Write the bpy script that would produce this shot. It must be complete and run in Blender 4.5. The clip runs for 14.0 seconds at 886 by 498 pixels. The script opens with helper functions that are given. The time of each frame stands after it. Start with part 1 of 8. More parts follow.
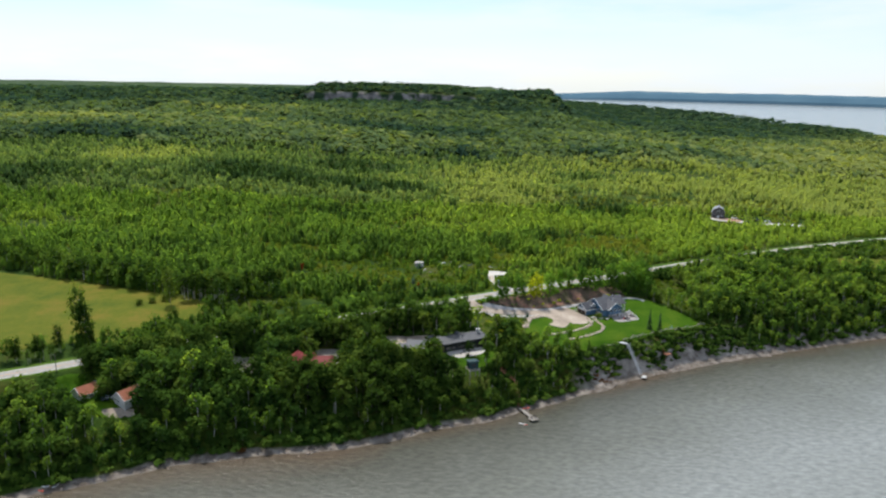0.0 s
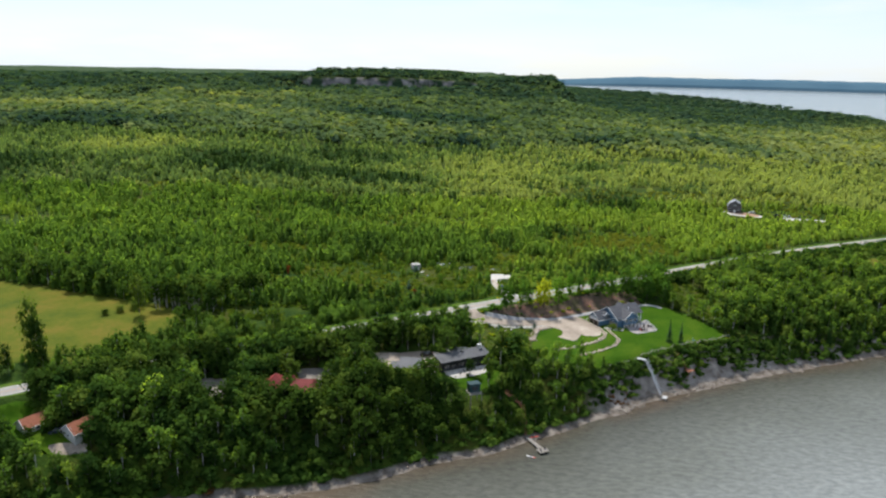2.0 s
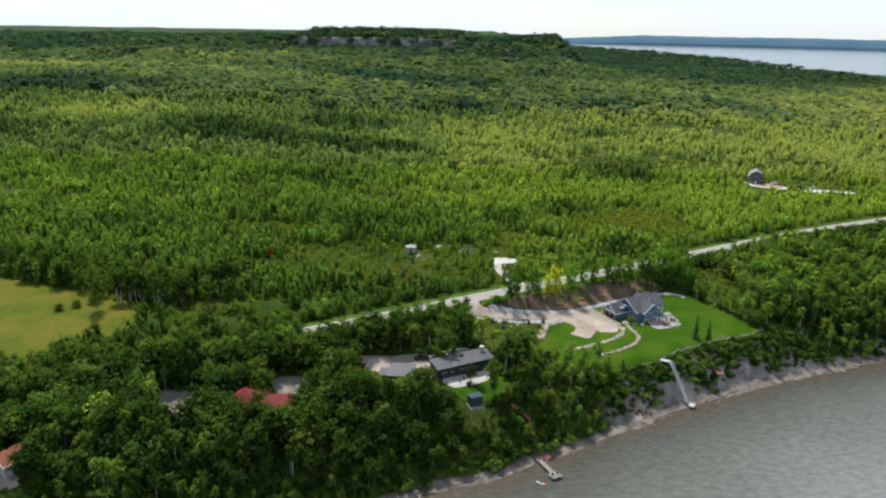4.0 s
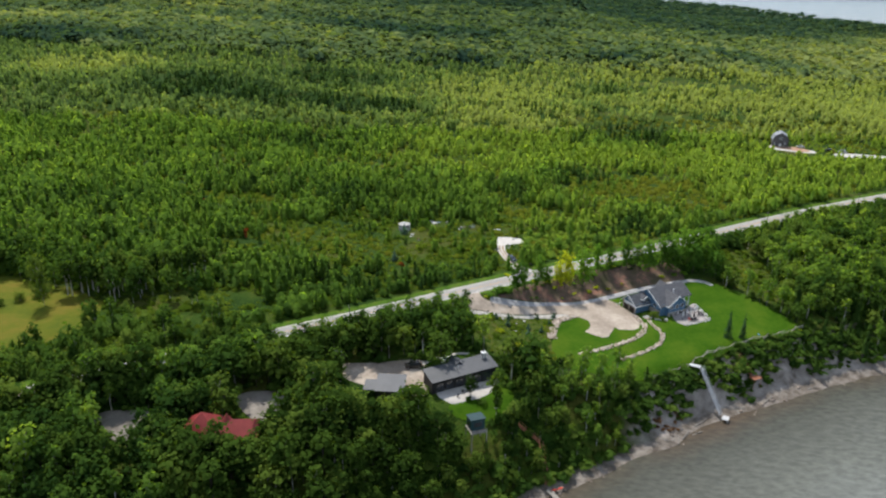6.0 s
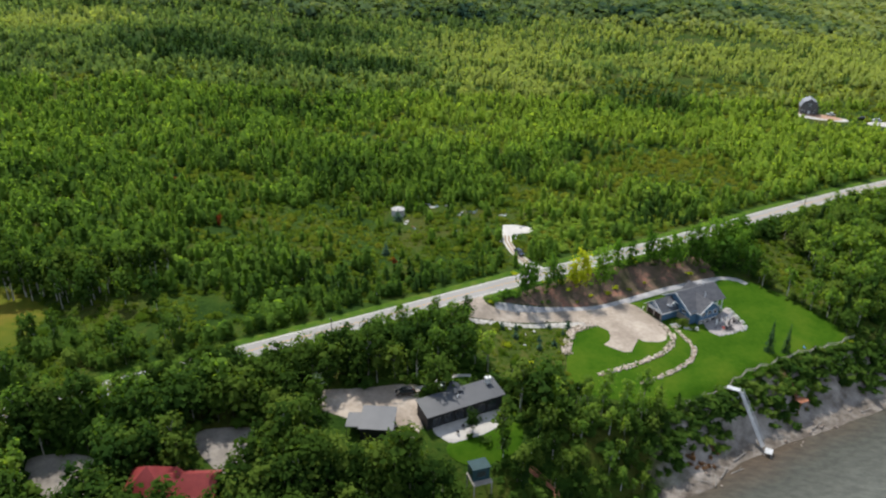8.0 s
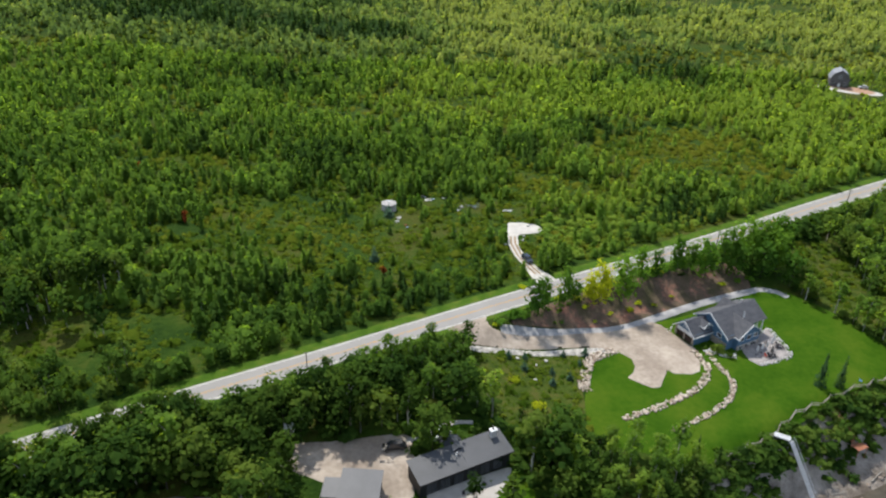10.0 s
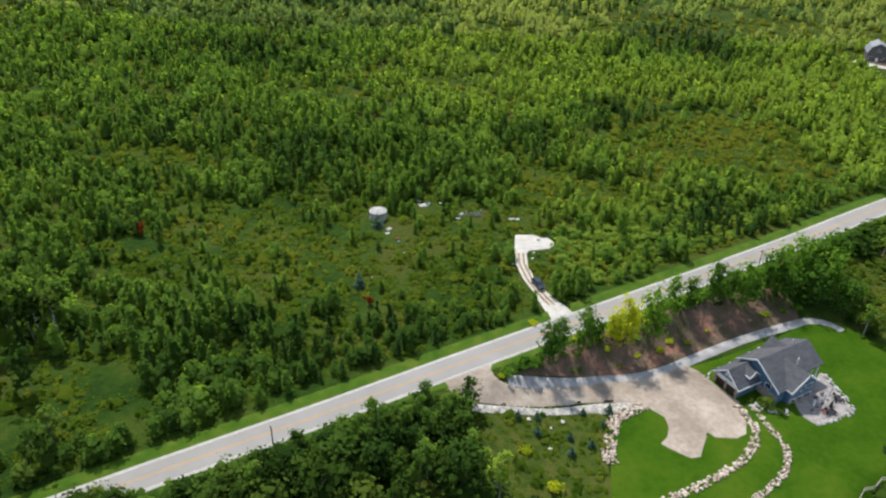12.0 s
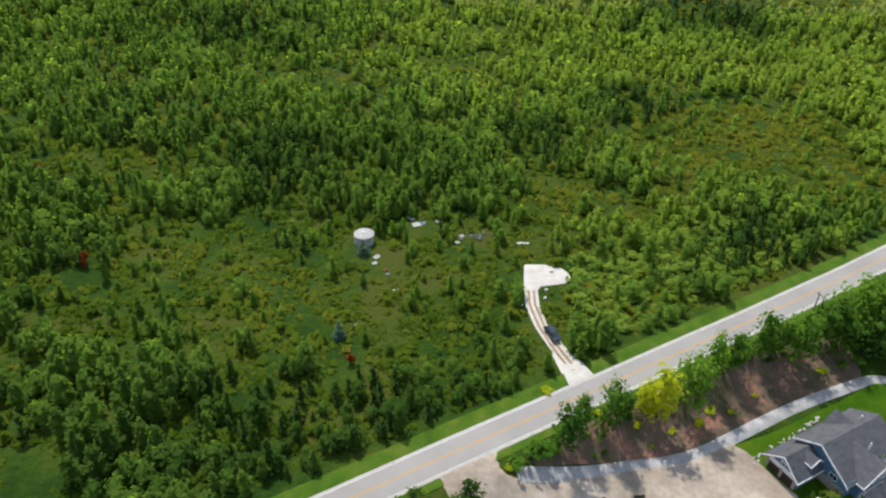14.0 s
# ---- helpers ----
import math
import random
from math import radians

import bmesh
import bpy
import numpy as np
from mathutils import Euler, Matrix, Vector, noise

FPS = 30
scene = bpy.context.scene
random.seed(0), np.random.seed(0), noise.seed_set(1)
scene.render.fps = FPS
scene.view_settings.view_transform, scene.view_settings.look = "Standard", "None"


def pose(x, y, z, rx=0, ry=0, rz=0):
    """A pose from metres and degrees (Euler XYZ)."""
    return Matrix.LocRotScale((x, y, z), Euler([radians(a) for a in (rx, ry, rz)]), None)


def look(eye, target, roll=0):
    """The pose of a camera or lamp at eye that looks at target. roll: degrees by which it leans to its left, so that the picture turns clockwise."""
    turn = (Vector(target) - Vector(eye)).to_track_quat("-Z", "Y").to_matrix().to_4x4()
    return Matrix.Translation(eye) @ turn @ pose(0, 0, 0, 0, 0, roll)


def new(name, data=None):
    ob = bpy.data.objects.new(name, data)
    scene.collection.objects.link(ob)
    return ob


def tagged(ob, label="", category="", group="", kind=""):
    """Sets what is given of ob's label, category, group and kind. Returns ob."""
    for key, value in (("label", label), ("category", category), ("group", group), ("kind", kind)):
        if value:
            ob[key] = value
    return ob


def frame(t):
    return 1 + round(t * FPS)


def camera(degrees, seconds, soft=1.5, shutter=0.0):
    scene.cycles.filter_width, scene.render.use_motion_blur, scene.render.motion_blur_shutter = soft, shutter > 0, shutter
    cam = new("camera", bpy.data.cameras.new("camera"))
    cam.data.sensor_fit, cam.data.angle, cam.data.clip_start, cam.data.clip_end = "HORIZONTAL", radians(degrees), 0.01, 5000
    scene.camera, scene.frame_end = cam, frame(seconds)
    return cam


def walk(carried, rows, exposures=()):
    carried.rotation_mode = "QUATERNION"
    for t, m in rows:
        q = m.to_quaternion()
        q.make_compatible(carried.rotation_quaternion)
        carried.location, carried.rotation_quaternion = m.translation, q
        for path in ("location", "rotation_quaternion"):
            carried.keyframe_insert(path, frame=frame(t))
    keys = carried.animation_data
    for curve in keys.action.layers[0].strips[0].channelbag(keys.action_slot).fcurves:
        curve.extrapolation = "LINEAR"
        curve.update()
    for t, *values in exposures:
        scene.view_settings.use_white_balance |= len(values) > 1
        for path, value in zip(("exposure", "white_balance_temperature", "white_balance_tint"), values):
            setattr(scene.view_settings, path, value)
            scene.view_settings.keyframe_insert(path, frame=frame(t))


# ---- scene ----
cam = camera(62.0, 14.0, soft=2.3)
PATH = [
    (0, (0.695, 0.623, 125.662), (0.678, 2.57, 125.205), 1.0),
    (0.5, (0.83, 8.846, 125.598), (0.812, 10.791, 125.133), 1.0),
    (1, (1.019, 17.282, 125.542), (1.0, 19.225, 125.069), 1.0),
    (1.5, (1.257, 25.983, 125.481), (1.238, 27.924, 125.001), 1.0),
    (2, (1.507, 34.942, 125.42), (1.488, 36.88, 124.927), 1.0),
    (2.5, (1.794, 44.154, 125.345), (1.774, 46.087, 124.834), 1.0),
    (3, (2.054, 53.644, 125.271), (2.034, 55.571, 124.735), 0.9),
    (5.5, (3.119, 101.972, 124.597), (3.099, 103.851, 123.912), 0.8),
    (6, (3.296, 111.342, 124.541), (3.277, 113.209, 123.826), 0.8),
    (6.5, (3.467, 120.58, 124.466), (3.447, 122.436, 123.722), 0.8),
    (7, (3.521, 129.718, 124.376), (3.501, 131.562, 123.603), 0.8),
    (7.5, (3.475, 138.735, 124.273), (3.457, 140.568, 123.472), 0.9),
    (8, (3.411, 147.672, 124.191), (3.394, 149.492, 123.363), 0.9),
    (10.5, (2.726, 191.991, 123.406), (2.723, 193.747, 122.449), 1.4),
    (11, (2.695, 201.061, 123.328), (2.693, 202.803, 122.345), 1.5),
    (11.5, (2.73, 210.109, 123.25), (2.729, 211.837, 122.244), 1.4),
    (12, (2.833, 219.138, 123.219), (2.833, 220.852, 122.188), 1.4),
    (12.5, (2.873, 228.17, 123.236), (2.874, 229.869, 122.18), 1.3),
    (13, (2.96, 237.272, 123.277), (2.963, 238.955, 122.197), 1.4),
    (13.5, (3.141, 246.374, 123.318), (3.143, 248.04, 122.211), 1.4),
    (14, (3.441, 255.474, 123.362), (3.441, 257.12, 122.226), 1.5),
]
walk(cam, [(t, look(eye, target, roll)) for t, eye, target, roll in PATH])

# ---- light ----
scene.view_settings.exposure = 0.25
SUN_AZ, SUN_EL = -24.0, 57.0   # degrees clockwise from +y, and above the horizon
world = bpy.data.worlds.new("sky")
scene.world = world
world.use_nodes = True
wn, wl = world.node_tree.nodes, world.node_tree.links
wn.clear()
w_out = wn.new("ShaderNodeOutputWorld")
w_bg = wn.new("ShaderNodeBackground")
w_sky = wn.new("ShaderNodeTexSky")
w_sky.sky_type, w_sky.sun_disc = "NISHITA", False
w_sky.sun_elevation, w_sky.sun_rotation = radians(SUN_EL), radians(SUN_AZ)
w_sky.altitude, w_sky.dust_density, w_sky.air_density, w_sky.ozone_density = 200, 0.15, 1.0, 3.0
# thin high cloud all over the sky
w_co = wn.new("ShaderNodeTexCoord")
w_map = wn.new("ShaderNodeMapping")
w_map.inputs["Scale"].default_value = (2.4, 2.4, 13.0)
w_noise = wn.new("ShaderNodeTexNoise")
w_noise.inputs["Scale"].default_value, w_noise.inputs["Detail"].default_value = 1.6, 7.0
w_noise.inputs["Roughness"].default_value = 0.55
w_ramp = wn.new("ShaderNodeValToRGB")
w_ramp.color_ramp.elements[0].position, w_ramp.color_ramp.elements[1].position = 0.40, 0.62
w_ramp.color_ramp.elements[0].color = (0.05, 0.05, 0.05, 1)
w_ramp.color_ramp.elements[1].color = (0.7, 0.7, 0.7, 1)
w_mix = wn.new("ShaderNodeMixRGB")
w_mix.inputs[2].default_value = (7.1, 7.5, 7.9, 1)
wl.new(w_co.outputs["Generated"], w_map.inputs[0])
wl.new(w_map.outputs[0], w_noise.inputs["Vector"])
wl.new(w_noise.outputs["Fac"], w_ramp.inputs[0])
wl.new(w_ramp.outputs[0], w_mix.inputs[0])
wl.new(w_sky.outputs[0], w_mix.inputs[1])
# pale haze low over the horizon, all round
w_sep = wn.new("ShaderNodeSeparateXYZ")
w_low = wn.new("ShaderNodeMapRange")
w_low.inputs[1].default_value, w_low.inputs[2].default_value, w_low.inputs[3].default_value, w_low.inputs[4].default_value = 0.0, 0.16, 0.5, 0.1
w_haze = wn.new("ShaderNodeMixRGB")
w_haze.inputs[2].default_value = (5.3, 6.4, 7.8, 1)
wl.new(w_co.outputs["Generated"], w_sep.inputs[0])
wl.new(w_sep.outputs["Z"], w_low.inputs[0])
wl.new(w_low.outputs[0], w_haze.inputs[0])
wl.new(w_mix.outputs[0], w_haze.inputs[1])
wl.new(w_haze.outputs[0], w_bg.inputs["Color"])
wl.new(w_bg.outputs[0], w_out.inputs[0])
w_bg.inputs["Strength"].default_value = 0.119
sun = new("sun", bpy.data.lights.new("sun", "SUN"))
sun.data.energy, sun.data.angle, sun.data.color = 4.1, radians(2.0), (1.0, 0.94, 0.84)
_a, _e = radians(SUN_AZ), radians(SUN_EL)
sun.matrix_world = look((math.sin(_a) * math.cos(_e) * 900, 300 + math.cos(_a) * math.cos(_e) * 900, math.sin(_e) * 900), (0, 300, 0))


# ---- the lie of the land ----
COAST = np.array([(-2600, -900), (-1200, -300), (-600, 10), (-300, 118), (-180, 166), (-123, 198), (-95, 214), (-72, 223), (-47, 228), (-28, 233),
                  (-5, 245.5), (20, 256.5), (54, 278), (65, 285), (86, 299), (112, 312), (137, 323), (165, 335), (199, 348), (223, 357),
                  (330, 402), (520, 520), (740, 800), (890, 1250), (965, 1700), (985, 2050),
                  (1000, 2500), (975, 2850), (860, 3350), (690, 3700), (430, 3900), (335, 4050), (335, 5200)], float)


def inland(x, y):
    """Distance from the water's edge, positive on land."""
    x, y = np.asarray(x, float), np.asarray(y, float)
    best, sign = np.full(x.shape, 1e9), np.ones(x.shape)
    for (ax, ay), (bx, by) in zip(COAST[:-1], COAST[1:]):
        dx, dy = bx - ax, by - ay
        s = np.clip(((x - ax) * dx + (y - ay) * dy) / (dx * dx + dy * dy), 0, 1)
        d = np.hypot(x - ax - s * dx, y - ay - s * dy)
        near = d < best
        best = np.where(near, d, best)
        sign = np.where(near, np.sign(dx * (y - ay) - dy * (x - ax)), sign)
    return best * sign


def step(v, a, b):
    s = np.clip((v - a) / (b - a), 0, 1)
    return s * s * (3 - 2 * s)


def wave(x, y, size, seed=0):
    """Smooth rolling values between about -1 and 1."""
    a, b, c = seed * 1.7 + 0.3, seed * 2.9 + 1.1, seed * 0.7 + 2.0
    u, v = x / size, y / size
    return (np.sin(u * 1.9 + a + 1.3 * np.sin(v * 1.3 + b)) + np.sin(v * 2.3 + c + 1.1 * np.sin(u * 1.7 + a)) + np.sin((u + v) * 1.4 + b)
            + 0.5 * np.sin(u * 4.7 - v * 3.1 + c) + 0.5 * np.sin(v * 5.3 + u * 2.2 + a)) / 3.2


def road_y(x):
    """The road's middle line."""
    x = np.asarray(x, float)
    lean = np.interp(x, [-80, -50, -20, 10, 35, 70, 100, 130, 175], [0.7, 0.4, -1.1, -1.9, -2.7, -3.1, -2.7, -1.2, 0.0])
    return 339.0 + lean + 0.6 * x + 1.5 * np.sin((x + 30) / 75.0) - 3.0 * step(-x, 90, 170) - 0.0006 * np.clip(x - 150, 0, 900) ** 2


def off_road(x, y):
    """Distance from the road's middle, positive on the far side from the water."""
    return (np.asarray(y, float) - road_y(x)) * 0.857


def land(x, y):
    """The height of the ground."""
    x, y = np.asarray(x, float), np.asarray(y, float)
    d = inland(x, y) + 1.2 * wave(x, y, 9.0, 3) * step(np.abs(off_road(x, y)), 20, 50)
    bluff = np.interp(d, [-400, -60, -20, 0, 3, 6, 14, 18, 30, 48, 62, 80], [-30, -14, -5, 0, 0.5, 1.6, 10.4, 12.4, 13.5, 14.3, 15.2, 19.8])
    slope = np.interp(d, [-400, -60, -20, 0, 3, 6, 18, 28, 45, 80], [-30, -14, -5, 0, 0.5, 1.8, 9.5, 13.5, 15.5, 19.8])
    cut = step(x, 8, 34) * (1 - step(x, 118, 150))
    near = slope + (bluff - slope) * cut
    base = np.interp(y, [0, 430, 560, 660, 800, 970, 1300, 1700, 2000, 6000], [19.8, 19.5, 17.5, 22, 24, 32, 41, 56, 60, 60])
    base = base + 15.5 * np.exp(-(np.clip(x + 250, 0, None) / 150.0) ** 2) * step(y, 470, 740) * (1 - step(y, 1400, 1720) * step(x, -420, -370))
    base = np.minimum(base, 5 + 0.03 * np.clip(d, 0, None) + 60 * step(-x, -420, 100))
    base = base + 1.1 * wave(x, y, 60.0, 1) * step(d, 120, 260)
    h = np.where(d < 80, near, 0) + np.where(d >= 80, 19.8 + (base - 19.8) * step(d, 84, 170), 0)
    # the road bed runs level across
    o = np.abs(off_road(x, y))
    bed = 20.0 + 0.6 * np.exp(-((x - 30) / 60.0) ** 2)
    h = np.where(np.abs(x) < 900, bed + (h - bed) * step(o, 5.5, 13.0), h)
    # low ground behind the headland
    h = h - np.clip(h - 9, 0, None) * step(x, 255, 330) * step(y, 1750, 2100)
    # the escarpment
    edge = 1820 + 40 * wave(x, y * 0, 150, 2) - 0.0004 * np.clip(-x - 400, 0, 2000) ** 2 * 0.2
    top = np.interp(x, [-2500, -1200, -700, -420, -340, -120, 0, 60, 130, 250, 262], [78, 76, 76, 80, 85, 86, 82, 79, 82, 86, 80])
    top = top + 5.0 * wave(x, x * 0, 130, 5) * step(-x, 380, 520)
    sheer = step(x, -380, -340) * (1 - step(x, 45, 75))
    rise = step(y - edge, -260, 0) * (1 - sheer) + sheer * (0.12 * step(y - edge, -160, -14) + 0.88 * step(y - edge, -9, 2))
    rise = rise * (1 - step(x, 236, 300))
    h = h + np.clip(top - h, 0, None) * rise + 11 * sheer * step(y - edge, 10, 170) - 0.022 * np.clip(y - 1960, 0, 900) * rise
    return h


def ground(x, y):
    return float(land(np.array([x]), np.array([y]))[0])


# ---- materials ----
def material(name, colours, rough=0.8, scale=1.0, detail=6.0, bump=0.0, bump_scale=None, metal=0.0, spec=0.3, fine=0.35, stretch=(1, 1, 1), own=0.0):
    """A surface whose colour wanders between the given colours at two sizes of grain. own: how far each object differs."""
    m = bpy.data.materials.new(name)
    m.use_nodes = True
    n, l = m.node_tree.nodes, m.node_tree.links
    b = n["Principled BSDF"]
    co = n.new("ShaderNodeTexCoord")
    mp = n.new("ShaderNodeMapping")
    mp.inputs["Scale"].default_value = stretch
    l.new(co.outputs["Object"], mp.inputs[0])
    big = n.new("ShaderNodeTexNoise")
    big.inputs["Scale"].default_value, big.inputs["Detail"].default_value = scale, detail
    big.inputs["Roughness"].default_value = 0.6
    small = n.new("ShaderNodeTexNoise")
    small.inputs["Scale"].default_value, small.inputs["Detail"].default_value = scale * 9.0, 3.0
    l.new(mp.outputs[0], big.inputs["Vector"])
    l.new(mp.outputs[0], small.inputs["Vector"])
    mix = n.new("ShaderNodeMath")
    mix.operation = "MULTIPLY_ADD"
    l.new(small.outputs["Fac"], mix.inputs[0])
    mix.inputs[1].default_value = fine
    l.new(big.outputs["Fac"], mix.inputs[2])
    last = mix.outputs[0]
    shift = fine * 0.5
    if own:
        info = n.new("ShaderNodeObjectInfo")
        add = n.new("ShaderNodeMath")
        add.operation = "MULTIPLY_ADD"
        l.new(info.outputs["Random"], add.inputs[0])
        add.inputs[1].default_value = own
        l.new(last, add.inputs[2])
        last = add.outputs[0]
        shift += own * 0.5
    ramp = n.new("ShaderNodeValToRGB")
    els = ramp.color_ramp.elements
    while len(els) < len(colours):
        els.new(0.5)
    lo, hi = 0.30 + shift, 0.70 + shift
    for i, c in enumerate(colours):
        els[i].position = min(1.0, lo + (hi - lo) * i / max(1, len(colours) - 1))
        els[i].color = (*c, 1)
    l.new(last, ramp.inputs[0])
    l.new(ramp.outputs[0], b.inputs["Base Color"])
    b.inputs["Roughness"].default_value, b.inputs["Metallic"].default_value = rough, metal
    b.inputs["Specular IOR Level"].default_value = spec
    if bump:
        bp = n.new("ShaderNodeBump")
        bp.inputs["Strength"].default_value, bp.inputs["Distance"].default_value = 1.0, bump
        tx = small
        if bump_scale:
            tx = n.new("ShaderNodeTexNoise")
            tx.inputs["Scale"].default_value, tx.inputs["Detail"].default_value = bump_scale, 4.0
            l.new(mp.outputs[0], tx.inputs["Vector"])
        l.new(tx.outputs["Fac"], bp.inputs["Height"])
        l.new(bp.outputs[0], b.inputs["Normal"])
    return m


def foliage(name, dark, mid, light, single=False, glow=0.48):
    """Leaves: tree by tree and leaf by leaf shades, with light shining through them."""
    m = bpy.data.materials.new(name)
    m.use_nodes = True
    n, l = m.node_tree.nodes, m.node_tree.links
    n.clear()
    out = n.new("ShaderNodeOutputMaterial")
    geo = n.new("ShaderNodeNewGeometry")
    if single:
        info = n.new("ShaderNodeObjectInfo")
        tint = info.outputs["Random"]
    else:
        at = n.new("ShaderNodeAttribute")
        at.attribute_name = "tint"
        tint = at.outputs["Fac"]
    mul = n.new("ShaderNodeMath")
    mul.operation = "MULTIPLY_ADD"
    mul.inputs[1].default_value = 0.15
    l.new(geo.outputs["Random Per Island"], mul.inputs[0])
    half = n.new("ShaderNodeMath")
    half.operation = "MULTIPLY"
    half.inputs[1].default_value = 0.6
    l.new(tint, half.inputs[0])
    l.new(half.outputs[0], mul.inputs[2])
    ramp = n.new("ShaderNodeValToRGB")
    els = ramp.color_ramp.elements
    els.new(0.5)
    for i, c in enumerate((dark, mid, light)):
        els[i].position, els[i].color = (0.08, 0.45, 0.95)[i], (*c, 1)
    l.new(mul.outputs[0], ramp.inputs[0])
    dif = n.new("ShaderNodeBsdfDiffuse")
    tra = n.new("ShaderNodeBsdfTranslucent")
    hue = n.new("ShaderNodeMixRGB")
    hue.blend_type = "MULTIPLY"
    hue.inputs[0].default_value = 1.0
    hue.inputs[2].default_value = (1.25, 1.2, 0.5, 1)
    l.new(ramp.outputs[0], hue.inputs[1])
    l.new(ramp.outputs[0], dif.inputs[0])
    l.new(hue.outputs[0], tra.inputs[0])
    mx = n.new("ShaderNodeMixShader")
    mx.inputs[0].default_value = glow
    l.new(dif.outputs[0], mx.inputs[1])
    l.new(tra.outputs[0], mx.inputs[2])
    l.new(mx.outputs[0], out.inputs[0])
    return m


def ground_material():
    """Grass and scrub with bare clay where the land is steep near the water, and shingle along the edge."""
    m = bpy.data.materials.new("land")
    m.use_nodes = True
    n, l = m.node_tree.nodes, m.node_tree.links
    b = n["Principled BSDF"]
    b.inputs["Roughness"].default_value, b.inputs["Specular IOR Level"].default_value = 0.95, 0.1
    geo = n.new("ShaderNodeNewGeometry")
    pos = n.new("ShaderNodeSeparateXYZ")
    nor = n.new("ShaderNodeSeparateXYZ")
    l.new(geo.outputs["Position"], pos.inputs[0])
    l.new(geo.outputs["True Normal"], nor.inputs[0])

    def noise_at(scale, detail=5.0):
        t = n.new("ShaderNodeTexNoise")
        t.inputs["Scale"].default_value, t.inputs["Detail"].default_value = scale, detail
        l.new(geo.outputs["Position"], t.inputs["Vector"])
        return t.outputs["Fac"]

    def ramp(fac, stops):
        r = n.new("ShaderNodeValToRGB")
        els = r.color_ramp.elements
        while len(els) < len(stops):
            els.new(0.5)
        for i, (p, c) in enumerate(stops):
            els[i].position, els[i].color = p, (*c, 1)
        l.new(fac, r.inputs[0])
        return r.outputs[0]

    def mixed(fac, a, c):
        x = n.new("ShaderNodeMixRGB")
        l.new(fac, x.inputs[0])
        l.new(a, x.inputs[1])
        l.new(c, x.inputs[2])
        return x.outputs[0]

    def ranged(v, a, c, lo=0.0, hi=1.0):
        r = n.new("ShaderNodeMapRange")
        r.inputs[1].default_value, r.inputs[2].default_value, r.inputs[3].default_value, r.inputs[4].default_value = a, c, lo, hi
        l.new(v, r.inputs[0])
        return r.outputs[0]

    def plus(a, c, k):
        x = n.new("ShaderNodeMath")
        x.operation = "MULTIPLY_ADD"
        l.new(c, x.inputs[0])
        x.inputs[1].default_value = k
        l.new(a, x.inputs[2])
        return x.outputs[0]

    grass = ramp(plus(plus(noise_at(0.05), noise_at(0.5), 0.35), noise_at(2.6, 8.0), 0.3), [(0.66, (0.014, 0.038, 0.004)), (0.80, (0.028, 0.060, 0.006)), (0.90, (0.046, 0.070, 0.009)), (0.98, (0.058, 0.068, 0.012))])
    clay = ramp(plus(noise_at(0.25), noise_at(2.5), 0.4), [(0.45, (0.12, 0.098, 0.082)), (0.62, (0.215, 0.19, 0.168)), (0.85, (0.34, 0.305, 0.275))])
    stones = ramp(plus(noise_at(0.3), noise_at(6.0), 0.6), [(0.5, (0.060, 0.048, 0.038)), (0.75, (0.135, 0.115, 0.098)), (0.95, (0.24, 0.215, 0.19))])
    streak = n.new("ShaderNodeTexNoise")
    streak_map = n.new("ShaderNodeMapping")
    streak_map.inputs["Scale"].default_value = (1.0, 1.0, 0.12)
    l.new(geo.outputs["Position"], streak_map.inputs[0])
    l.new(streak_map.outputs[0], streak.inputs["Vector"])
    streak.inputs["Scale"].default_value = 0.05
    cliff = ramp(plus(noise_at(0.035), streak.outputs["Fac"], 0.6), [(0.74, (0.022, 0.045, 0.02)), (0.84, (0.13, 0.125, 0.12)), (1.0, (0.27, 0.25, 0.24))])
    steep = ranged(plus(nor.outputs["Z"], noise_at(0.35), -0.16), 0.80, 0.62)
    low = ranged(plus(pos.outputs["Z"], noise_at(0.25), -1.4), 13.0, 8.0)
    both = n.new("ShaderNodeMath")
    both.operation = "MULTIPLY"
    l.new(steep, both.inputs[0])
    l.new(low, both.inputs[1])
    bare = n.new("ShaderNodeMath")
    bare.operation = "MULTIPLY"
    l.new(both.outputs[0], bare.inputs[0])
    l.new(ranged(pos.outputs["X"], 52.0, 64.0), bare.inputs[1])
    col = mixed(bare.outputs[0], grass, clay)
    foot = n.new("ShaderNodeMath")
    foot.operation = "MULTIPLY"
    l.new(ranged(plus(pos.outputs["Z"], noise_at(0.5), -3.0), 3.4, 2.0), foot.inputs[0])
    l.new(ranged(pos.outputs["X"], 50.0, 64.0), foot.inputs[1])
    col = mixed(foot.outputs[0], col, clay)
    high = n.new("ShaderNodeMath")
    high.operation = "MULTIPLY"
    l.new(ranged(nor.outputs["Z"], 0.7, 0.45), high.inputs[0])
    l.new(ranged(pos.outputs["Z"], 55.0, 65.0), high.inputs[1])
    col = mixed(high.outputs[0], col, cliff)
    col = mixed(ranged(plus(pos.outputs["Z"], noise_at(0.4), -1.0), 0.6, 0.15), col, stones)
    woods = ramp(noise_at(0.006, 8.0), [(0.3, (0.018, 0.042, 0.012)), (0.7, (0.035, 0.070, 0.018))])
    col = mixed(ranged(pos.outputs["Y"], 2050.0, 2200.0), col, woods)
    l.new(col, b.inputs["Base Color"])
    bp = n.new("ShaderNodeBump")
    bp.inputs["Distance"].default_value = 0.5
    l.new(noise_at(0.9, 8.0), bp.inputs["Height"])
    l.new(bp.outputs[0], b.inputs["Normal"])
    return m


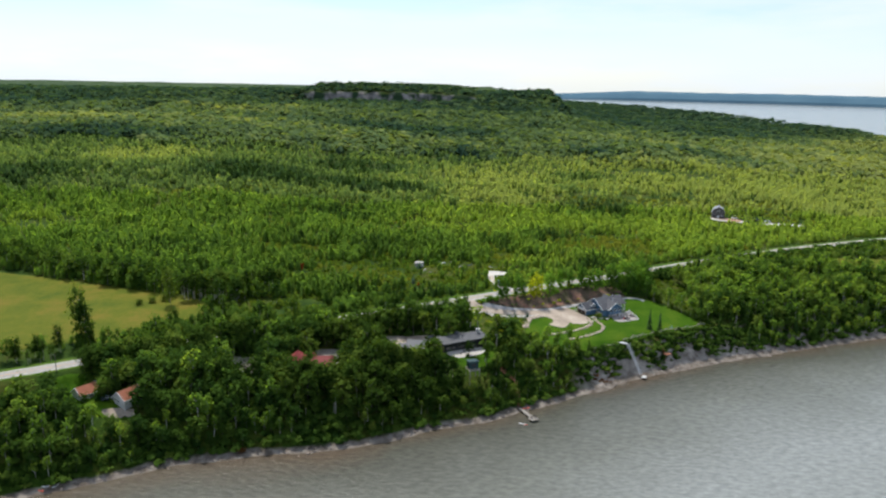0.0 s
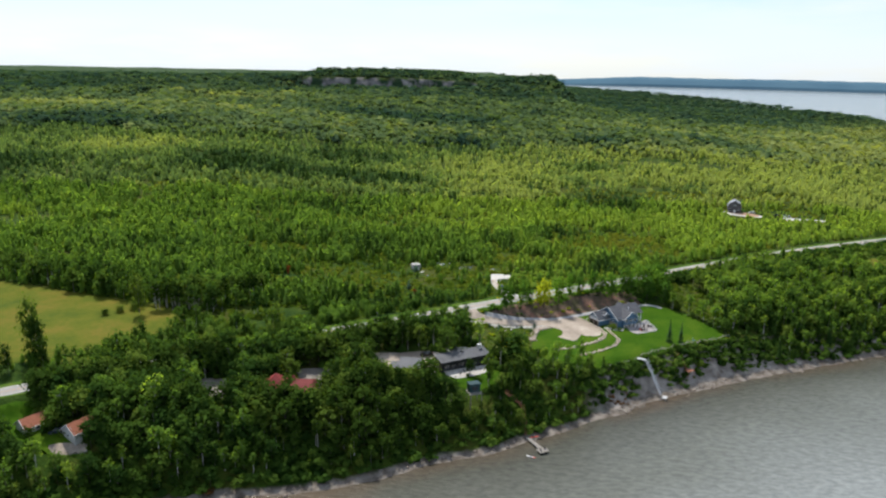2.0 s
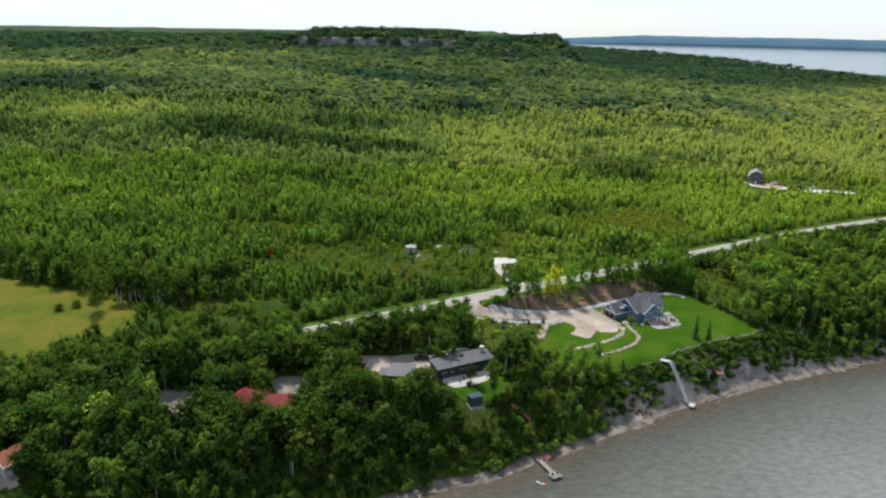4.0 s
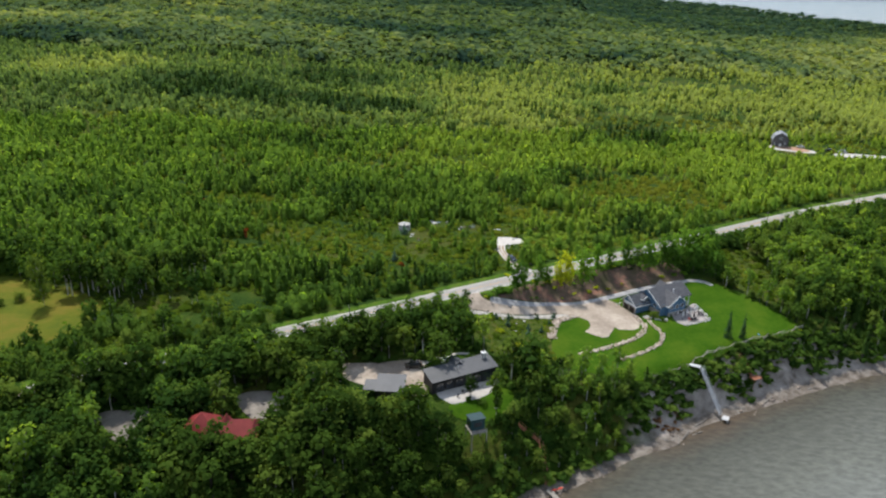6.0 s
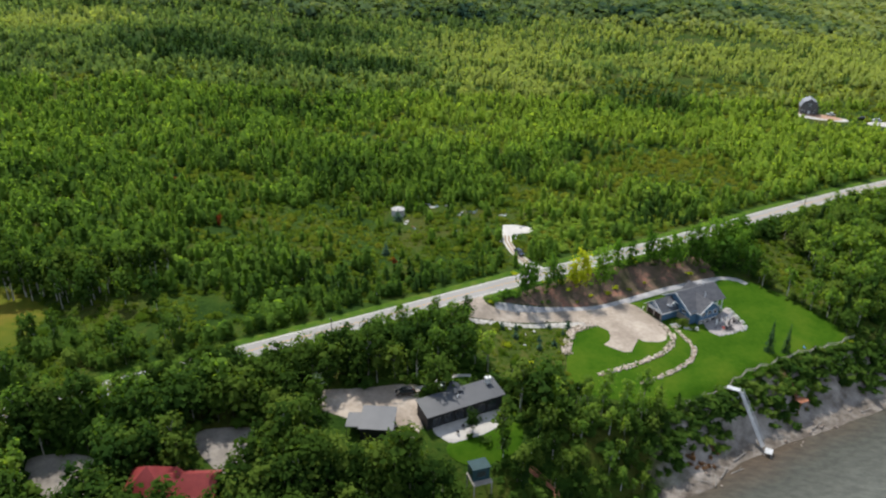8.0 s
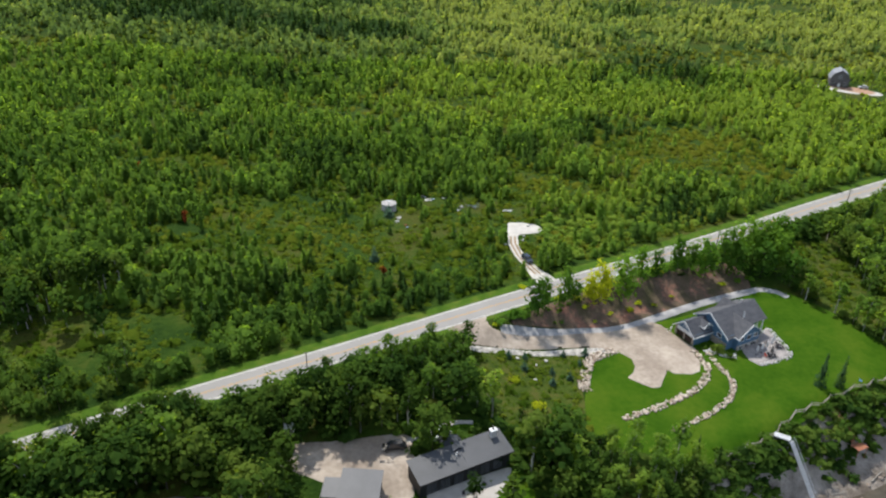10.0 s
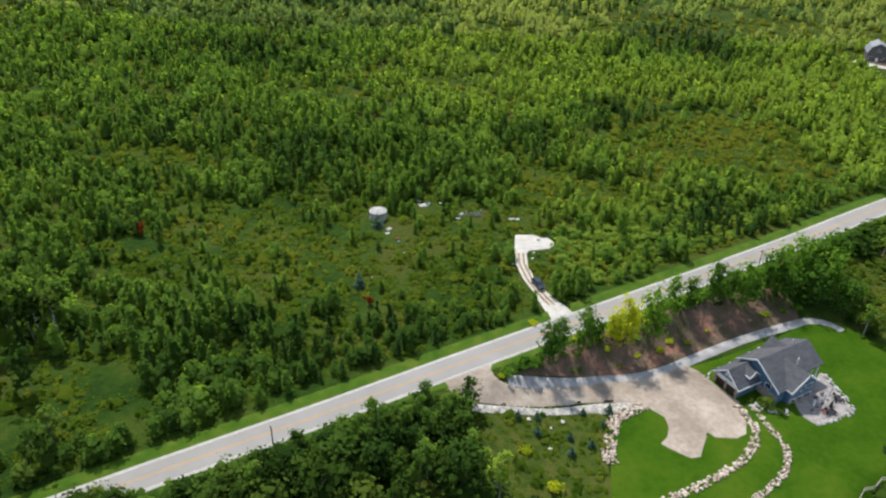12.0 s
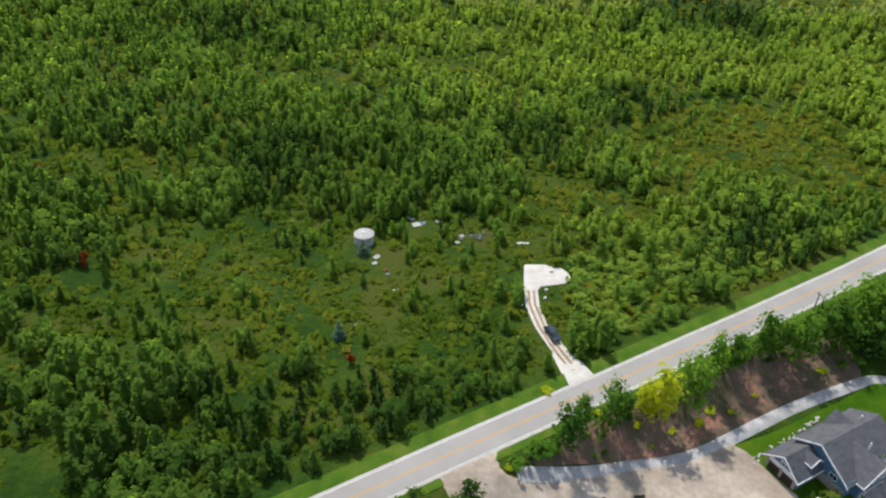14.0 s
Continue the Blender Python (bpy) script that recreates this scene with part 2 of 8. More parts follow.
def water_material():
    """Silty lake water: brown over the shallows, green a little way out, grey beyond."""
    m = bpy.data.materials.new("lake_water")
    m.use_nodes = True
    n, l = m.node_tree.nodes, m.node_tree.links
    b = n["Principled BSDF"]
    geo = n.new("ShaderNodeNewGeometry")
    at = n.new("ShaderNodeAttribute")
    at.attribute_name = "offshore"
    cloud = n.new("ShaderNodeTexNoise")
    cloud.inputs["Scale"].default_value, cloud.inputs["Detail"].default_value = 0.02, 4.0
    l.new(geo.outputs["Position"], cloud.inputs["Vector"])
    add = n.new("ShaderNodeMath")
    add.operation = "MULTIPLY_ADD"
    l.new(cloud.outputs["Fac"], add.inputs[0])
    add.inputs[1].default_value = 0.35
    l.new(at.outputs["Fac"], add.inputs[2])
    r = n.new("ShaderNodeValToRGB")
    els = r.color_ramp.elements
    els.new(0.5), els.new(0.6)
    for i, (q, c) in enumerate(((0.16, (0.080, 0.062, 0.044)), (0.30, (0.070, 0.072, 0.058)), (0.60, (0.122, 0.128, 0.110)), (1.05, (0.212, 0.228, 0.220)))):
        els[i].position, els[i].color = min(q, 1.0), (*c, 1)
    l.new(add.outputs[0], r.inputs[0])
    # ripple light and shade multiplied into the base colour
    ripple_shade = n.new("ShaderNodeMixRGB")
    ripple_shade.blend_type = "MULTIPLY"
    ripple_shade.inputs[0].default_value = 1.0
    l.new(r.outputs[0], ripple_shade.inputs[1])
    l.new(ripple_shade.outputs[0], b.inputs["Base Color"])
    b.inputs["Roughness"].default_value, b.inputs["IOR"].default_value = 0.2, 1.33
    mp = n.new("ShaderNodeMapping")
    mp.inputs["Rotation"].default_value = (0, 0, radians(28))
    mp.inputs["Scale"].default_value = (0.5, 1.0, 1.0)
    l.new(geo.outputs["Position"], mp.inputs[0])
    w1 = n.new("ShaderNodeTexNoise")
    w1.inputs["Scale"].default_value, w1.inputs["Detail"].default_value, w1.inputs["Roughness"].default_value = 0.62, 6.0, 0.62
    l.new(mp.outputs[0], w1.inputs["Vector"])
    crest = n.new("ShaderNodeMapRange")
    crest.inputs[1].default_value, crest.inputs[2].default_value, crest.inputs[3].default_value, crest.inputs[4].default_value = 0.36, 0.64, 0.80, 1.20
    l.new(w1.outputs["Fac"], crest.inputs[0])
    l.new(crest.outputs[0], ripple_shade.inputs[2])
    bp = n.new("ShaderNodeBump")
    bp.inputs["Distance"].default_value, bp.inputs["Strength"].default_value = 0.26, 1.0
    b.inputs["Specular IOR Level"].default_value = 0.38
    l.new(w1.outputs["Fac"], bp.inputs["Height"])
    l.new(bp.outputs[0], b.inputs["Normal"])
    return m


LAND = ground_material()
WATER = water_material()
ASPHALT = material("worn_asphalt", [(0.255, 0.247, 0.24), (0.28, 0.272, 0.263), (0.305, 0.295, 0.285)], 0.85, 0.12, bump=0.01, fine=0.15)
SHOULDER = material("gravel_shoulder", [(0.32, 0.31, 0.29), (0.47, 0.455, 0.43)], 0.95, 0.8, bump=0.03)
LINE_YELLOW = material("yellow_line_paint", [(0.46, 0.25, 0.05), (0.55, 0.32, 0.08)], 0.7, 1.5)
LINE_WHITE = material("white_line_paint", [(0.5, 0.5, 0.48), (0.68, 0.68, 0.66)], 0.7, 1.2)
GRAVEL = material("crushed_gravel", [(0.22, 0.18, 0.145), (0.31, 0.26, 0.215), (0.45, 0.39, 0.33)], 0.95, 0.12, bump=0.03)
PALE_GRAVEL = material("pale_limestone_gravel", [(0.42, 0.40, 0.38), (0.56, 0.54, 0.51)], 0.95, 0.5, bump=0.04)
# grey gravel with the shade over two yards put into its colour
SHADED_GRAVEL = material("packed_grey_gravel", [(0.15, 0.135, 0.12), (0.21, 0.19, 0.17), (0.28, 0.255, 0.23)], 0.95, 0.2, bump=0.03)
RUT = material("brown_rutted_earth", [(0.20, 0.13, 0.075), (0.33, 0.24, 0.15)], 0.95, 0.6, bump=0.03)
GREY_GRAVEL = material("grey_gravel_strip", [(0.24, 0.24, 0.25), (0.40, 0.40, 0.41)], 0.95, 0.4, bump=0.04)
LAWN = material("mown_lawn", [(0.024, 0.070, 0.003), (0.040, 0.094, 0.005), (0.064, 0.112, 0.008)], 0.9, 0.09, bump=0.03, bump_scale=8.0, spec=0.04)
VERGE = material("grassy_verge", [(0.034, 0.082, 0.006), (0.054, 0.112, 0.009), (0.092, 0.130, 0.016)], 0.9, 0.25, bump=0.05, bump_scale=5.0, spec=0.1)
HAYFIELD = material("hay_field", [(0.058, 0.088, 0.008), (0.094, 0.110, 0.010), (0.142, 0.118, 0.018)], 0.95, 0.06, bump=0.08, bump_scale=3.0, spec=0.1)
RED_EARTH = material("red_clay_earth", [(0.052, 0.054, 0.020), (0.085, 0.068, 0.040), (0.122, 0.085, 0.062), (0.26, 0.125, 0.088)], 0.95, 0.16, bump=0.15)
ROUGH_GRASS = material("rough_garden_grass", [(0.026, 0.048, 0.007), (0.050, 0.078, 0.011), (0.088, 0.086, 0.022)], 0.95, 0.35, bump=0.1, bump_scale=3.0, spec=0.1)
# the blue haze of distance is put into the far shore's base colour
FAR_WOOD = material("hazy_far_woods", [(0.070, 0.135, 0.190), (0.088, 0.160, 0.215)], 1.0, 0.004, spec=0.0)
LEAF = foliage("leaves_mixed", (0.028, 0.066, 0.014), (0.078, 0.148, 0.024), (0.205, 0.275, 0.050))
LEAF_ASPEN = foliage("leaves_aspen", (0.074, 0.152, 0.030), (0.174, 0.302, 0.052), (0.400, 0.51, 0.082), glow=0.66)
# bluer, paler aspen leaves: distance haze put into their colour
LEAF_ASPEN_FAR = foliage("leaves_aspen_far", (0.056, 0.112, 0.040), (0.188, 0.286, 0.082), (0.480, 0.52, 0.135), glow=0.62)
RUBBLE = material("pale_crushed_rubble", [(0.20, 0.19, 0.17), (0.42, 0.40, 0.375), (0.60, 0.585, 0.55)], 0.95, 0.9, bump=0.08)
# leaves of the far woods, with blue aerial haze mixed into their colour
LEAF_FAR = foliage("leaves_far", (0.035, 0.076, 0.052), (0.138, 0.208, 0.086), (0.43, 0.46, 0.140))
LEAF_BANK = foliage("leaves_bright", (0.070, 0.165, 0.024), (0.135, 0.275, 0.034), (0.22, 0.37, 0.050), single=True, glow=0.58)
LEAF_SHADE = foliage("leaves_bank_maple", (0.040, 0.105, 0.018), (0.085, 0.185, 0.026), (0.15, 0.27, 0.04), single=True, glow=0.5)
LEAF_BUSH = foliage("leaves_scrub", (0.052, 0.106, 0.010), (0.112, 0.172, 0.018), (0.260, 0.252, 0.034), glow=0.55)
LEAF_ONE = foliage("leaves_tree", (0.022, 0.050, 0.010), (0.066, 0.122, 0.020), (0.200, 0.270, 0.046), single=True)
NEEDLES = foliage("conifer_needles", (0.016, 0.040, 0.016), (0.032, 0.070, 0.026), (0.058, 0.105, 0.035), single=True, glow=0.15)
NEEDLES_FAR = foliage("conifer_needles_wood", (0.030, 0.066, 0.016), (0.062, 0.118, 0.022), (0.10, 0.165, 0.03), glow=0.4)
BARK = material("grey_bark", [(0.07, 0.055, 0.045), (0.15, 0.13, 0.11)], 0.9, 3.0)
PALE_BARK = material("pale_aspen_bark", [(0.30, 0.285, 0.25), (0.52, 0.50, 0.45)], 0.85, 2.0)


# ---- building blocks ----
def part(name, bm, mat, parent=None, label=""):
    """One mesh object made from a bmesh; mat may be a list."""
    me = bpy.data.meshes.new(name)
    bm.to_mesh(me)
    bm.free()
    for q in (mat if isinstance(mat, (list, tuple)) else [mat]):
        me.materials.append(q)
    ob = new(name, me)
    if parent is not None:
        ob.parent = parent
    if label:
        ob["label"] = label
    return ob


def empty(name, m, label, category, group="", kind=""):
    ob = new(name)
    ob.empty_display_size = 0.5
    ob.matrix_world = m
    return tagged(ob, label, category, group, kind)


def box(bm, x0, x1, y0, y1, z0, z1, bevel=0.0, m=None, mi=0):
    """Adds a box, with slightly rounded edges where bevel is given."""
    r = bmesh.ops.create_cube(bm, size=1.0)
    mat = Matrix.Translation(((x0 + x1) / 2, (y0 + y1) / 2, (z0 + z1) / 2)) @ Matrix.Diagonal((abs(x1 - x0), abs(y1 - y0), abs(z1 - z0), 1))
    bmesh.ops.transform(bm, matrix=(m @ mat) if m else mat, verts=r["verts"])
    faces = {f for v in r["verts"] for f in v.link_faces}
    if bevel:
        edges = {e for f in faces for e in f.edges}
        got = bmesh.ops.bevel(bm, geom=list(edges), offset=bevel, segments=1, affect="EDGES")
        faces = {f for f in got["faces"]} | {f for f in faces if f.is_valid}
    for f in faces:
        if f.is_valid:
            f.material_index = mi
    return bm


def boxed(*a, **k):
    return box(bmesh.new(), *a, **k)


def prism(bm, poly, z0, z1, m=None, mi=0):
    """A plan outline stood up between two heights."""
    lo = [bm.verts.new((x, y, z0)) for x, y in poly]
    hi = [bm.verts.new((x, y, z1)) for x, y in poly]
    fs = [bm.faces.new(hi), bm.faces.new(lo[::-1])]
    n = len(poly)
    for i in range(n):
        fs.append(bm.faces.new((lo[i], lo[(i + 1) % n], hi[(i + 1) % n], hi[i])))
    for f in fs:
        f.material_index = mi
    if m:
        bmesh.ops.transform(bm, matrix=m, verts=lo + hi)
    return bm


def slab(bm, pts, thick, m=None):
    """A flat piece through the given points (in order), thickened downwards."""
    lo = [bm.verts.new(Vector(p) - Vector((0, 0, thick))) for p in pts]
    hi = [bm.verts.new(p) for p in pts]
    n = len(pts)
    bm.faces.new(hi)
    bm.faces.new(lo[::-1])
    for i in range(n):
        bm.faces.new((lo[i], lo[(i + 1) % n], hi[(i + 1) % n], hi[i]))
    if m:
        bmesh.ops.transform(bm, matrix=m, verts=lo + hi)
    return bm


def tube(bm, a, b, r0, r1=None, n=8, caps=True):
    """A round bar from a to b."""
    a, b = Vector(a), Vector(b)
    r1 = r0 if r1 is None else r1
    q = (b - a).to_track_quat("Z", "Y").to_matrix()
    ra = [bm.verts.new(a + q @ Vector((r0 * math.cos(i * math.tau / n), r0 * math.sin(i * math.tau / n), 0))) for i in range(n)]
    rb = [bm.verts.new(b + q @ Vector((r1 * math.cos(i * math.tau / n), r1 * math.sin(i * math.tau / n), 0))) for i in range(n)]
    for i in range(n):
        bm.faces.new((ra[i], ra[(i + 1) % n], rb[(i + 1) % n], rb[i]))
    if caps:
        bm.faces.new(ra[::-1])
        bm.faces.new(rb)
    return bm


def inside(poly, x, y):
    """Which of the points lie within the outline."""
    x, y = np.asarray(x, float), np.asarray(y, float)
    hit = np.zeros(x.shape, bool)
    n = len(poly)
    for i in range(n):
        (ax, ay), (bx, by) = poly[i], poly[(i + 1) % n]
        if ay == by:
            continue
        hit ^= ((ay > y) != (by > y)) & (x < (bx - ax) * (y - ay) / (by - ay) + ax)
    return hit


def smooth(pts, closed=True, n=5):
    """A rounded line through the points (Catmull-Rom)."""
    p = [Vector((*q[:2], 0)) for q in pts]
    k = len(p)
    out = []
    for i in range(k if closed else k - 1):
        a, b, c, d = (p[(i - 1) % k], p[i], p[(i + 1) % k], p[(i + 2) % k]) if closed else (p[max(i - 1, 0)], p[i], p[i + 1], p[min(i + 2, k - 1)])
        for j in range(n):
            t = j / n
            v = 0.5 * ((2 * b) + (c - a) * t + (2 * a - 5 * b + 4 * c - d) * t * t + (3 * b - a - 3 * c + d) * t ** 3)
            out.append((v.x, v.y))
    if not closed:
        out.append(tuple(p[-1][:2]))
    return out


def draped(name, poly, mat, lift, label, category="ground", cell=2.0, kind="structure"):
    """A thin covering laid over the land within an outline."""
    bm = bmesh.new()
    bm.faces.new([bm.verts.new((x, y, 0)) for x, y in poly])
    xs, ys = [p[0] for p in poly], [p[1] for p in poly]
    for axis, lo, hi in ((0, min(xs), max(xs)), (1, min(ys), max(ys))):
        v = lo + cell
        while v < hi:
            co, no = [0, 0, 0], [0, 0, 0]
            co[axis], no[axis] = v, 1
            bmesh.ops.bisect_plane(bm, geom=bm.verts[:] + bm.edges[:] + bm.faces[:], plane_co=co, plane_no=no)
            v += cell
    bmesh.ops.triangulate(bm, faces=bm.faces[:])
    z = land(np.array([v.co.x for v in bm.verts]), np.array([v.co.y for v in bm.verts]))
    for v, h in zip(bm.verts, z):
        v.co.z = h + lift
    for f in bm.faces:
        f.smooth = True
        if f.normal.z < 0:
            f.normal_flip()
    rim = [e for e in bm.edges if len(e.link_faces) == 1]
    away = {}
    for e in rim:
        n = Vector((e.verts[1].co.y - e.verts[0].co.y, e.verts[0].co.x - e.verts[1].co.x, 0)).normalized()
        mid = (e.verts[0].co + e.verts[1].co) / 2
        if n.dot(e.link_faces[0].calc_center_median() - mid) > 0:
            n = -n
        for v in e.verts:
            away.setdefault(tuple(v.co), []).append(n)
    got = bmesh.ops.extrude_edge_only(bm, edges=rim)
    for v in got["geom"]:
        if isinstance(v, bmesh.types.BMVert):
            v.co += sum(away.get(tuple(v.co), []), Vector()).normalized() * 0.55 - Vector((0, 0, lift + 0.06))
    return tagged(part(name, bm, mat), label, category, kind=kind)


def strip(line, half_l, half_r, lift, zfun=None):
    """A ribbon along a line, as a bmesh; half widths to its left and right."""
    bm = bmesh.new()
    rows = []
    p = [Vector((*q[:2], 0)) for q in line]
    for i, q in enumerate(p):
        t = (p[min(i + 1, len(p) - 1)] - p[max(i - 1, 0)]).normalized()
        nn = Vector((-t.y, t.x, 0))
        row = []
        for s in (half_l, -half_r):
            v = q + nn * s
            row.append(bm.verts.new((v.x, v.y, (zfun(v.x, v.y) if zfun else ground(v.x, v.y)) + lift)))
        rows.append(row)
    for a, b in zip(rows[:-1], rows[1:]):
        bm.faces.new((a[1], b[1], b[0], a[0]))
    return bm


# ---- ground, water, far shore ----
def spaced(lo, a, b, hi, fine, grow):
    v = list(np.arange(a, b + 0.01, fine))
    s, p = fine, b
    while p < hi:
        s *= grow
        p += min(s, 90)
        v.append(p)
    s, p, left = fine, a, []
    while p > lo:
        s *= grow
        p -= min(s, 90)
        left.append(p)
    return np.array(left[::-1] + v)


def grid_mesh(name, gx, gy, gz, mat):
    nx, ny = len(gx), len(gy)
    X, Y = np.meshgrid(gx, gy)
    co = np.stack([X, Y, gz], -1).reshape(-1, 3)
    i = (np.arange(ny - 1)[:, None] * nx + np.arange(nx - 1)[None]).ravel()
    quads = np.stack([i, i + 1, i + nx + 1, i + nx], -1)
    me = bpy.data.meshes.new(name)
    me.vertices.add(len(co))
    me.vertices.foreach_set("co", co.astype(np.float32).ravel())
    me.loops.add(quads.size)
    me.loops.foreach_set("vertex_index", quads.astype(np.int32).ravel())
    me.polygons.add(len(quads))
    me.polygons.foreach_set("loop_start", np.arange(0, quads.size, 4, dtype=np.int32))
    me.polygons.foreach_set("use_smooth", np.ones(len(quads), bool))
    me.update(calc_edges=True)
    me.materials.append(mat)
    return new(name, me)


gx = np.unique(np.concatenate([spaced(-3400, -170, 150, 3400, 2.3, 1.065), np.arange(-420, 320, 16.0)]))
gy = np.unique(np.concatenate([spaced(-400, 196, 430, 4700, 2.3, 1.055), np.arange(1760, 1880, 5.0)]))
GX, GY = np.meshgrid(gx, gy)
tagged(grid_mesh("ground", gx, gy, land(GX, GY), LAND), "wooded green land with a clay bluff down to the lake", "ground", kind="structure")
wx, wy = spaced(-4200, -180, 260, 4200, 9.0, 1.3), spaced(-2500, 130, 420, 4880, 9.0, 1.3)
WX, WY = np.meshgrid(wx, wy)
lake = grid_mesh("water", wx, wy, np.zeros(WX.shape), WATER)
at = lake.data.attributes.new("offshore", "FLOAT", "POINT")
at.data.foreach_set("value", (np.interp(-inland(WX, WY), [-10, 0, 8, 30, 80, 150], [0, 0, 0.14, 0.42, 0.85, 0.9]) * np.interp(WX, [-150, 80], [0.28, 1.0])).astype(np.float32).ravel())
tagged(lake, "grey-green lake water with small ripples", "water", kind="structure")


def far_shore():
    """The low wooded land across the bay."""
    bm = bmesh.new()
    rows = []
    for k in range(121):
        a = radians(4 + k * 46 / 120)
        e = 0.5 + 0.5 * math.sin(k * 0.21) * math.sin(k * 0.083 + 1)
        h = (52 + 4 * e + 1.0 * math.sin(k * 1.3)) * min(1.0, (k + 6) / 30.0)
        row = []
        for r, z in ((4640, -1), (4655, h * 0.3), (4720, h * 0.8), (4840, h)):
            row.append(bm.verts.new((math.sin(a) * r, math.cos(a) * r, z)))
        rows.append(row)
    for a, b in zip(rows[:-1], rows[1:]):
        for i in range(3):
            bm.faces.new((a[i], b[i], b[i + 1], a[i + 1]))
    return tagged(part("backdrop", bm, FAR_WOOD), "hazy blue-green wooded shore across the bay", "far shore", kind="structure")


far_shore()

# ---- road ----
road_line = [(x, float(road_y(x))) for x in np.arange(-420, 700, 6.0)]
road_z = lambda x, y: 20.0 + 0.6 * math.exp(-((x - 30) / 60.0) ** 2)
tagged(part("road", strip(road_line, 3.05, 3.05, 0.16, road_z), ASPHALT), "worn grey two-lane asphalt country road", "road", kind="structure")
for s, n in ((1, "far"), (-1, "lake")):
    bm = strip(road_line, 3.5 if s > 0 else -3.05, -3.05 if s > 0 else 3.5, 0.13, road_z)
    tagged(part("road_shoulder_" + n, bm, SHOULDER), "pale gravel shoulder along the asphalt road", "road shoulder", kind="structure")
    bm = strip(road_line, 6.6 if s > 0 else -3.5, -3.5 if s > 0 else 5.2, 0.12)
    tagged(part("grass_verge_" + n, bm, VERGE), "mown green grass verge beside the road", "verge", kind="structure")
    bm = strip(road_line, s * 2.9 + 0.07, -s * 2.9 + 0.07, 0.166, road_z)
    tagged(part("trim_white_line_" + n, bm, LINE_WHITE), "thin white edge line painted on the asphalt", "road marking", kind="structure")
for s in (-0.16, 0.16):
    bm = strip(road_line, s + 0.06, -s + 0.06, 0.168, road_z)
    tagged(part("trim_yellow_line_" + ("a" if s < 0 else "b"), bm, LINE_YELLOW), "yellow centre line painted on the asphalt", "road marking", kind="structure")

# ---- lawns, drives and clearings ----
LAWN_POLY = smooth([(47.8, 337.5), (40.5, 331.5), (37.2, 322), (35.5, 311), (39, 304.5), (50, 302), (57, 301), (64, 303.5), (81, 313), (94, 322), (108, 329.5), (121, 335.5), (116, 349), (108, 362), (98, 368.5), (85, 362), (69, 353.5), (58.5, 348.5), (61, 342)])
DRIVE_POLY = [(4.0, 336.3), (9.5, 339.5), (13.8, 341.9), (13.4, 340.2), (13.8, 338.6), (15.4, 337.4), (18.4, 337.0), (23.7, 338.4), (32.3, 341.4), (41.1, 343.7), (51.3, 346.3), (58.8, 349.9), (61, 348.5), (63.1, 345.4), (67.5, 339.2), (66.6, 336.5), (67.1, 333.8), (65.9, 330.2), (63.6, 328.9), (59.4, 329.0), (58.0, 330.2), (56.2, 326.8), (54.7, 323.7), (52.8, 323.2), (50.2, 324.7), (47.7, 326.5), (49.5, 328.4), (50.4, 331.0), (50.2, 333.9), (47.1, 336.6), (40, 338), (32.9, 337.2), (23.3, 334.4), (16.5, 333.2), (11, 332.5), (6.7, 331.8), (5.0, 334.5)]
PATH_LINE = [(17.5, 338.2), (24, 339.6), (28, 340.7), (37.4, 343.5), (46.2, 345.5), (52.8, 347.9), (60.9, 352.4), (73.9, 359.7), (85, 364.8), (93.7, 368.3), (99.0, 367.6), (101.3, 365.2)]
TRACK_POLY = [(28.7, 358.6), (33.9, 361.8), (30.7, 367.4), (27.9, 373.2), (26.0, 377.8), (25.0, 384.5), (25.1, 390.0), (26.1, 391.7), (29.0, 392.4), (32.1, 393.2), (33.4, 395.0), (33.0, 396.8), (31.6, 398.6), (28.0, 399.8), (23.4, 399.6), (22.8, 391.8), (22.5, 384.4), (24.1, 376.8), (26.4, 370.5), (28.2, 361.5)]
GULLY_POLY = smooth([(109, 391), (123, 394), (128, 383), (124, 362), (120, 351), (114, 359), (107, 369), (107, 382)], n=3)
COURT_POLY = smooth([(-32, 294), (-28, 297.5), (-17, 299.5), (-6, 302), (-3, 299), (-3, 285), (-9, 283.5), (-20, 289.5)], n=4)
WEST_COURT = smooth([(-86, 271.5), (-74, 273), (-67, 266), (-77, 262)], n=4)
MID_COURT = smooth([(-53, 281), (-39, 283.5), (-36.5, 278), (-43.5, 270.5)], n=4)
HAY_POLY = [(-330, 400), (-236, 376), (-206, 368), (-150, 349), (-126, 341), (-110, 330), (-108, 314), (-118, 298), (-128, 280), (-150, 276), (-175, 262), (-260, 215), (-400, 240)]
GLADE_POLY = [(228, 447), (275, 453), (330, 470), (330, 440), (258, 416), (228, 416)]
MEADOW_POLY = smooth([(-128, 318), (-100, 292), (-62, 316), (-52, 324), (-66, 342), (-95, 340), (-116, 345)], n=4)
GARDEN_POLY = smooth([(8, 329), (16.4, 330.6), (28, 332.6), (36.5, 333.8), (37.5, 329), (35.5, 321), (34.5, 311), (26, 305), (17, 309), (11, 318)], n=3)
FAR_MEADOW = [(-628, 1352), (-600, 1378), (-548, 1400), (-505, 1330), (-515, 1300), (-575, 1290)]
FAR_YARD = smooth([(203, 581), (216, 573), (231, 570), (233, 575), (222, 580), (212, 586)], n=3)
FAR_DRIVE = smooth([(243, 565), (258, 561), (272, 561), (274, 565), (262, 569), (247, 571)], n=3)
draped("lawn", LAWN_POLY, LAWN, 0.12, "bright green mown lawn behind the blue house", "lawn")
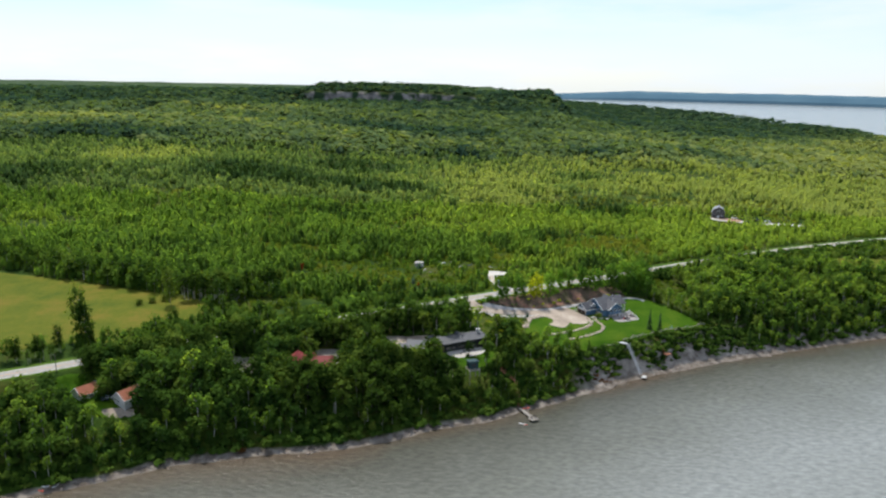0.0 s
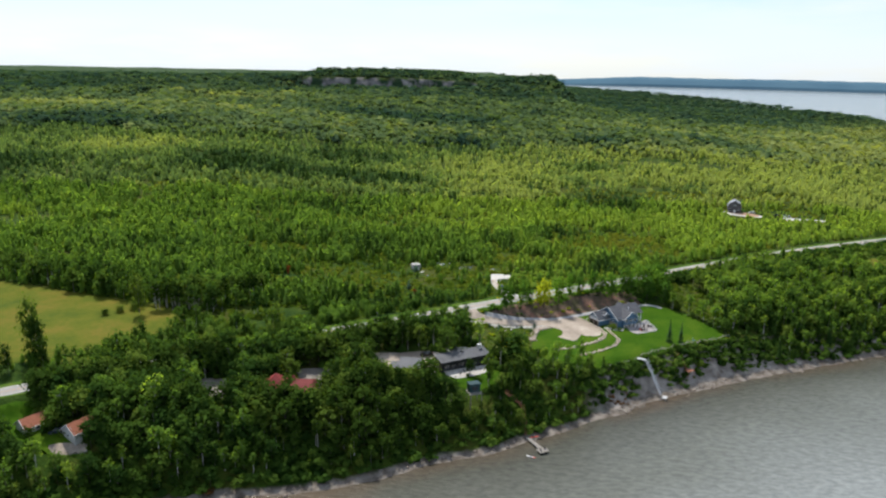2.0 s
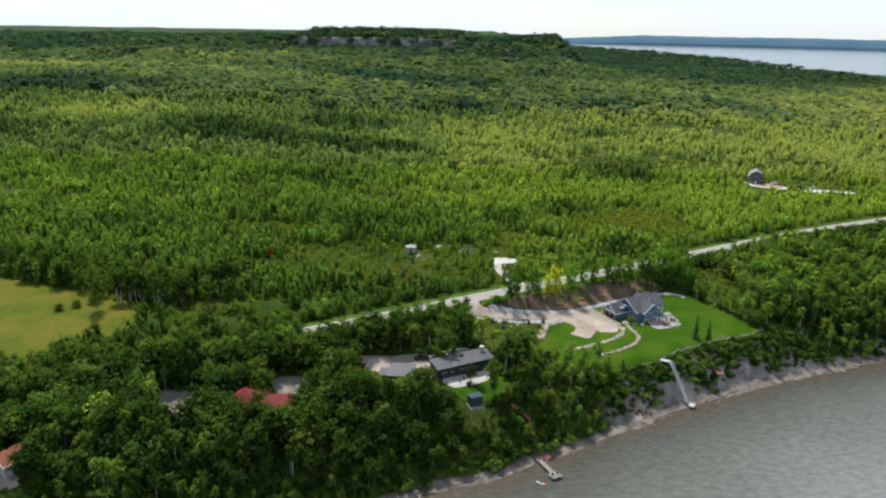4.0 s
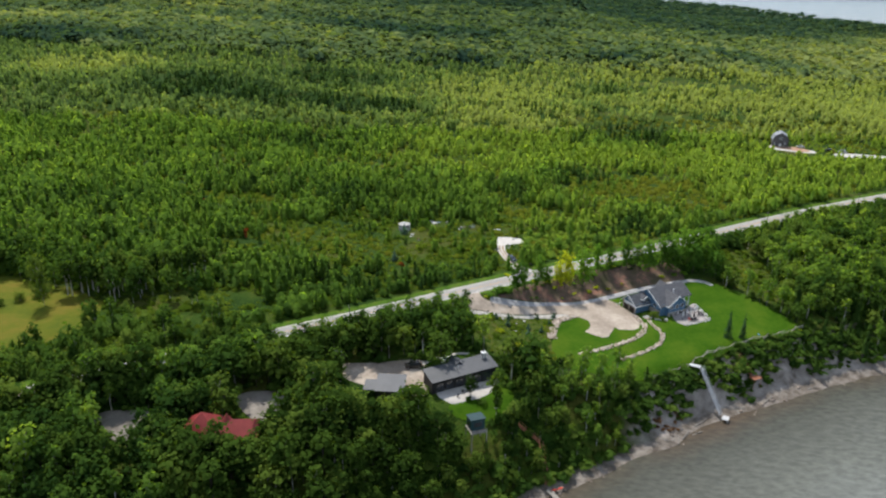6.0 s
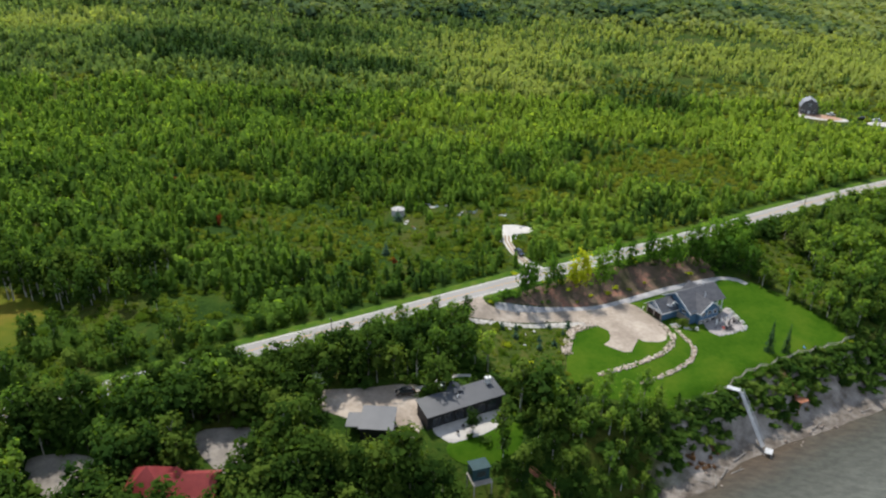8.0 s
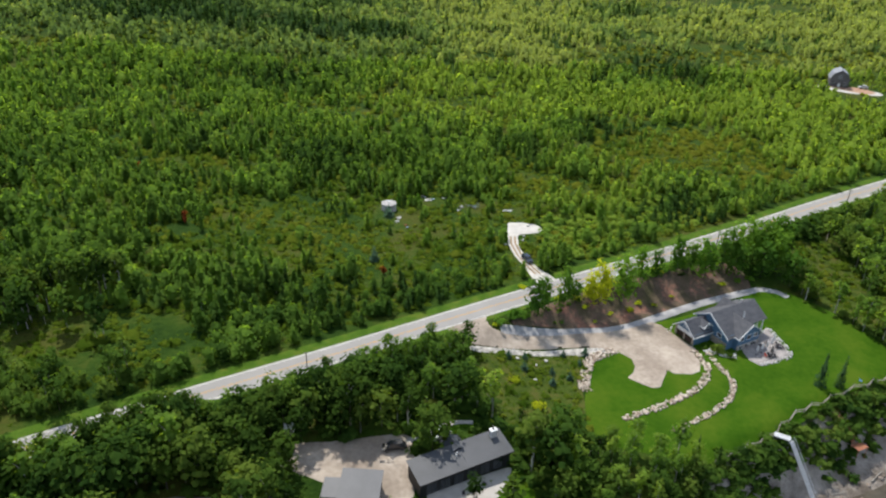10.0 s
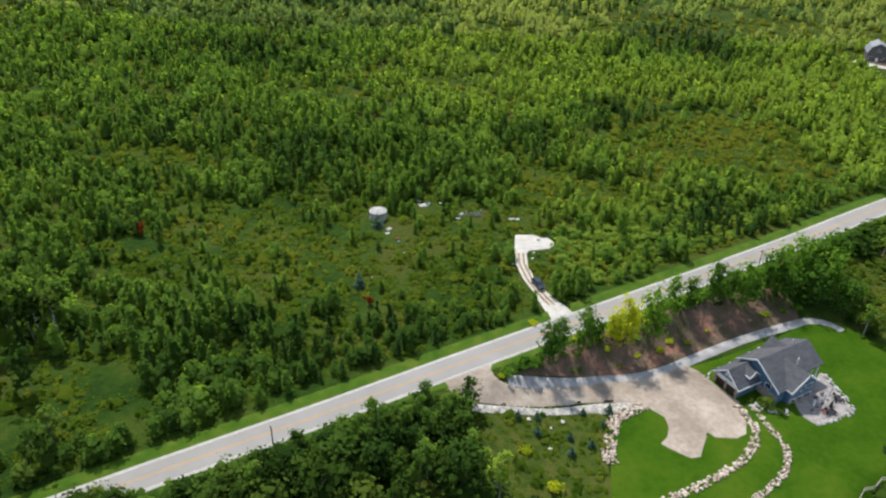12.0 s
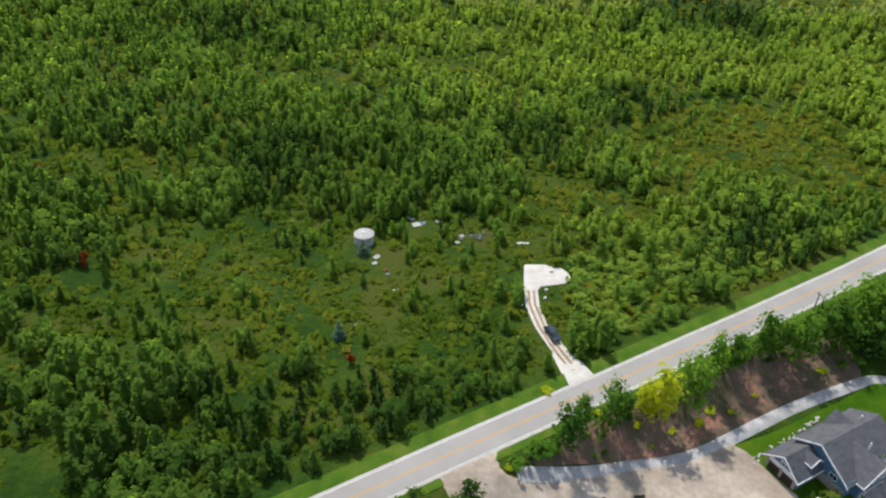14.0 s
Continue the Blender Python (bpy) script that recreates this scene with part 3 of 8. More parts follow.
draped("gravel_drive", DRIVE_POLY, GRAVEL, 0.19, "pale beige gravel drive widening into a court", "driveway")
draped("gravel_track", TRACK_POLY, PALE_GRAVEL, 0.14, "pale gravel track and pad off the road", "driveway")
for rut in (-0.62, 0.62):
    bm = strip([(29.4 + rut, 365.0), (27.0 + rut, 371.4), (25.1 + rut, 377.2), (23.75 + rut, 384.4), (23.9 + rut, 389.6)], 0.26, 0.26, 0.165)
    tagged(part("trim_wheel_rut", bm, RUT), "brown wheel rut worn into the gravel track", "wheel rut", kind="structure")
draped("gully_slope", GULLY_POLY, ROUGH_GRASS, 0.1, "rough olive grass in the hollow beside the lawn", "ground", cell=2.5)
draped("gravel_court", COURT_POLY, GRAVEL, 0.16, "pale gravel court beside the dark cottage", "driveway")
draped("gravel_yard_west", WEST_COURT, SHADED_GRAVEL, 0.15, "grey gravel yard among dark trees", "driveway")
draped("gravel_yard_mid", MID_COURT, SHADED_GRAVEL, 0.15, "grey gravel turning place beside the red roof", "driveway")
draped("hay_field", HAY_POLY, HAYFIELD, 0.15, "golden green hay field", "field", cell=8.0)
draped("glade", GLADE_POLY, HAYFIELD, 0.15, "grassy glade among the woods", "field", cell=6.0)
draped("far_drive", FAR_DRIVE, PALE_GRAVEL, 0.15, "pale gravel parking place along a far drive", "driveway", cell=4.0)
draped("far_yard", FAR_YARD, PALE_GRAVEL, 0.15, "pale gravel yard and drive of a distant house", "driveway", cell=4.0)
PATH_MID = [Vector((*p, 0)) for p in smooth(PATH_LINE, False, 4)]
PATH_SIDE = [Vector((-(b - a).y, (b - a).x, 0)).normalized() * 0.9 for a, b in zip([PATH_MID[0]] + PATH_MID[:-1], PATH_MID[1:] + [PATH_MID[-1]])]
PATH_POLY = [tuple((p + q)[:2]) for p, q in zip(PATH_MID, PATH_SIDE)] + [tuple((p - q)[:2]) for p, q in zip(PATH_MID, PATH_SIDE)][::-1]
draped("grey_path", PATH_POLY, GREY_GRAVEL, 0.215, "grey stone strip along the foot of the bank", "path", cell=1.5)
draped("far_meadow", FAR_MEADOW, HAYFIELD, 0.3, "pale far meadow among the woods", "field", cell=20.0)


# ---- woods ----
rng = np.random.default_rng(7)


def ball(r, centre, squash=1.0):
    """A rough 20-sided core for a crown."""
    p = (1 + 5 ** 0.5) / 2
    v = np.array([(-1, p, 0), (1, p, 0), (-1, -p, 0), (1, -p, 0), (0, -1, p), (0, 1, p), (0, -1, -p), (0, 1, -p), (p, 0, -1), (p, 0, 1), (-p, 0, -1), (-p, 0, 1)]) / 1.902
    f = np.array([(0, 11, 5), (0, 5, 1), (0, 1, 7), (0, 7, 10), (0, 10, 11), (1, 5, 9), (5, 11, 4), (11, 10, 2), (10, 7, 6), (7, 1, 8),
                  (3, 9, 4), (3, 4, 2), (3, 2, 6), (3, 6, 8), (3, 8, 9), (4, 9, 5), (2, 4, 11), (6, 2, 10), (8, 6, 7), (9, 8, 1)])
    return v * np.array([1, 1, squash]) * r + np.asarray(centre), f


def pip(r, centre, squash=1.0):
    """An eight-sided core."""
    v = np.array([(1, 0, 0), (0, 1, 0), (-1, 0, 0), (0, -1, 0), (0, 0, 1), (0, 0, -1)], float)
    f = np.array([(0, 1, 4), (1, 2, 4), (2, 3, 4), (3, 0, 4), (1, 0, 5), (2, 1, 5), (3, 2, 5), (0, 3, 5)])
    return v * np.array([1, 1, squash]) * r + np.asarray(centre), f


def leaves(points, outward, size, g):
    """Small folded leaf sprays, two triangles each, facing more or less outwards."""
    k = len(points)
    nrm = outward * 0.8 + g.normal(0, 0.5, (k, 3)) + np.array([0, 0, 0.95])
    nrm /= np.linalg.norm(nrm, axis=1)[:, None]
    ref = g.normal(0, 1, (k, 3))
    a = np.cross(nrm, ref)
    a /= np.linalg.norm(a, axis=1)[:, None]
    b = np.cross(nrm, a)
    s = size * g.uniform(0.55, 1.35, (k, 1))
    w = g.uniform(0.55, 1.0, (k, 1))
    q = np.stack([points - a * s, points - b * s * w + nrm * s * 0.25, points + a * s, points + b * s * w + nrm * s * 0.25], 1)
    i = np.arange(k)[:, None] * 4
    f = np.concatenate([i + np.array([0, 1, 2]), i + np.array([0, 2, 3])])
    return q.reshape(-1, 3), f


LEAF_TURN = np.random.default_rng(3)


def join(pieces):
    """One plant from its pieces. A piece may name the middle of its lobe, from which its shading is rounded."""
    vs, fs, ms, ns, n = [], [], [], [], 0
    for v, f, m, *c in pieces:
        vs.append(v)
        fs.append(f + n)
        ms.append(np.full(len(f), m))
        o = (v - np.asarray(c[0])) if c else v * np.array([1, 1, 0]) + 1e-4
        o = o / (np.linalg.norm(o, axis=1)[:, None] + 1e-9)
        if c and len(v) % 4 == 0 and len(v) > 8:
            o = o + np.repeat(LEAF_TURN.normal(0, 0.24, (len(v) // 4, 3)), 4, 0)
        ns.append(o * 0.6 + np.array([0, 0, 0.85]) if c else o)
        n += len(v)
    nn = np.concatenate(ns)
    return np.concatenate(vs), np.concatenate(fs), np.concatenate(ms), nn / (np.linalg.norm(nn, axis=1)[:, None] + 1e-9)


def stem(h, r, g, n=5, lean=0.04):
    """A tapered trunk with a slight bend."""
    zs = np.linspace(-0.4, h, 4)
    off = np.cumsum(g.normal(0, lean * h / 4, (4, 2)), 0)
    ang = np.arange(n) * math.tau / n
    v = np.concatenate([np.stack([off[i, 0] + r * (1 - 0.75 * i / 3) * np.cos(ang), off[i, 1] + r * (1 - 0.75 * i / 3) * np.sin(ang), np.full(n, zs[i])], 1) for i in range(4)])
    f = []
    for i in range(3):
        for j in range(n):
            a, b = i * n + j, i * n + (j + 1) % n
            f += [(a, b, b + n), (a, b + n, a + n)]
    return v, np.array(f)


def limb(a, b, r, n=4):
    a, b = np.array(a, float), np.array(b, float)
    d = (b - a) / np.linalg.norm(b - a)
    u = np.cross(d, [0.3, 0.5, 0.81])
    u /= np.linalg.norm(u)
    w = np.cross(d, u)
    ang = np.arange(n) * math.tau / n
    ring = np.cos(ang)[:, None] * u + np.sin(ang)[:, None] * w
    v = np.concatenate([a + ring * r, b + ring * r * 0.35])
    f = []
    for j in range(n):
        k = (j + 1) % n
        f += [(j, k, k + n), (j, k + n, j + n)]
    return v, np.array(f)


def broadleaf(g, h=1.0, wide=0.28, low=0.25, lobes=7, n=330, leaf=0.045, core=True, branches=True, girth=0.016):
    """A leafy tree of unit height: trunk, limbs and a crown of uneven lobes. Material 0 leaves, 1 bark."""
    pieces = []
    v, f = stem(0.75, girth, g)
    pieces.append((v, f, 1))
    per = max(6, n // lobes)
    for i in range(lobes):
        z = low + (0.93 - low) * (i + 0.5) / lobes
        spread = wide * (1.0 - 0.75 * abs((z - low) / (1 - low) - 0.38) ** 1.3)
        a = i * 2.4 + g.uniform(0, 0.9)
        d = spread * g.uniform(0.25, 0.75)
        c = np.array([d * math.cos(a), d * math.sin(a), z])
        r = spread * g.uniform(0.48, 0.78) + 0.02
        u = g.normal(0, 1, (per, 3))
        u /= np.linalg.norm(u, axis=1)[:, None]
        rad = r * g.uniform(0.5, 1.25, (per, 1))
        v, f = leaves(c + u * rad * np.array([1, 1, 0.85]), u, leaf, g)
        pieces.append((v, f, 0, c))
        if core:
            v, f = pip(r * 0.5, c, 0.8)
            pieces.append((v + g.normal(0, r * 0.07, v.shape), f, 0, c))
        if branches:
            v, f = limb((0, 0, max(0.12, z - 0.18)), c, 0.007)
            pieces.append((v, f, 1))
    return join(pieces)


def conifer(g, wide=0.17, tiers=11, n=16, leaf=0.035, low=0.06):
    """A spruce of unit height: drooping tiers of needle sprays round a straight stem."""
    pieces = [(*stem(0.95, 0.012, g, 5, 0.004), 1)]
    v, f = pip(1.0, (0, 0, 0))
    pieces.append((v * np.array([wide * 0.5, wide * 0.5, 0.42]) + np.array([0, 0, 0.45]), f, 0, (0, 0, 0.3)))
    for i in range(tiers):
        t = i / (tiers - 1)
        z = low + (0.97 - low) * t
        r = wide * (1 - t) ** 0.85 + 0.012
        k = max(5, int(n * (1 - 0.65 * t)))
        a = np.arange(k) * math.tau / k + g.uniform(0, 6)
        for s in (0.95, 0.6):
            p = np.stack([r * s * np.cos(a), r * s * np.sin(a), np.full(k, z - 0.03 * s) + g.normal(0, 0.012, k)], 1) * g.uniform(0.85, 1.12, (k, 1)) * np.array([1, 1, 1])
            o = np.stack([np.cos(a), np.sin(a), np.full(k, 0.25)], 1)
            v, f = leaves(p, o, leaf * (1.15 - 0.5 * t), g)
            pieces.append((v, f, 0, (0, 0, z - 0.1)))
    return join(pieces)


def bush(g, n=27, leaf=0.16, flat=0.75):
    pieces = []
    for i in range(3):
        c = np.array([g.uniform(-0.3, 0.3), g.uniform(-0.3, 0.3), 0.35 + g.uniform(-0.1, 0.15)])
        u = g.normal(0, 1, (n // 3, 3))
        u /= np.linalg.norm(u, axis=1)[:, None]
        u[:, 2] = np.abs(u[:, 2]) * 0.9 - 0.1
        v, f = leaves(c + u * np.array([0.42, 0.42, 0.42 * flat]) * g.uniform(0.6, 1.1, (n // 3, 1)), u, leaf, g)
        pieces.append((v, f, 0, c))
    v, f = pip(0.42, (0, 0, 0.25), 0.8)
    pieces.append((v, f, 0, (0, 0, 0.1)))
    return join(pieces)


def far_crown(g, n=16, leaf=0.24):
    """A distant tree: a ragged crown with no trunk to be seen."""
    pieces = []
    v, f = pip(0.34, (0, 0, 0.46), 1.05)
    pieces.append((v + g.normal(0, 0.05, v.shape), f, 0, (0, 0, 0.4)))
    u = g.normal(0, 1, (n, 3))
    u /= np.linalg.norm(u, axis=1)[:, None]
    v, f = leaves(np.array([0, 0, 0.52]) + u * np.array([0.42, 0.42, 0.46]) * g.uniform(0.75, 1.15, (n, 1)), u, leaf, g)
    pieces.append((v, f, 0, (0, 0, 0.4)))
    return join(pieces)


def chips(points, outward, size, g):
    """Small leaf clumps of one triangle each."""
    k = len(points)
    nrm = outward * 0.9 + g.normal(0, 0.45, (k, 3)) + np.array([0, 0, 0.6])
    nrm /= np.linalg.norm(nrm, axis=1)[:, None]
    a = np.cross(nrm, g.normal(0, 1, (k, 3)))
    a /= np.linalg.norm(a, axis=1)[:, None]
    b = np.cross(nrm, a)
    s = size * g.uniform(0.6, 1.35, (k, 1))
    q = np.stack([points + a * s, points - a * s * 0.6 + b * s * 0.85, points - a * s * 0.6 - b * s * 0.85], 1)
    return q.reshape(-1, 3), np.arange(k * 3).reshape(-1, 3)


UPRIGHT = ([0, 0.12, 0.35, 0.62, 0.86, 1], [0.45, 0.92, 1.0, 0.80, 0.42, 0.06])
ROUNDED = ([0, 0.2, 0.5, 0.78, 0.93, 1], [0.6, 0.95, 1.0, 0.80, 0.48, 0.15])


def leafy(g, wide, sides, rings, sprays, leaf, form, low=0.06, trunk=True, rough=0.16):
    """A young tree of unit height: a dense uneven crown broken up by leaf clumps, on a thin stem."""
    pieces = [(*stem(0.8, 0.012, g, 3), 1)] if trunk else []
    ts = (np.arange(rings) + 0.35) / rings
    lean = g.normal(0, 0.03, 2)
    rows = []
    for i, t in enumerate(ts):
        a = (np.arange(sides) + 0.5 * (i % 2)) * math.tau / sides + g.normal(0, 0.15, sides)
        r = wide * 0.62 * np.interp(t, *form) * (1 + g.normal(0, rough, sides))
        rows.append(np.stack([r * np.cos(a) + lean[0] * t, r * np.sin(a) + lean[1] * t, low + (0.97 - low) * t + g.normal(0, 0.025, sides)], 1))
    v = np.concatenate([[(0, 0, low)]] + rows + [[(lean[0], lean[1], 0.99)]])
    f, top = [], len(v) - 1
    for j in range(sides):
        k = (j + 1) % sides
        f.append((0, 1 + k, 1 + j))
        for i in range(rings - 1):
            p, q = 1 + i * sides, 1 + (i + 1) * sides
            f += [(p + j, p + k, q + j), (p + k, q + k, q + j)]
        f.append((top - sides + j, top - sides + k, top))
    pieces.append((v, np.array(f), 0, (0, 0, 0.36)))
    t = g.uniform(0.02, 0.99, sprays)
    a = g.uniform(0, math.tau, sprays)
    r = wide * np.interp(t, *form) * g.uniform(0.5, 1.18, sprays)
    p = np.stack([r * np.cos(a) + lean[0] * t, r * np.sin(a) + lean[1] * t, low + (1.0 - low) * t], 1)
    v, f = chips(p, np.stack([np.cos(a), np.sin(a), np.full(sprays, 0.3)], 1), leaf, g)
    pieces.append((v, f, 0, (0, 0, 0.36)))
    return join(pieces)


def tuft(g, n=14, leaf=0.2):
    """A low uneven clump of weeds or scrub."""
    u = g.normal(0, 1, (n, 3))
    u /= np.linalg.norm(u, axis=1)[:, None]
    u[:, 2] = np.abs(u[:, 2])
    v, f = chips(u * np.array([0.5, 0.5, 0.75]) * g.uniform(0.55, 1.15, (n, 1)), u, leaf, g)
    w, h = pip(0.44, (0, 0, 0.2), 1.0)
    return join([(v, f, 0, (0, 0, -0.1)), (w + g.normal(0, 0.08, w.shape), h, 0, (0, 0, -0.2))])


def triangles(name, v, f, mi, mats, tint=None, soft=None):
    me = bpy.data.meshes.new(name)
    me.vertices.add(len(v))
    me.vertices.foreach_set("co", np.ascontiguousarray(v, np.float32).ravel())
    me.loops.add(len(f) * 3)
    me.loops.foreach_set("vertex_index", np.ascontiguousarray(f, np.int32).ravel())
    me.polygons.add(len(f))
    me.polygons.foreach_set("loop_start", np.arange(0, len(f) * 3, 3, dtype=np.int32))
    me.polygons.foreach_set("material_index", np.ascontiguousarray(mi, np.int32))
    me.update(calc_edges=True)
    for m in mats:
        me.materials.append(m)
    if soft is not None:
        me.polygons.foreach_set("use_smooth", np.ones(len(f), bool))
        me.normals_split_custom_set_from_vertices(np.ascontiguousarray(soft, np.float32))
    if tint is not None:
        at = me.attributes.new("tint", "FLOAT", "POINT")
        at.data.foreach_set("value", np.ascontiguousarray(tint, np.float32))
    return me


def wood(name, kinds, x, y, tall, girth, tint, mats, label, category, sink=0.15):
    """Many plants of the given kinds as one mesh."""
    k = len(x)
    z = land(x, y) - sink
    pick = rng.integers(0, len(kinds), k)
    turn = rng.uniform(0, math.tau, k)
    V, F, M, T, N, n = [], [], [], [], [], 0
    for q, (v, f, m, *nn) in enumerate(kinds):
        w = np.nonzero(pick == q)[0]
        if not len(w):
            continue
        c, s = np.cos(turn[w])[:, None], np.sin(turn[w])[:, None]
        X = (v[None, :, 0] * c - v[None, :, 1] * s) * girth[w][:, None] + x[w][:, None]
        Y = (v[None, :, 0] * s + v[None, :, 1] * c) * girth[w][:, None] + y[w][:, None]
        Z = v[None, :, 2] * tall[w][:, None] + z[w][:, None]
        V.append(np.stack([X, Y, Z], -1).reshape(-1, 3))
        F.append((f[None] + (np.arange(len(w)) * len(v))[:, None, None]).reshape(-1, 3) + n)
        M.append(np.tile(m, len(w)))
        T.append(np.repeat(tint[w], len(v)))
        if nn:
            u = nn[0]
            N.append(np.stack([u[None, :, 0] * c - u[None, :, 1] * s, u[None, :, 0] * s + u[None, :, 1] * c, np.repeat(u[None, :, 2], len(w), 0)], -1).reshape(-1, 3))
        n += len(w) * len(v)
    if not V:
        return None
    me = triangles(name, np.concatenate(V), np.concatenate(F), np.concatenate(M), mats, np.concatenate(T), np.concatenate(N) if N else None)
    return tagged(new(name, me), label, category, kind="stuff")


def scatter(x0, x1, y0, y1, gap):
    """Points about a gap apart."""
    nx, ny = int((x1 - x0) / gap), int((y1 - y0) / gap)
    X, Y = np.meshgrid(np.arange(nx), np.arange(ny))
    return (x0 + (X + rng.uniform(0.02, 0.98, X.shape)) * gap).ravel(), (y0 + (Y + rng.uniform(0.02, 0.98, X.shape)) * gap).ravel()


def in_view(x, y, spare=40.0):
    """The part of the land that the walk looks over, with a margin."""
    return (np.abs(x - 3) < 0.64 * (y + 5) + spare)


HOUSES = [(78, 350, 17), (2, 291, 5), (8, 295, 6), (14, 298, 5), (-14, 286.5, 6.5), (-55.5, 262, 5.0), (-47, 262, 4.5), (11, 273, 3.0), (-108.5, 238, 3.6), (-125, 240, 3.2), (215, 580, 10), (2, 306, 3), (8, 306, 2.5), (4, 277, 4.5), (10.5, 280, 4), (-47, 279, 5), (20, 288, 4), (212, 570, 9), (228, 563, 9), (244, 557, 9), (260, 551, 8), (278, 545, 8), (296, 540, 8), (-16.3, 403, 6), (-80.6, 391, 4.5), (-14.6, 361, 3.5), (-3, 415, 5), (10, 409, 4), (-11.5, 397, 4), (25, 408, 3), (-77, 261, 4), (-42, 270, 4), (-112, 230, 4.5), (-120, 231, 4.5), (-129, 238, 6), (-107, 228.5, 3.5), (-134, 243, 5), (-46, 275, 5), (-2, 281, 4.5), (-12, 279.5, 4.5), (-20, 284, 4)]
OPEN = [LAWN_POLY, DRIVE_POLY, TRACK_POLY, COURT_POLY, WEST_COURT, MID_COURT, HAY_POLY, GLADE_POLY, FAR_YARD, FAR_DRIVE, GARDEN_POLY, GULLY_POLY]


def free(x, y, margin=0.0):
    ok = inland(x, y) > 3.0
    for dx, dy in ((1.6, 1.0), (-1.6, 1.0), (0, 3.2), (0, -1.2)):
        ok &= ~inside(TRACK_POLY, x + dx, y + dy)
    o = off_road(x, y)
    ok &= (o > 8.5 + margin) | (o < np.where(np.asarray(x) < 0, -5.0, -7.0 - margin))
    for p in OPEN:
        ok &= ~inside(p, x, y)
    for hx, hy, r in HOUSES:
        ok &= np.hypot(x - hx, y - hy) > r + margin
    return ok


G = [np.random.default_rng(100 + i) for i in range(40)]
BIG = [broadleaf(G[i], wide=0.30 + 0.03 * (i % 3), low=0.30 + 0.05 * (i % 3), lobes=8 + i % 3, n=250, leaf=0.044) for i in range(6)]
BIG_LOW = [broadleaf(np.random.default_rng(180 + i), wide=0.30 + 0.03 * (i % 3), low=0.30, lobes=7, n=130, leaf=0.062, branches=False) for i in range(4)]
TALL = [broadleaf(G[6 + i], wide=0.20, low=0.46, lobes=6, n=96, leaf=0.048, girth=0.026) for i in range(3)]
ASPEN = [leafy(G[10 + i], 0.30 + 0.04 * (i % 3), 6, 3, 96, 0.075, ROUNDED, rough=0.2) for i in range(6)]
ASPEN_MID = [leafy(np.random.default_rng(190 + i), 0.31 + 0.04 * (i % 3), 4, 2, 30, 0.12, ROUNDED, trunk=False, rough=0.2) for i in range(6)]
ASPEN_FAR = [leafy(G[16 + i], 0.34 + 0.04 * (i % 3), 4, 2, 12, 0.17, ROUNDED, trunk=False, rough=0.22) for i in range(5)]
SPRUCE = [conifer(G[21 + i], wide=0.15 + 0.02 * i) for i in range(3)]
BUSH = [bush(G[27 + i]) for i in range(5)]
SLIM = [leafy(np.random.default_rng(140 + i), 0.145 + 0.018 * (i % 4), 5, 3, 96, 0.056, UPRIGHT) for i in range(8)]
SLIM_MID = [leafy(np.random.default_rng(200 + i), 0.165 + 0.02 * (i % 4), 4, 3, 30, 0.085, UPRIGHT, trunk=False) for i in range(8)]
SLIM_FAR = [leafy(np.random.default_rng(150 + i), 0.19 + 0.03 * (i % 3), 4, 2, 13, 0.125, UPRIGHT, trunk=False) for i in range(6)]
FIR_NEAR = [leafy(np.random.default_rng(220 + i), 0.17 + 0.02 * (i % 3), 6, 5, 90, 0.05, ([0, 0.1, 0.4, 0.75, 1], [0.8, 1.0, 0.72, 0.34, 0.03])) for i in range(5)]
FIR = [leafy(np.random.default_rng(210 + i), 0.20 + 0.03 * (i % 3), 4, 3, 26, 0.085, ([0, 0.1, 0.4, 0.75, 1], [0.8, 1.0, 0.72, 0.34, 0.03]), trunk=False) for i in range(5)]
MAPLE = [broadleaf(np.random.default_rng(160 + i), wide=0.33, low=0.2, lobes=11, n=520, leaf=0.036) for i in range(4)]
TUFT = [tuft(np.random.default_rng(170 + i)) for i in range(6)]
FAR = [far_crown(G[32 + i], n=10, leaf=0.28) for i in range(6)]

# woods between the road and the lake
x, y = scatter(-330, 330, 130, 560, 3.5)
o, d = off_road(x, y), inland(x, y)
keep = free(x, y, 1.5) & (o < np.where(x < 0, -6.5, -8)) & in_view(x, y, 25)
bluffy = (x > 58) & (x < 150) & (d < 19)
slopey = (x > 15) & (x < 42) & (d > 33) & (o < -5)           # young planting below the drive
bankside = (x > 10) & (x < 125) & (o > -28) & (o < -5)
yard = (x > 3) & (x < 21) & (d < 36) & (d > 25)
keep &= ~bluffy & ~slopey & ~bankside & ~yard & (d > 5 + 1.5 * wave(x, y, 11, 5)) & ~((x > 110) & (o > -9)) & ~((x > -158) & (x < -137) & (o > -18)) & ~((x > 34) & (x < 58) & (d > 30))
x, y, d, o = x[keep], y[keep], d[keep], o[keep]
w = wave(x, y, 22, 8)
tall = np.clip(9.4 + 2.4 * w + rng.normal(0, 2.2, len(x)), 4, 15.5) * np.interp(d, [5, 12, 30], [0.5, 0.75, 1.0])
tall = np.where(x > 110, tall * np.interp(-o, [9, 16, 34], [0.72, 0.85, 1.15]), tall)
tall = np.where((x > 195) & (o > -36), tall * 0.42, tall)
tall = tall * np.where(x > 20, np.interp(x, [20, 40, 60], [1.0, 0.85, 0.8]), 1.0)
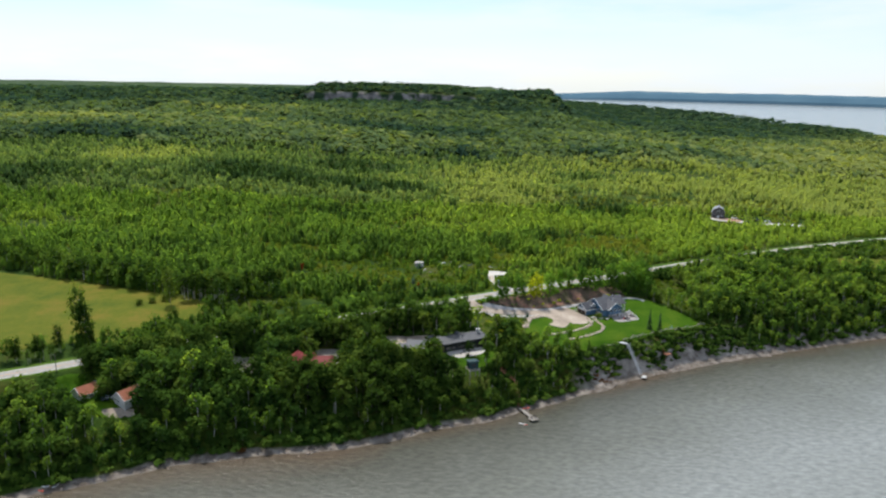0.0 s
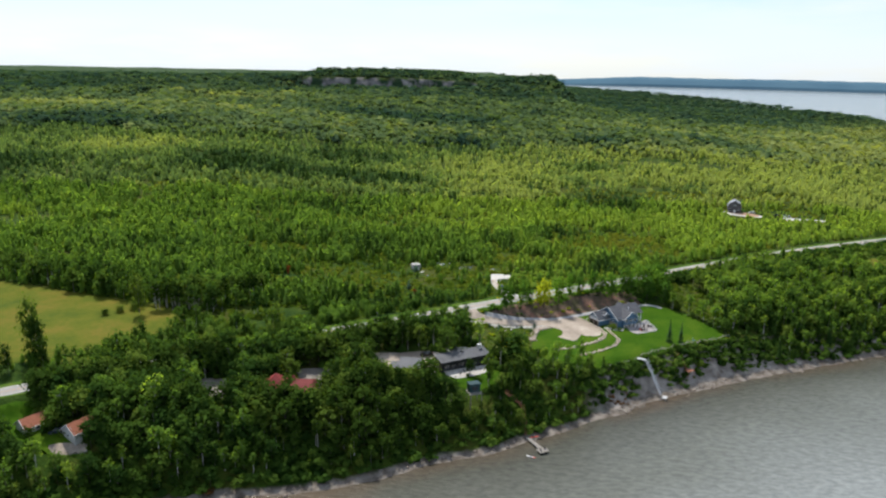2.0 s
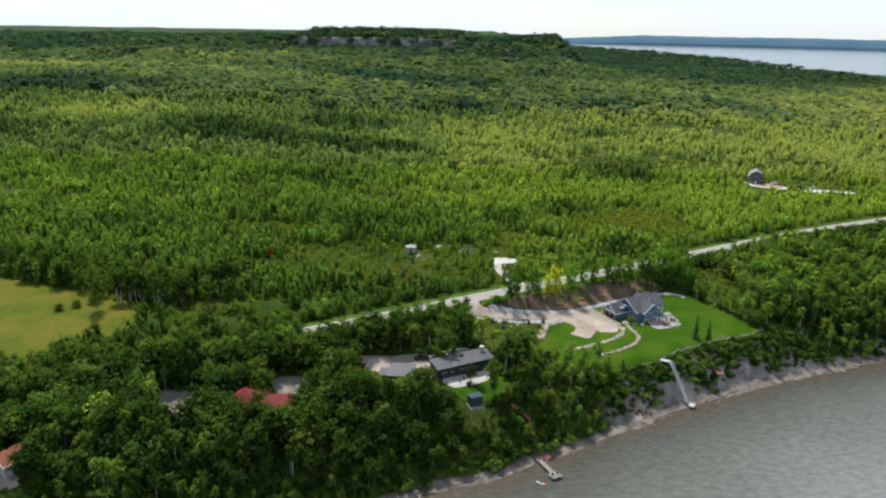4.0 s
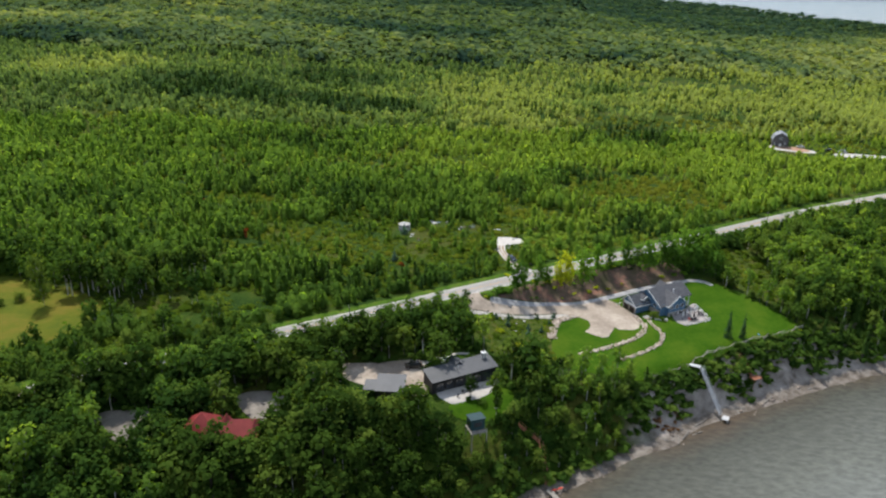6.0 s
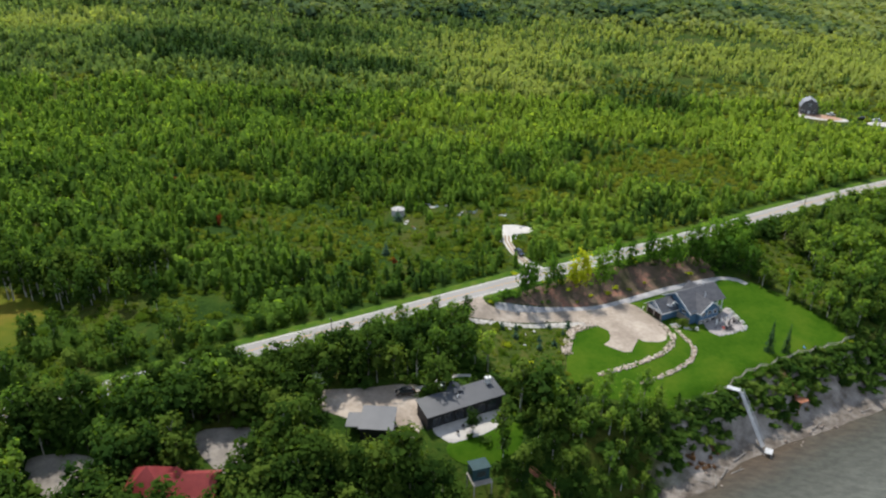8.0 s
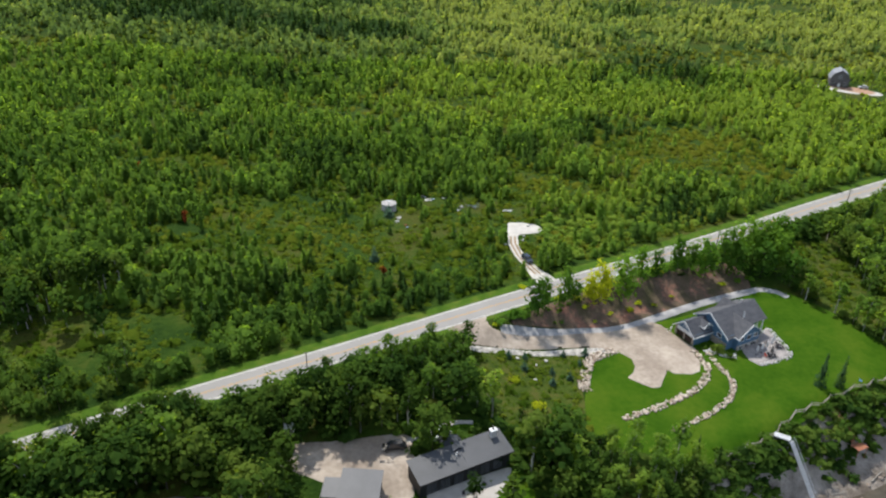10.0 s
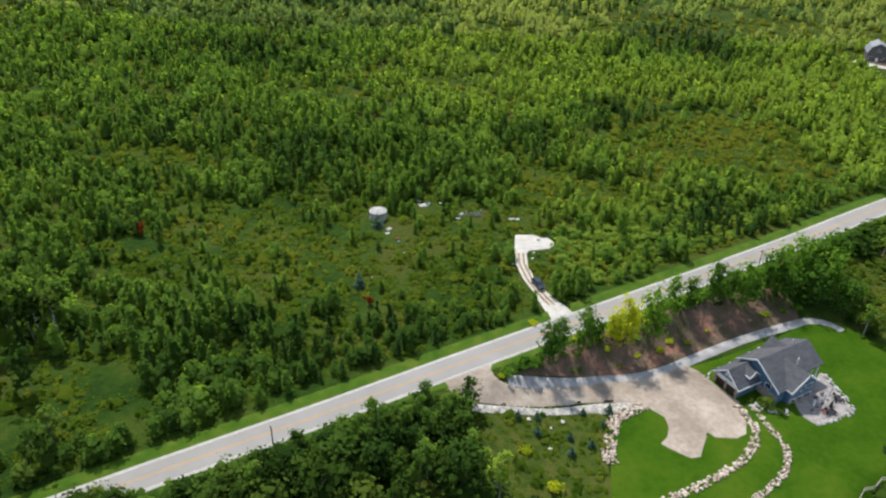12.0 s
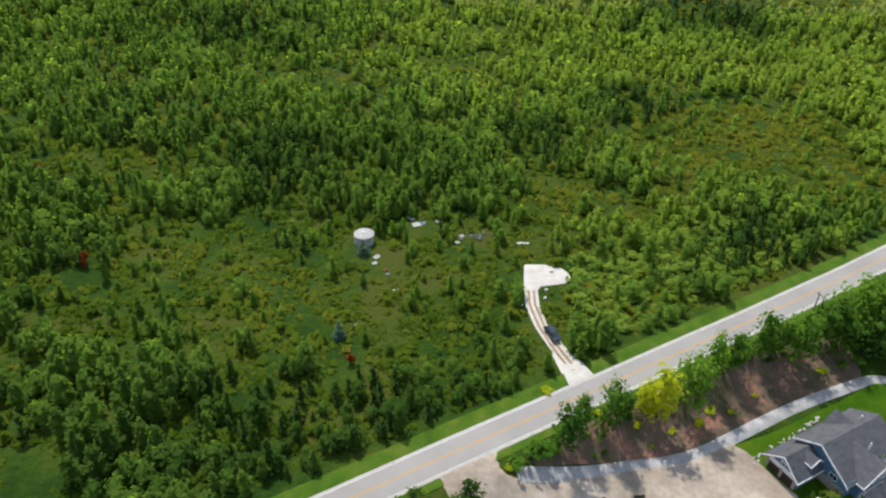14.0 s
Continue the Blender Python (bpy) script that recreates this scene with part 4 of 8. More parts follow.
# tint follows cloud shade: darker round x -40, paler towards the east
tint = np.clip(0.32 + 0.22 * wave(x, y, 35, 9) - 0.1 * np.exp(-((x + 40) / 60.0) ** 2) + 0.22 * step(x, 60, 130) + rng.normal(0, 0.33, len(x)), 0, 1)
tint = np.clip(tint + np.where((x > 10) & (x < 64), 0.22, 0.0), 0, 1)
tall = tall * np.where((x > -8) & (x < 16) & (o > -26), 0.72, 1.0)
pale = rng.uniform(0, 1, len(x)) < np.where((x > 10) & (x < 64), 0.65, np.where(x > 100, 0.62, 0.36))
verge_side = (x < 6) & (o > -32)
tall = np.where(verge_side, np.minimum(tall, np.where(x > -78, 0.82, 1.5) * (-o - 3.0) + np.where(x > -46, 1.6, np.where(x > -78, 3.4, 4.0)) + rng.normal(0, 0.7, len(x))).clip(1.8, 15), tall)
big = ~pale
rank = np.argsort(np.hypot(x + 10, y - 262))
single = np.zeros(len(x), bool)
single[rank[:230]] = True
s = big & ~single & (x > -135) & (x < 150)
wood("woodland", BIG, x[s], y[s], tall[s], tall[s] * 1.02, tint[s], [LEAF, BARK], "dense dark green broadleaf wood on the bluff", "woodland")
s = big & ~single & ((x <= -135) | (x >= 150))
wood("woodland", BIG_LOW, x[s], y[s], tall[s], tall[s] * 1.02, tint[s], [LEAF, BARK], "broadleaf wood farther along the bluff", "woodland")
s = pale & ~single
wood("poplar_wood", TALL, x[s], y[s], tall[s] * 1.12, tall[s] * 1.05, tint[s] * 0.7 + 0.25, [LEAF_ASPEN, PALE_BARK], "slender pale-stemmed poplars standing in the wood", "woodland")

TREE_MESH = {}


def tree(kind, q, px, py, h, girth, turn, leaf_mat, bark_mat, label, category="tree", group="trees on the bluff"):
    """One tree: an empty at its foot with trunk and crown."""
    key = (id(kind), q, leaf_mat.name)
    if key not in TREE_MESH:
        v, f, m, nn = kind[q]
        def only(i):
            used, back = np.unique(f[m == i], return_inverse=True)
            return v[used], back.reshape(-1, 3), nn[used]
        TREE_MESH[key] = [triangles(nm, only(i)[0], only(i)[1], np.zeros((m == i).sum()), [mt], None, only(i)[2]) for nm, i, mt in (("crown", 0, leaf_mat), ("trunk", 1, bark_mat))]
    root = empty("tree", pose(px, py, ground(px, py) - 0.1, 0, 0, turn), label, category, group)
    root.scale = (girth, girth, h)
    for me in TREE_MESH[key]:
        ob = new(me.name.split(".")[0], me)
        ob.parent = root
    return root


for i in np.nonzero(single)[0]:
    if pale[i]:
        tree(TALL, int(rng.integers(0, len(TALL))), x[i], y[i], tall[i] * 1.12, tall[i] * 1.05, rng.uniform(0, 360), LEAF_ONE, PALE_BARK, "slender pale-barked poplar in the wood on the bluff")
    else:
        tree(BIG, int(rng.integers(0, len(BIG))), x[i], y[i], tall[i], tall[i] * 1.02, rng.uniform(0, 360), LEAF_ONE, BARK, "full-crowned green broadleaf tree in the wood")

# dark cedars in the eastern wood and below the lawn
x, y = scatter(20, 290, 262, 500, 6.5)
o, d = off_road(x, y), inland(x, y)
keep = free(x, y, 1.5) & (o < -16) & (d > 6) & (rng.uniform(0, 1, len(x)) < np.where(x > 105, 0.4, 0.5)) & ((x > 118) | (x < 62)) & ~((x < 62) & (d > 28)) & ~((x > 195) & (o > -38))
x, y = x[keep], y[keep]
tall = np.where(x > 105, rng.uniform(7.5, 12.5, len(x)), rng.uniform(5, 8.5, len(x)))
wood("cedar_wood", FIR_NEAR, x, y, tall, tall * rng.uniform(0.8, 1.1, len(x)), np.clip(0.3 + rng.normal(0, 0.25, len(x)), 0, 1), [NEEDLES_FAR, BARK], "dark pointed cedars standing among the broadleaf trees", "woodland")

# thicket at the foot of the bluff and under the trees
x, y = scatter(-260, 300, 150, 470, 2.7)
o, d = off_road(x, y), inland(x, y)
keep = free(x, y, 0.5) & (o < -9) & in_view(x, y, 20) & ~((x > 12) & (x < 120) & (o > -26)) & ~((x > 30) & (x < 60) & (d > 26))
keep &= (d > 3.2 + 1.2 * wave(x, y, 9, 4)) & ~((x > 62) & (x < 150) & (d < 17) & (wave(x, y, 8, 6) < np.interp(d, [5.5, 8, 11], [0.75, -0.1, -1.2]))) & (rng.uniform(0, 1, len(x)) < np.where(d < 14, 0.97, 0.5))
x, y = x[keep], y[keep]
tall = rng.uniform(1.8, 4.6, len(x)) * np.where((x > 58) & (x < 150), 0.8, 1.0)
wood("undergrowth", BUSH, x, y, tall, tall * rng.uniform(0.9, 1.25, len(x)), np.clip(0.4 + rng.normal(0, 0.25, len(x)), 0, 1), [LEAF, BARK], "low green undergrowth on the bluff", "undergrowth")

# shrubs clinging to the upper bluff below the lawn
x, y = scatter(56, 160, 270, 360, 2.0)
d = inland(x, y)
bare = np.exp(-((x - 84) / 5.0) ** 2) + np.exp(-((x - 112) / 7.0) ** 2) + np.exp(-((x - 66) / 4.0) ** 2)
keep = (d > 5.5) & (d < 18.5) & ~inside(LAWN_POLY, x, y) & (wave(x, y, 6, 44) > np.interp(d, [4.5, 8, 11], [0.0, -0.9, -2.0]) + 1.6 * bare * (d < 13))
x, y = x[keep], y[keep]
tall = rng.uniform(1.6, 4.2, len(x)) * np.interp(inland(x, y), [5, 11, 14, 17], [0.6, 1.0, 0.9, 0.4])
wood("bluff_shrubs", BUSH, x, y, tall, tall * rng.uniform(0.95, 1.4, len(x)), np.clip(0.5 + rng.normal(0, 0.25, len(x)), 0, 1), [LEAF, BARK], "leafy shrubs clinging to the clay bluff", "shrubs")

# young aspen and scrub beyond the road: darker (below 0) and paler (above 0) tree stands, with cloud shade and sun
# patches put into the tint, as x, y, half-lengths and weight
NEAR_STAND_SHADE = [(-45, 450, 17, 14, -0.4), (71, 493, 21, 19, -0.4), (127, 609, 22, 24, -0.35), (33, 470, 14, 13, -0.35), (82, 409, 12, 10, -0.6), (-89, 557, 42, 20, -0.35),
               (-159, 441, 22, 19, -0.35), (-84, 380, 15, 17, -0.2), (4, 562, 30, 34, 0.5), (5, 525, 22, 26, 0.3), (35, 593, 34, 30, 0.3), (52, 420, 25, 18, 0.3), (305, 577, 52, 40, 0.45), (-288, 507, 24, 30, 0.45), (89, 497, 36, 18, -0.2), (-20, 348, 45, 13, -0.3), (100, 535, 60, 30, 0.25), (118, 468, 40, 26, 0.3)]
MID_STAND_SHADE = [(-103, 672, 100, 18, -0.4), (-190, 690, 50, 42, -0.5), (-374, 649, 36, 45, -0.45), (-92, 768, 62, 42, -0.35), (31, 754, 64, 48, 0.4), (51, 645, 60, 36, 0.3), (123, 604, 38, 40, -0.4),
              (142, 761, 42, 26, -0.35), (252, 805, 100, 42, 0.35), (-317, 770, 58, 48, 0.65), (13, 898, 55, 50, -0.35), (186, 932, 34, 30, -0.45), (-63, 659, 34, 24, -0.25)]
FAR_STAND_SHADE = [(-559, 1136, 155, 50, 0.35), (-384, 1340, 124, 66, 0.3), (-456, 923, 120, 60, -0.4), (-43, 1140, 150, 80, -0.4), (-310, 1112, 25, 30, 0.6), (343, 1029, 80, 70, -0.4),
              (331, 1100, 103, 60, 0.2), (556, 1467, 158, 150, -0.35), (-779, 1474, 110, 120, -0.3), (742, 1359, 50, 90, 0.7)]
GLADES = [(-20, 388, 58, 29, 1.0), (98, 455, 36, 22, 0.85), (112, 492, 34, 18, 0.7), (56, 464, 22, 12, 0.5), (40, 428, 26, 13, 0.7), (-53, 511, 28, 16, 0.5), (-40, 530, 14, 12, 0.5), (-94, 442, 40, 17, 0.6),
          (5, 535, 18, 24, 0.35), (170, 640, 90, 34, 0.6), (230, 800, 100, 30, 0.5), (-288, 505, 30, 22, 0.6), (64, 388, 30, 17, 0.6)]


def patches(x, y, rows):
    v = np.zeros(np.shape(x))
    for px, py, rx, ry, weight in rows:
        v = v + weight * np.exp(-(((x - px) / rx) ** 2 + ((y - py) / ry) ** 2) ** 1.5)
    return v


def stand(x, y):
    """Darker or paler trees: real stands, and cloud shade or sun patches put into the tint."""
    return patches(x, y, NEAR_STAND_SHADE) + patches(x, y, MID_STAND_SHADE) + patches(x, y, FAR_STAND_SHADE)


def open_ground(x, y):
    """How open the old field beyond the road is: 1 is meadow, 0 is thicket."""
    return np.clip(patches(x, y, GLADES), 0, 1.1) + 0.26 * wave(x, y, 26, 11) + 0.14 * wave(x, y, 10, 12)


for grade, y0, y1, gap in ((0, 270, 480, 2.9), (1, 270, 600, 3.3), (2, 600, 780, 4.1), (2, 780, 990, 5.2)):
    x, y = scatter(-520 - 160 * (y0 > 700), 620 + 200 * (y0 > 700), y0, y1, gap)
    o = off_road(x, y)
    close = (np.abs(x - 5) < 125) & (y < 480)
    keep = free(x, y, 0.0) & (o > 8.2) & in_view(x, y, 25) & ~inside(MEADOW_POLY, x, y) & (close if grade == 0 else ~close if grade == 1 else o > 0)
    x, y, o = x[keep], y[keep], o[keep]
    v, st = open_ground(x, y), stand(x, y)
    clump = wave(x, y * 1.25, 15, 71) + 0.6 * wave(x, y, 6.5, 72)
    lane = np.exp(-((o - 14) / 7.0) ** 2) * (1 - step(x, 14, 24)) + 0.8 * np.exp(-(((x - 84) / 16) ** 2 + ((o - 17) / 8) ** 2))
    keep = rng.uniform(0, 1, len(x)) < np.clip(0.70 + 0.42 * np.clip(clump, -0.9, 0.6) - 0.95 * np.clip(v - 0.05, 0, 1) + 0.9 * lane - 0.2 * np.clip(st, 0, 1), np.where(x < 15, 0.17, 0.11), 0.98) * (1 - step(y, 860, 990))
    x, y, v, st, lane, clump = x[keep], y[keep], v[keep], st[keep], lane[keep], clump[keep]
    tall = np.clip(6.4 + 1.2 * wave(x, y, 38, 14) + 1.5 * clump - 3.4 * np.clip(v, 0, 1) - 1.6 * lane + rng.normal(0, 1.1, len(x)) - 1.2 * st, 1.8, 10.5)
    tall = np.where((x > 198) & (x < 275) & (y > 545) & (y < 596), np.minimum(tall, 2.6), tall)
    # tint takes in the cloud shade from st and the sunnier east
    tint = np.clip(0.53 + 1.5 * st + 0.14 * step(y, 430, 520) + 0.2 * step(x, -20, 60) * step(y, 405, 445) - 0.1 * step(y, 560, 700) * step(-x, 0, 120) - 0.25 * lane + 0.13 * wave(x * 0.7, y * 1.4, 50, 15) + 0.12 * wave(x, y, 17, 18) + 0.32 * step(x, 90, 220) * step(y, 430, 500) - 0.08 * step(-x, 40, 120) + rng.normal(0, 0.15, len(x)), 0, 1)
    # more dark cedars where st darkens for cloud shade
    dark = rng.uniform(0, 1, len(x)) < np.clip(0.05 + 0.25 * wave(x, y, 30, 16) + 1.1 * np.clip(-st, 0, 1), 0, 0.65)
    broad = ~dark & (rng.uniform(0, 1, len(x)) < 0.26 + 0.3 * wave(x, y, 24, 19) + 0.5 * lane)
    slim = ~dark & ~broad
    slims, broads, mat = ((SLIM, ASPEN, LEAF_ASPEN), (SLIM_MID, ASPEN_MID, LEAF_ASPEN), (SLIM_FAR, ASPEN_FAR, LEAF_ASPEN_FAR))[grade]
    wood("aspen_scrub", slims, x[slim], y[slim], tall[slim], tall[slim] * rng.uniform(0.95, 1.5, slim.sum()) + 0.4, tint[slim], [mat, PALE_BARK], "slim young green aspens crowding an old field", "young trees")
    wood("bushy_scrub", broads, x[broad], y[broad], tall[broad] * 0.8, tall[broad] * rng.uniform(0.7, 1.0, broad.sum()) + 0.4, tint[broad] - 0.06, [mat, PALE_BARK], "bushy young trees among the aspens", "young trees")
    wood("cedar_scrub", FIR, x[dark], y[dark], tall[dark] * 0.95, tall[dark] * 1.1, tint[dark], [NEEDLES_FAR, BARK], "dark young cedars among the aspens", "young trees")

# thicket beside the gravel track, leaf tint raised for the sun patch on it, and bushes hiding the road to the east
x, y = scatter(22, 110, 355, 450, 2.3)
o = off_road(x, y)
keep = free(x, y, 0.3) & (o > 10.5) & (o < 40 + 8 * wave(x, y, 14, 51)) & (x > 33) & (x < 95) & (wave(x, y, 7, 52) > -0.75)
x, y = x[keep], y[keep]
tall = rng.uniform(1.4, 3.4, len(x)) + 0.8 * wave(x, y, 12, 53)
wood("track_thicket", BUSH, x, y, tall * 0.85, 0.8 + tall, np.clip(0.92 + rng.normal(0, 0.2, len(x)), 0, 1), [LEAF_ASPEN, BARK], "bright green bushes beside the gravel track", "bushes")
x, y = scatter(104, 300, 380, 520, 2.6)
o = off_road(x, y)
keep = free(x, y, -1.0) & (o < -7.3) & (o > -13) & (wave(x, y, 9, 55) > np.where(x > 116, -2.0, -0.5))
x, y = x[keep], y[keep]
tall = np.where(x > 116, 4.3, 2.8 + 4.2 * np.clip(wave(x, y, 14, 56) + 0.2, 0, 1)) + rng.uniform(0, 1.3, len(x))
wx2, wy2 = scatter(-130, 4, 250, 345, 2.2)
w2 = off_road(wx2, wy2)
k2 = free(wx2, wy2, 0.0) & (w2 < -5.6) & (w2 > -11)
x, y = np.concatenate([x, wx2[k2]]), np.concatenate([y, wy2[k2]])
tall = np.concatenate([tall, np.clip(0.75 * (-w2[k2] - 4.0) + rng.uniform(0.6, 2.0, k2.sum()) + 1.6 * (wx2[k2] < -46), 0.8, 6)])
wood("roadside_bushes", BUSH, x, y, tall, tall * 1.05, np.clip(0.4 + rng.normal(0, 0.2, len(x)), 0, 1), [LEAF, BARK], "leafy bushes along the lake side of the road", "bushes")

x, y = scatter(-200, 200, 290, 500, 1.65)
o, d = off_road(x, y), inland(x, y)
v = open_ground(x, y)
below = (x > 13) & (x < 42) & (d > 31) & (o < -20)
keep = free(x, y, 0.0) & ((o > 7.4) | below) & in_view(x, y, 5) & (~inside(MEADOW_POLY, x, y) | (wave(x, y, 6, 62) > -0.3)) & (rng.uniform(0, 1, len(x)) < np.where(below, 0.55, np.clip(0.34 + 0.3 * ((y < 430) & (x < 25)) + 1.2 * v, 0.3, 0.92))) & ((y < 470) | (v > 0.2)) & (wave(x, y, 4.5, 61) > -0.45)
x, y, v, o = x[keep], y[keep], v[keep], o[keep]
tall = rng.gamma(2.6, 0.44, len(x)).clip(0.35, 3.0) * np.where(o < 0, 0.6, 1.0)
# scrub tint rises eastwards, standing for the sunny patches there
tint = np.clip(0.42 + 0.20 * np.clip(v, 0, 1) + 0.25 * wave(x, y, 18, 17) + 0.34 * step(x, -10, 80) + rng.normal(0, 0.2, len(x)), 0, 1)
wood("scrub", TUFT, x, y, tall, 0.9 + tall * rng.uniform(0.7, 1.2, len(x)), tint, [LEAF_BUSH, BARK], "knee-high olive scrub and weeds in the old field", "scrub")

x, y = scatter(-260, 300, 430, 660, 3.6)
v = open_ground(x, y)
keep = free(x, y, 0.0) & (off_road(x, y) > 12) & in_view(x, y, 0) & (rng.uniform(0, 1, len(x)) < np.clip(0.45 - 0.5 * (wave(x, y * 1.25, 15, 71) + 0.6 * wave(x, y, 6.5, 72)) + 0.4 * v, 0.1, 0.9)) & ((y > 470) | (v < 0.2))
x, y = x[keep], y[keep]
tall = rng.gamma(3.0, 0.5, len(x)).clip(0.6, 3.2)
wood("wood_brush", TUFT, x, y, tall, 1.6 + tall * rng.uniform(0.9, 1.3, len(x)), np.clip(0.74 + 0.2 * wave(x, y, 20, 73) + 0.3 * step(x, 40, 140) + rng.normal(0, 0.18, len(x)), 0, 1), [LEAF_BUSH, BARK], "olive brush in the openings of the young wood", "scrub")
x, y = scatter(104, 130, 348, 396, 1.9)
keep = inside(GULLY_POLY, x, y) & (wave(x, y, 7, 74) > -0.5)
x, y = x[keep], y[keep]
tall = rng.gamma(3.0, 0.4, len(x)).clip(0.3, 2.6)
wood("gully_scrub", TUFT, x, y, tall, 0.9 + tall, np.clip(0.5 + rng.normal(0, 0.25, len(x)), 0, 1), [LEAF_BUSH, BARK], "green and olive bushes in the hollow beside the lawn", "scrub")
x, y = scatter(-128, -58, 270, 350, 3.6)
o = off_road(x, y)
keep = free(x, y, 0.0) & (o > 8.2) & (o < np.where(x < -78, 27, 20)) & (wave(x, y, 9, 75) > -0.4) & ~((x > -74) & (o > 13))
x, y = x[keep], y[keep]
tall = np.clip(4.6 + 1.6 * wave(x, y, 12, 76) + rng.normal(0, 1.0, len(x)), 1.8, 8.0)
wood("meadow_thicket", ASPEN, x, y, tall, tall * 1.05, np.clip(0.55 + rng.normal(0, 0.2, len(x)), 0, 1), [LEAF, BARK], "leafy thicket at the meadow's edge beside the road", "bushes")

x, y = scatter(8, 40, 304, 336, 1.35)
keep = inside(GARDEN_POLY, x, y) & (rng.uniform(0, 1, len(x)) < 0.85)
x, y = x[keep], y[keep]
tall = rng.gamma(3.0, 0.26, len(x)).clip(0.25, 2.2)
wood("garden_scrub", TUFT, x, y, tall, 0.6 + tall, np.clip(0.42 + rng.normal(0, 0.25, len(x)), 0, 1), [LEAF_BUSH, BARK], "low green and olive plants on the garden slope", "scrub")

# taller trees beside the hay field and along the road there
x, y = scatter(-330, -50, 250, 420, 4.5)
o = off_road(x, y)
belt = (np.abs((y - 356) + 0.42 * (x + 147)) < 9) & (x < -96)
front = (o > 8) & (o < 20) & (wave(x, y, 9, 31) > -0.1) & (x < -68)
inner = inside(MEADOW_POLY, x, y) & (wave(x, y, 8, 33) > np.where(x > -74, 0.6, 0.45))
hedge = (np.abs((x + 128) * 0.85 + (y - 315) * 0.5) < 5) & (wave(x, y, 6, 34) > 0.0) & (o > 10) & (y < 350)
keep = (belt | front | inner | hedge) & (o > 7.5) & ~(inside(HAY_POLY, x, y) & ~belt & ~front) & in_view(x, y, 25)
x, y, o = x[keep], y[keep], o[keep]
tall = np.clip(np.where(belt[keep], 11.0, 7.5) + rng.normal(0, 2.0, len(x)), 4, 15.5)
wood("field_edge_trees", BIG_LOW[:3] + TALL, x, y, tall, tall * 0.85, np.clip(0.52 + rng.normal(0, 0.22, len(x)), 0, 1), [LEAF, PALE_BARK], "tall green trees edging the hay field", "woodland")

# woods out to the escarpment
parts_xy = [scatter(-900, 1000, 850, 1150, 8.2), scatter(-1250, 1200, 1150, 1650, 12.5), scatter(-1500, 1300, 1650, 2100, 16.5), scatter(240, 1100, 2100, 3900, 26.0)]
x, y = np.concatenate([q[0] for q in parts_xy]), np.concatenate([q[1] for q in parts_xy])
keep = in_view(x, y, 60) & (inland(x, y) > 8) & ~inside(FAR_MEADOW, x, y) & (rng.uniform(0, 1, len(x)) < step(y, 830, 960)) & (land(x, y + 7) - land(x, y - 9) < 13)
x, y = x[keep], y[keep]
v = wave(x, y, 110, 21) + 0.5 * wave(x, y, 40, 22)
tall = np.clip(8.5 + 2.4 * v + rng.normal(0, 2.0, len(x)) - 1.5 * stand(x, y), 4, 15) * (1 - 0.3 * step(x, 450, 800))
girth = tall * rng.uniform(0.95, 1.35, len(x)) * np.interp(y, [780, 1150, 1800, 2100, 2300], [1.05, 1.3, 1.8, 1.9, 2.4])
# stand() puts cloud shade and sunlit bands into the leaf tint
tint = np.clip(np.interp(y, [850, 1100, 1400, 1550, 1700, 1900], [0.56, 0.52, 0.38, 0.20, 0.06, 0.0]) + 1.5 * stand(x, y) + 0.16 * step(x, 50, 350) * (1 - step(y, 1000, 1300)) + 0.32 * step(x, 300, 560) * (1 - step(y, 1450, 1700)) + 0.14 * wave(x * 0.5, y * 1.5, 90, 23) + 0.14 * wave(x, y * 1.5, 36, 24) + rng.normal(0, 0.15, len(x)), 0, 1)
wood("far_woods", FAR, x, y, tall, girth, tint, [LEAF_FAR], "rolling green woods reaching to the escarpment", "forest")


# ---- materials of the buildings and small things ----
SHINGLE = material("dark_grey_shingles", [(0.060, 0.063, 0.075), (0.085, 0.088, 0.10), (0.105, 0.108, 0.12)], 0.85, 0.6, bump=0.02, bump_scale=4.0, stretch=(1, 1, 3))
SIDING = material("blue_siding", [(0.070, 0.145, 0.235), (0.088, 0.172, 0.275)], 0.6, 0.8, stretch=(0.3, 0.3, 6.0))
TRIM = material("white_trim_paint", [(0.62, 0.64, 0.66), (0.78, 0.79, 0.80)], 0.5, 1.0)
STONE = material("tan_stone_veneer", [(0.18, 0.15, 0.12), (0.34, 0.29, 0.24), (0.46, 0.41, 0.35)], 0.85, 2.2, bump=0.04)
BROWN_DOOR = material("dark_brown_garage_door", [(0.035, 0.022, 0.018), (0.055, 0.036, 0.028)], 0.5, 1.0)
GLASS = material("dark_window_glass", [(0.015, 0.02, 0.025), (0.03, 0.036, 0.042)], 0.06, 0.5, spec=0.8)
PAVING = material("pale_stone_paving", [(0.19, 0.175, 0.175), (0.28, 0.26, 0.255), (0.38, 0.355, 0.345)], 0.85, 0.7, bump=0.02)
CONCRETE = material("pale_concrete", [(0.38, 0.36, 0.34), (0.50, 0.48, 0.455)], 0.85, 0.4)
BLACK_CLAD = material("black_wood_cladding", [(0.012, 0.013, 0.015), (0.024, 0.025, 0.028)], 0.6, 1.0, stretch=(5, 5, 0.3))
METAL_ROOF = material("charcoal_metal_roof", [(0.055, 0.060, 0.070), (0.075, 0.080, 0.092)], 0.45, 0.3, spec=0.5)
GREY_ROOF = material("grey_metal_roof", [(0.060, 0.067, 0.082), (0.080, 0.088, 0.105)], 0.5, 0.3)
RED_ROOF = material("red_metal_roof", [(0.20, 0.030, 0.030), (0.27, 0.045, 0.042)], 0.5, 0.5)
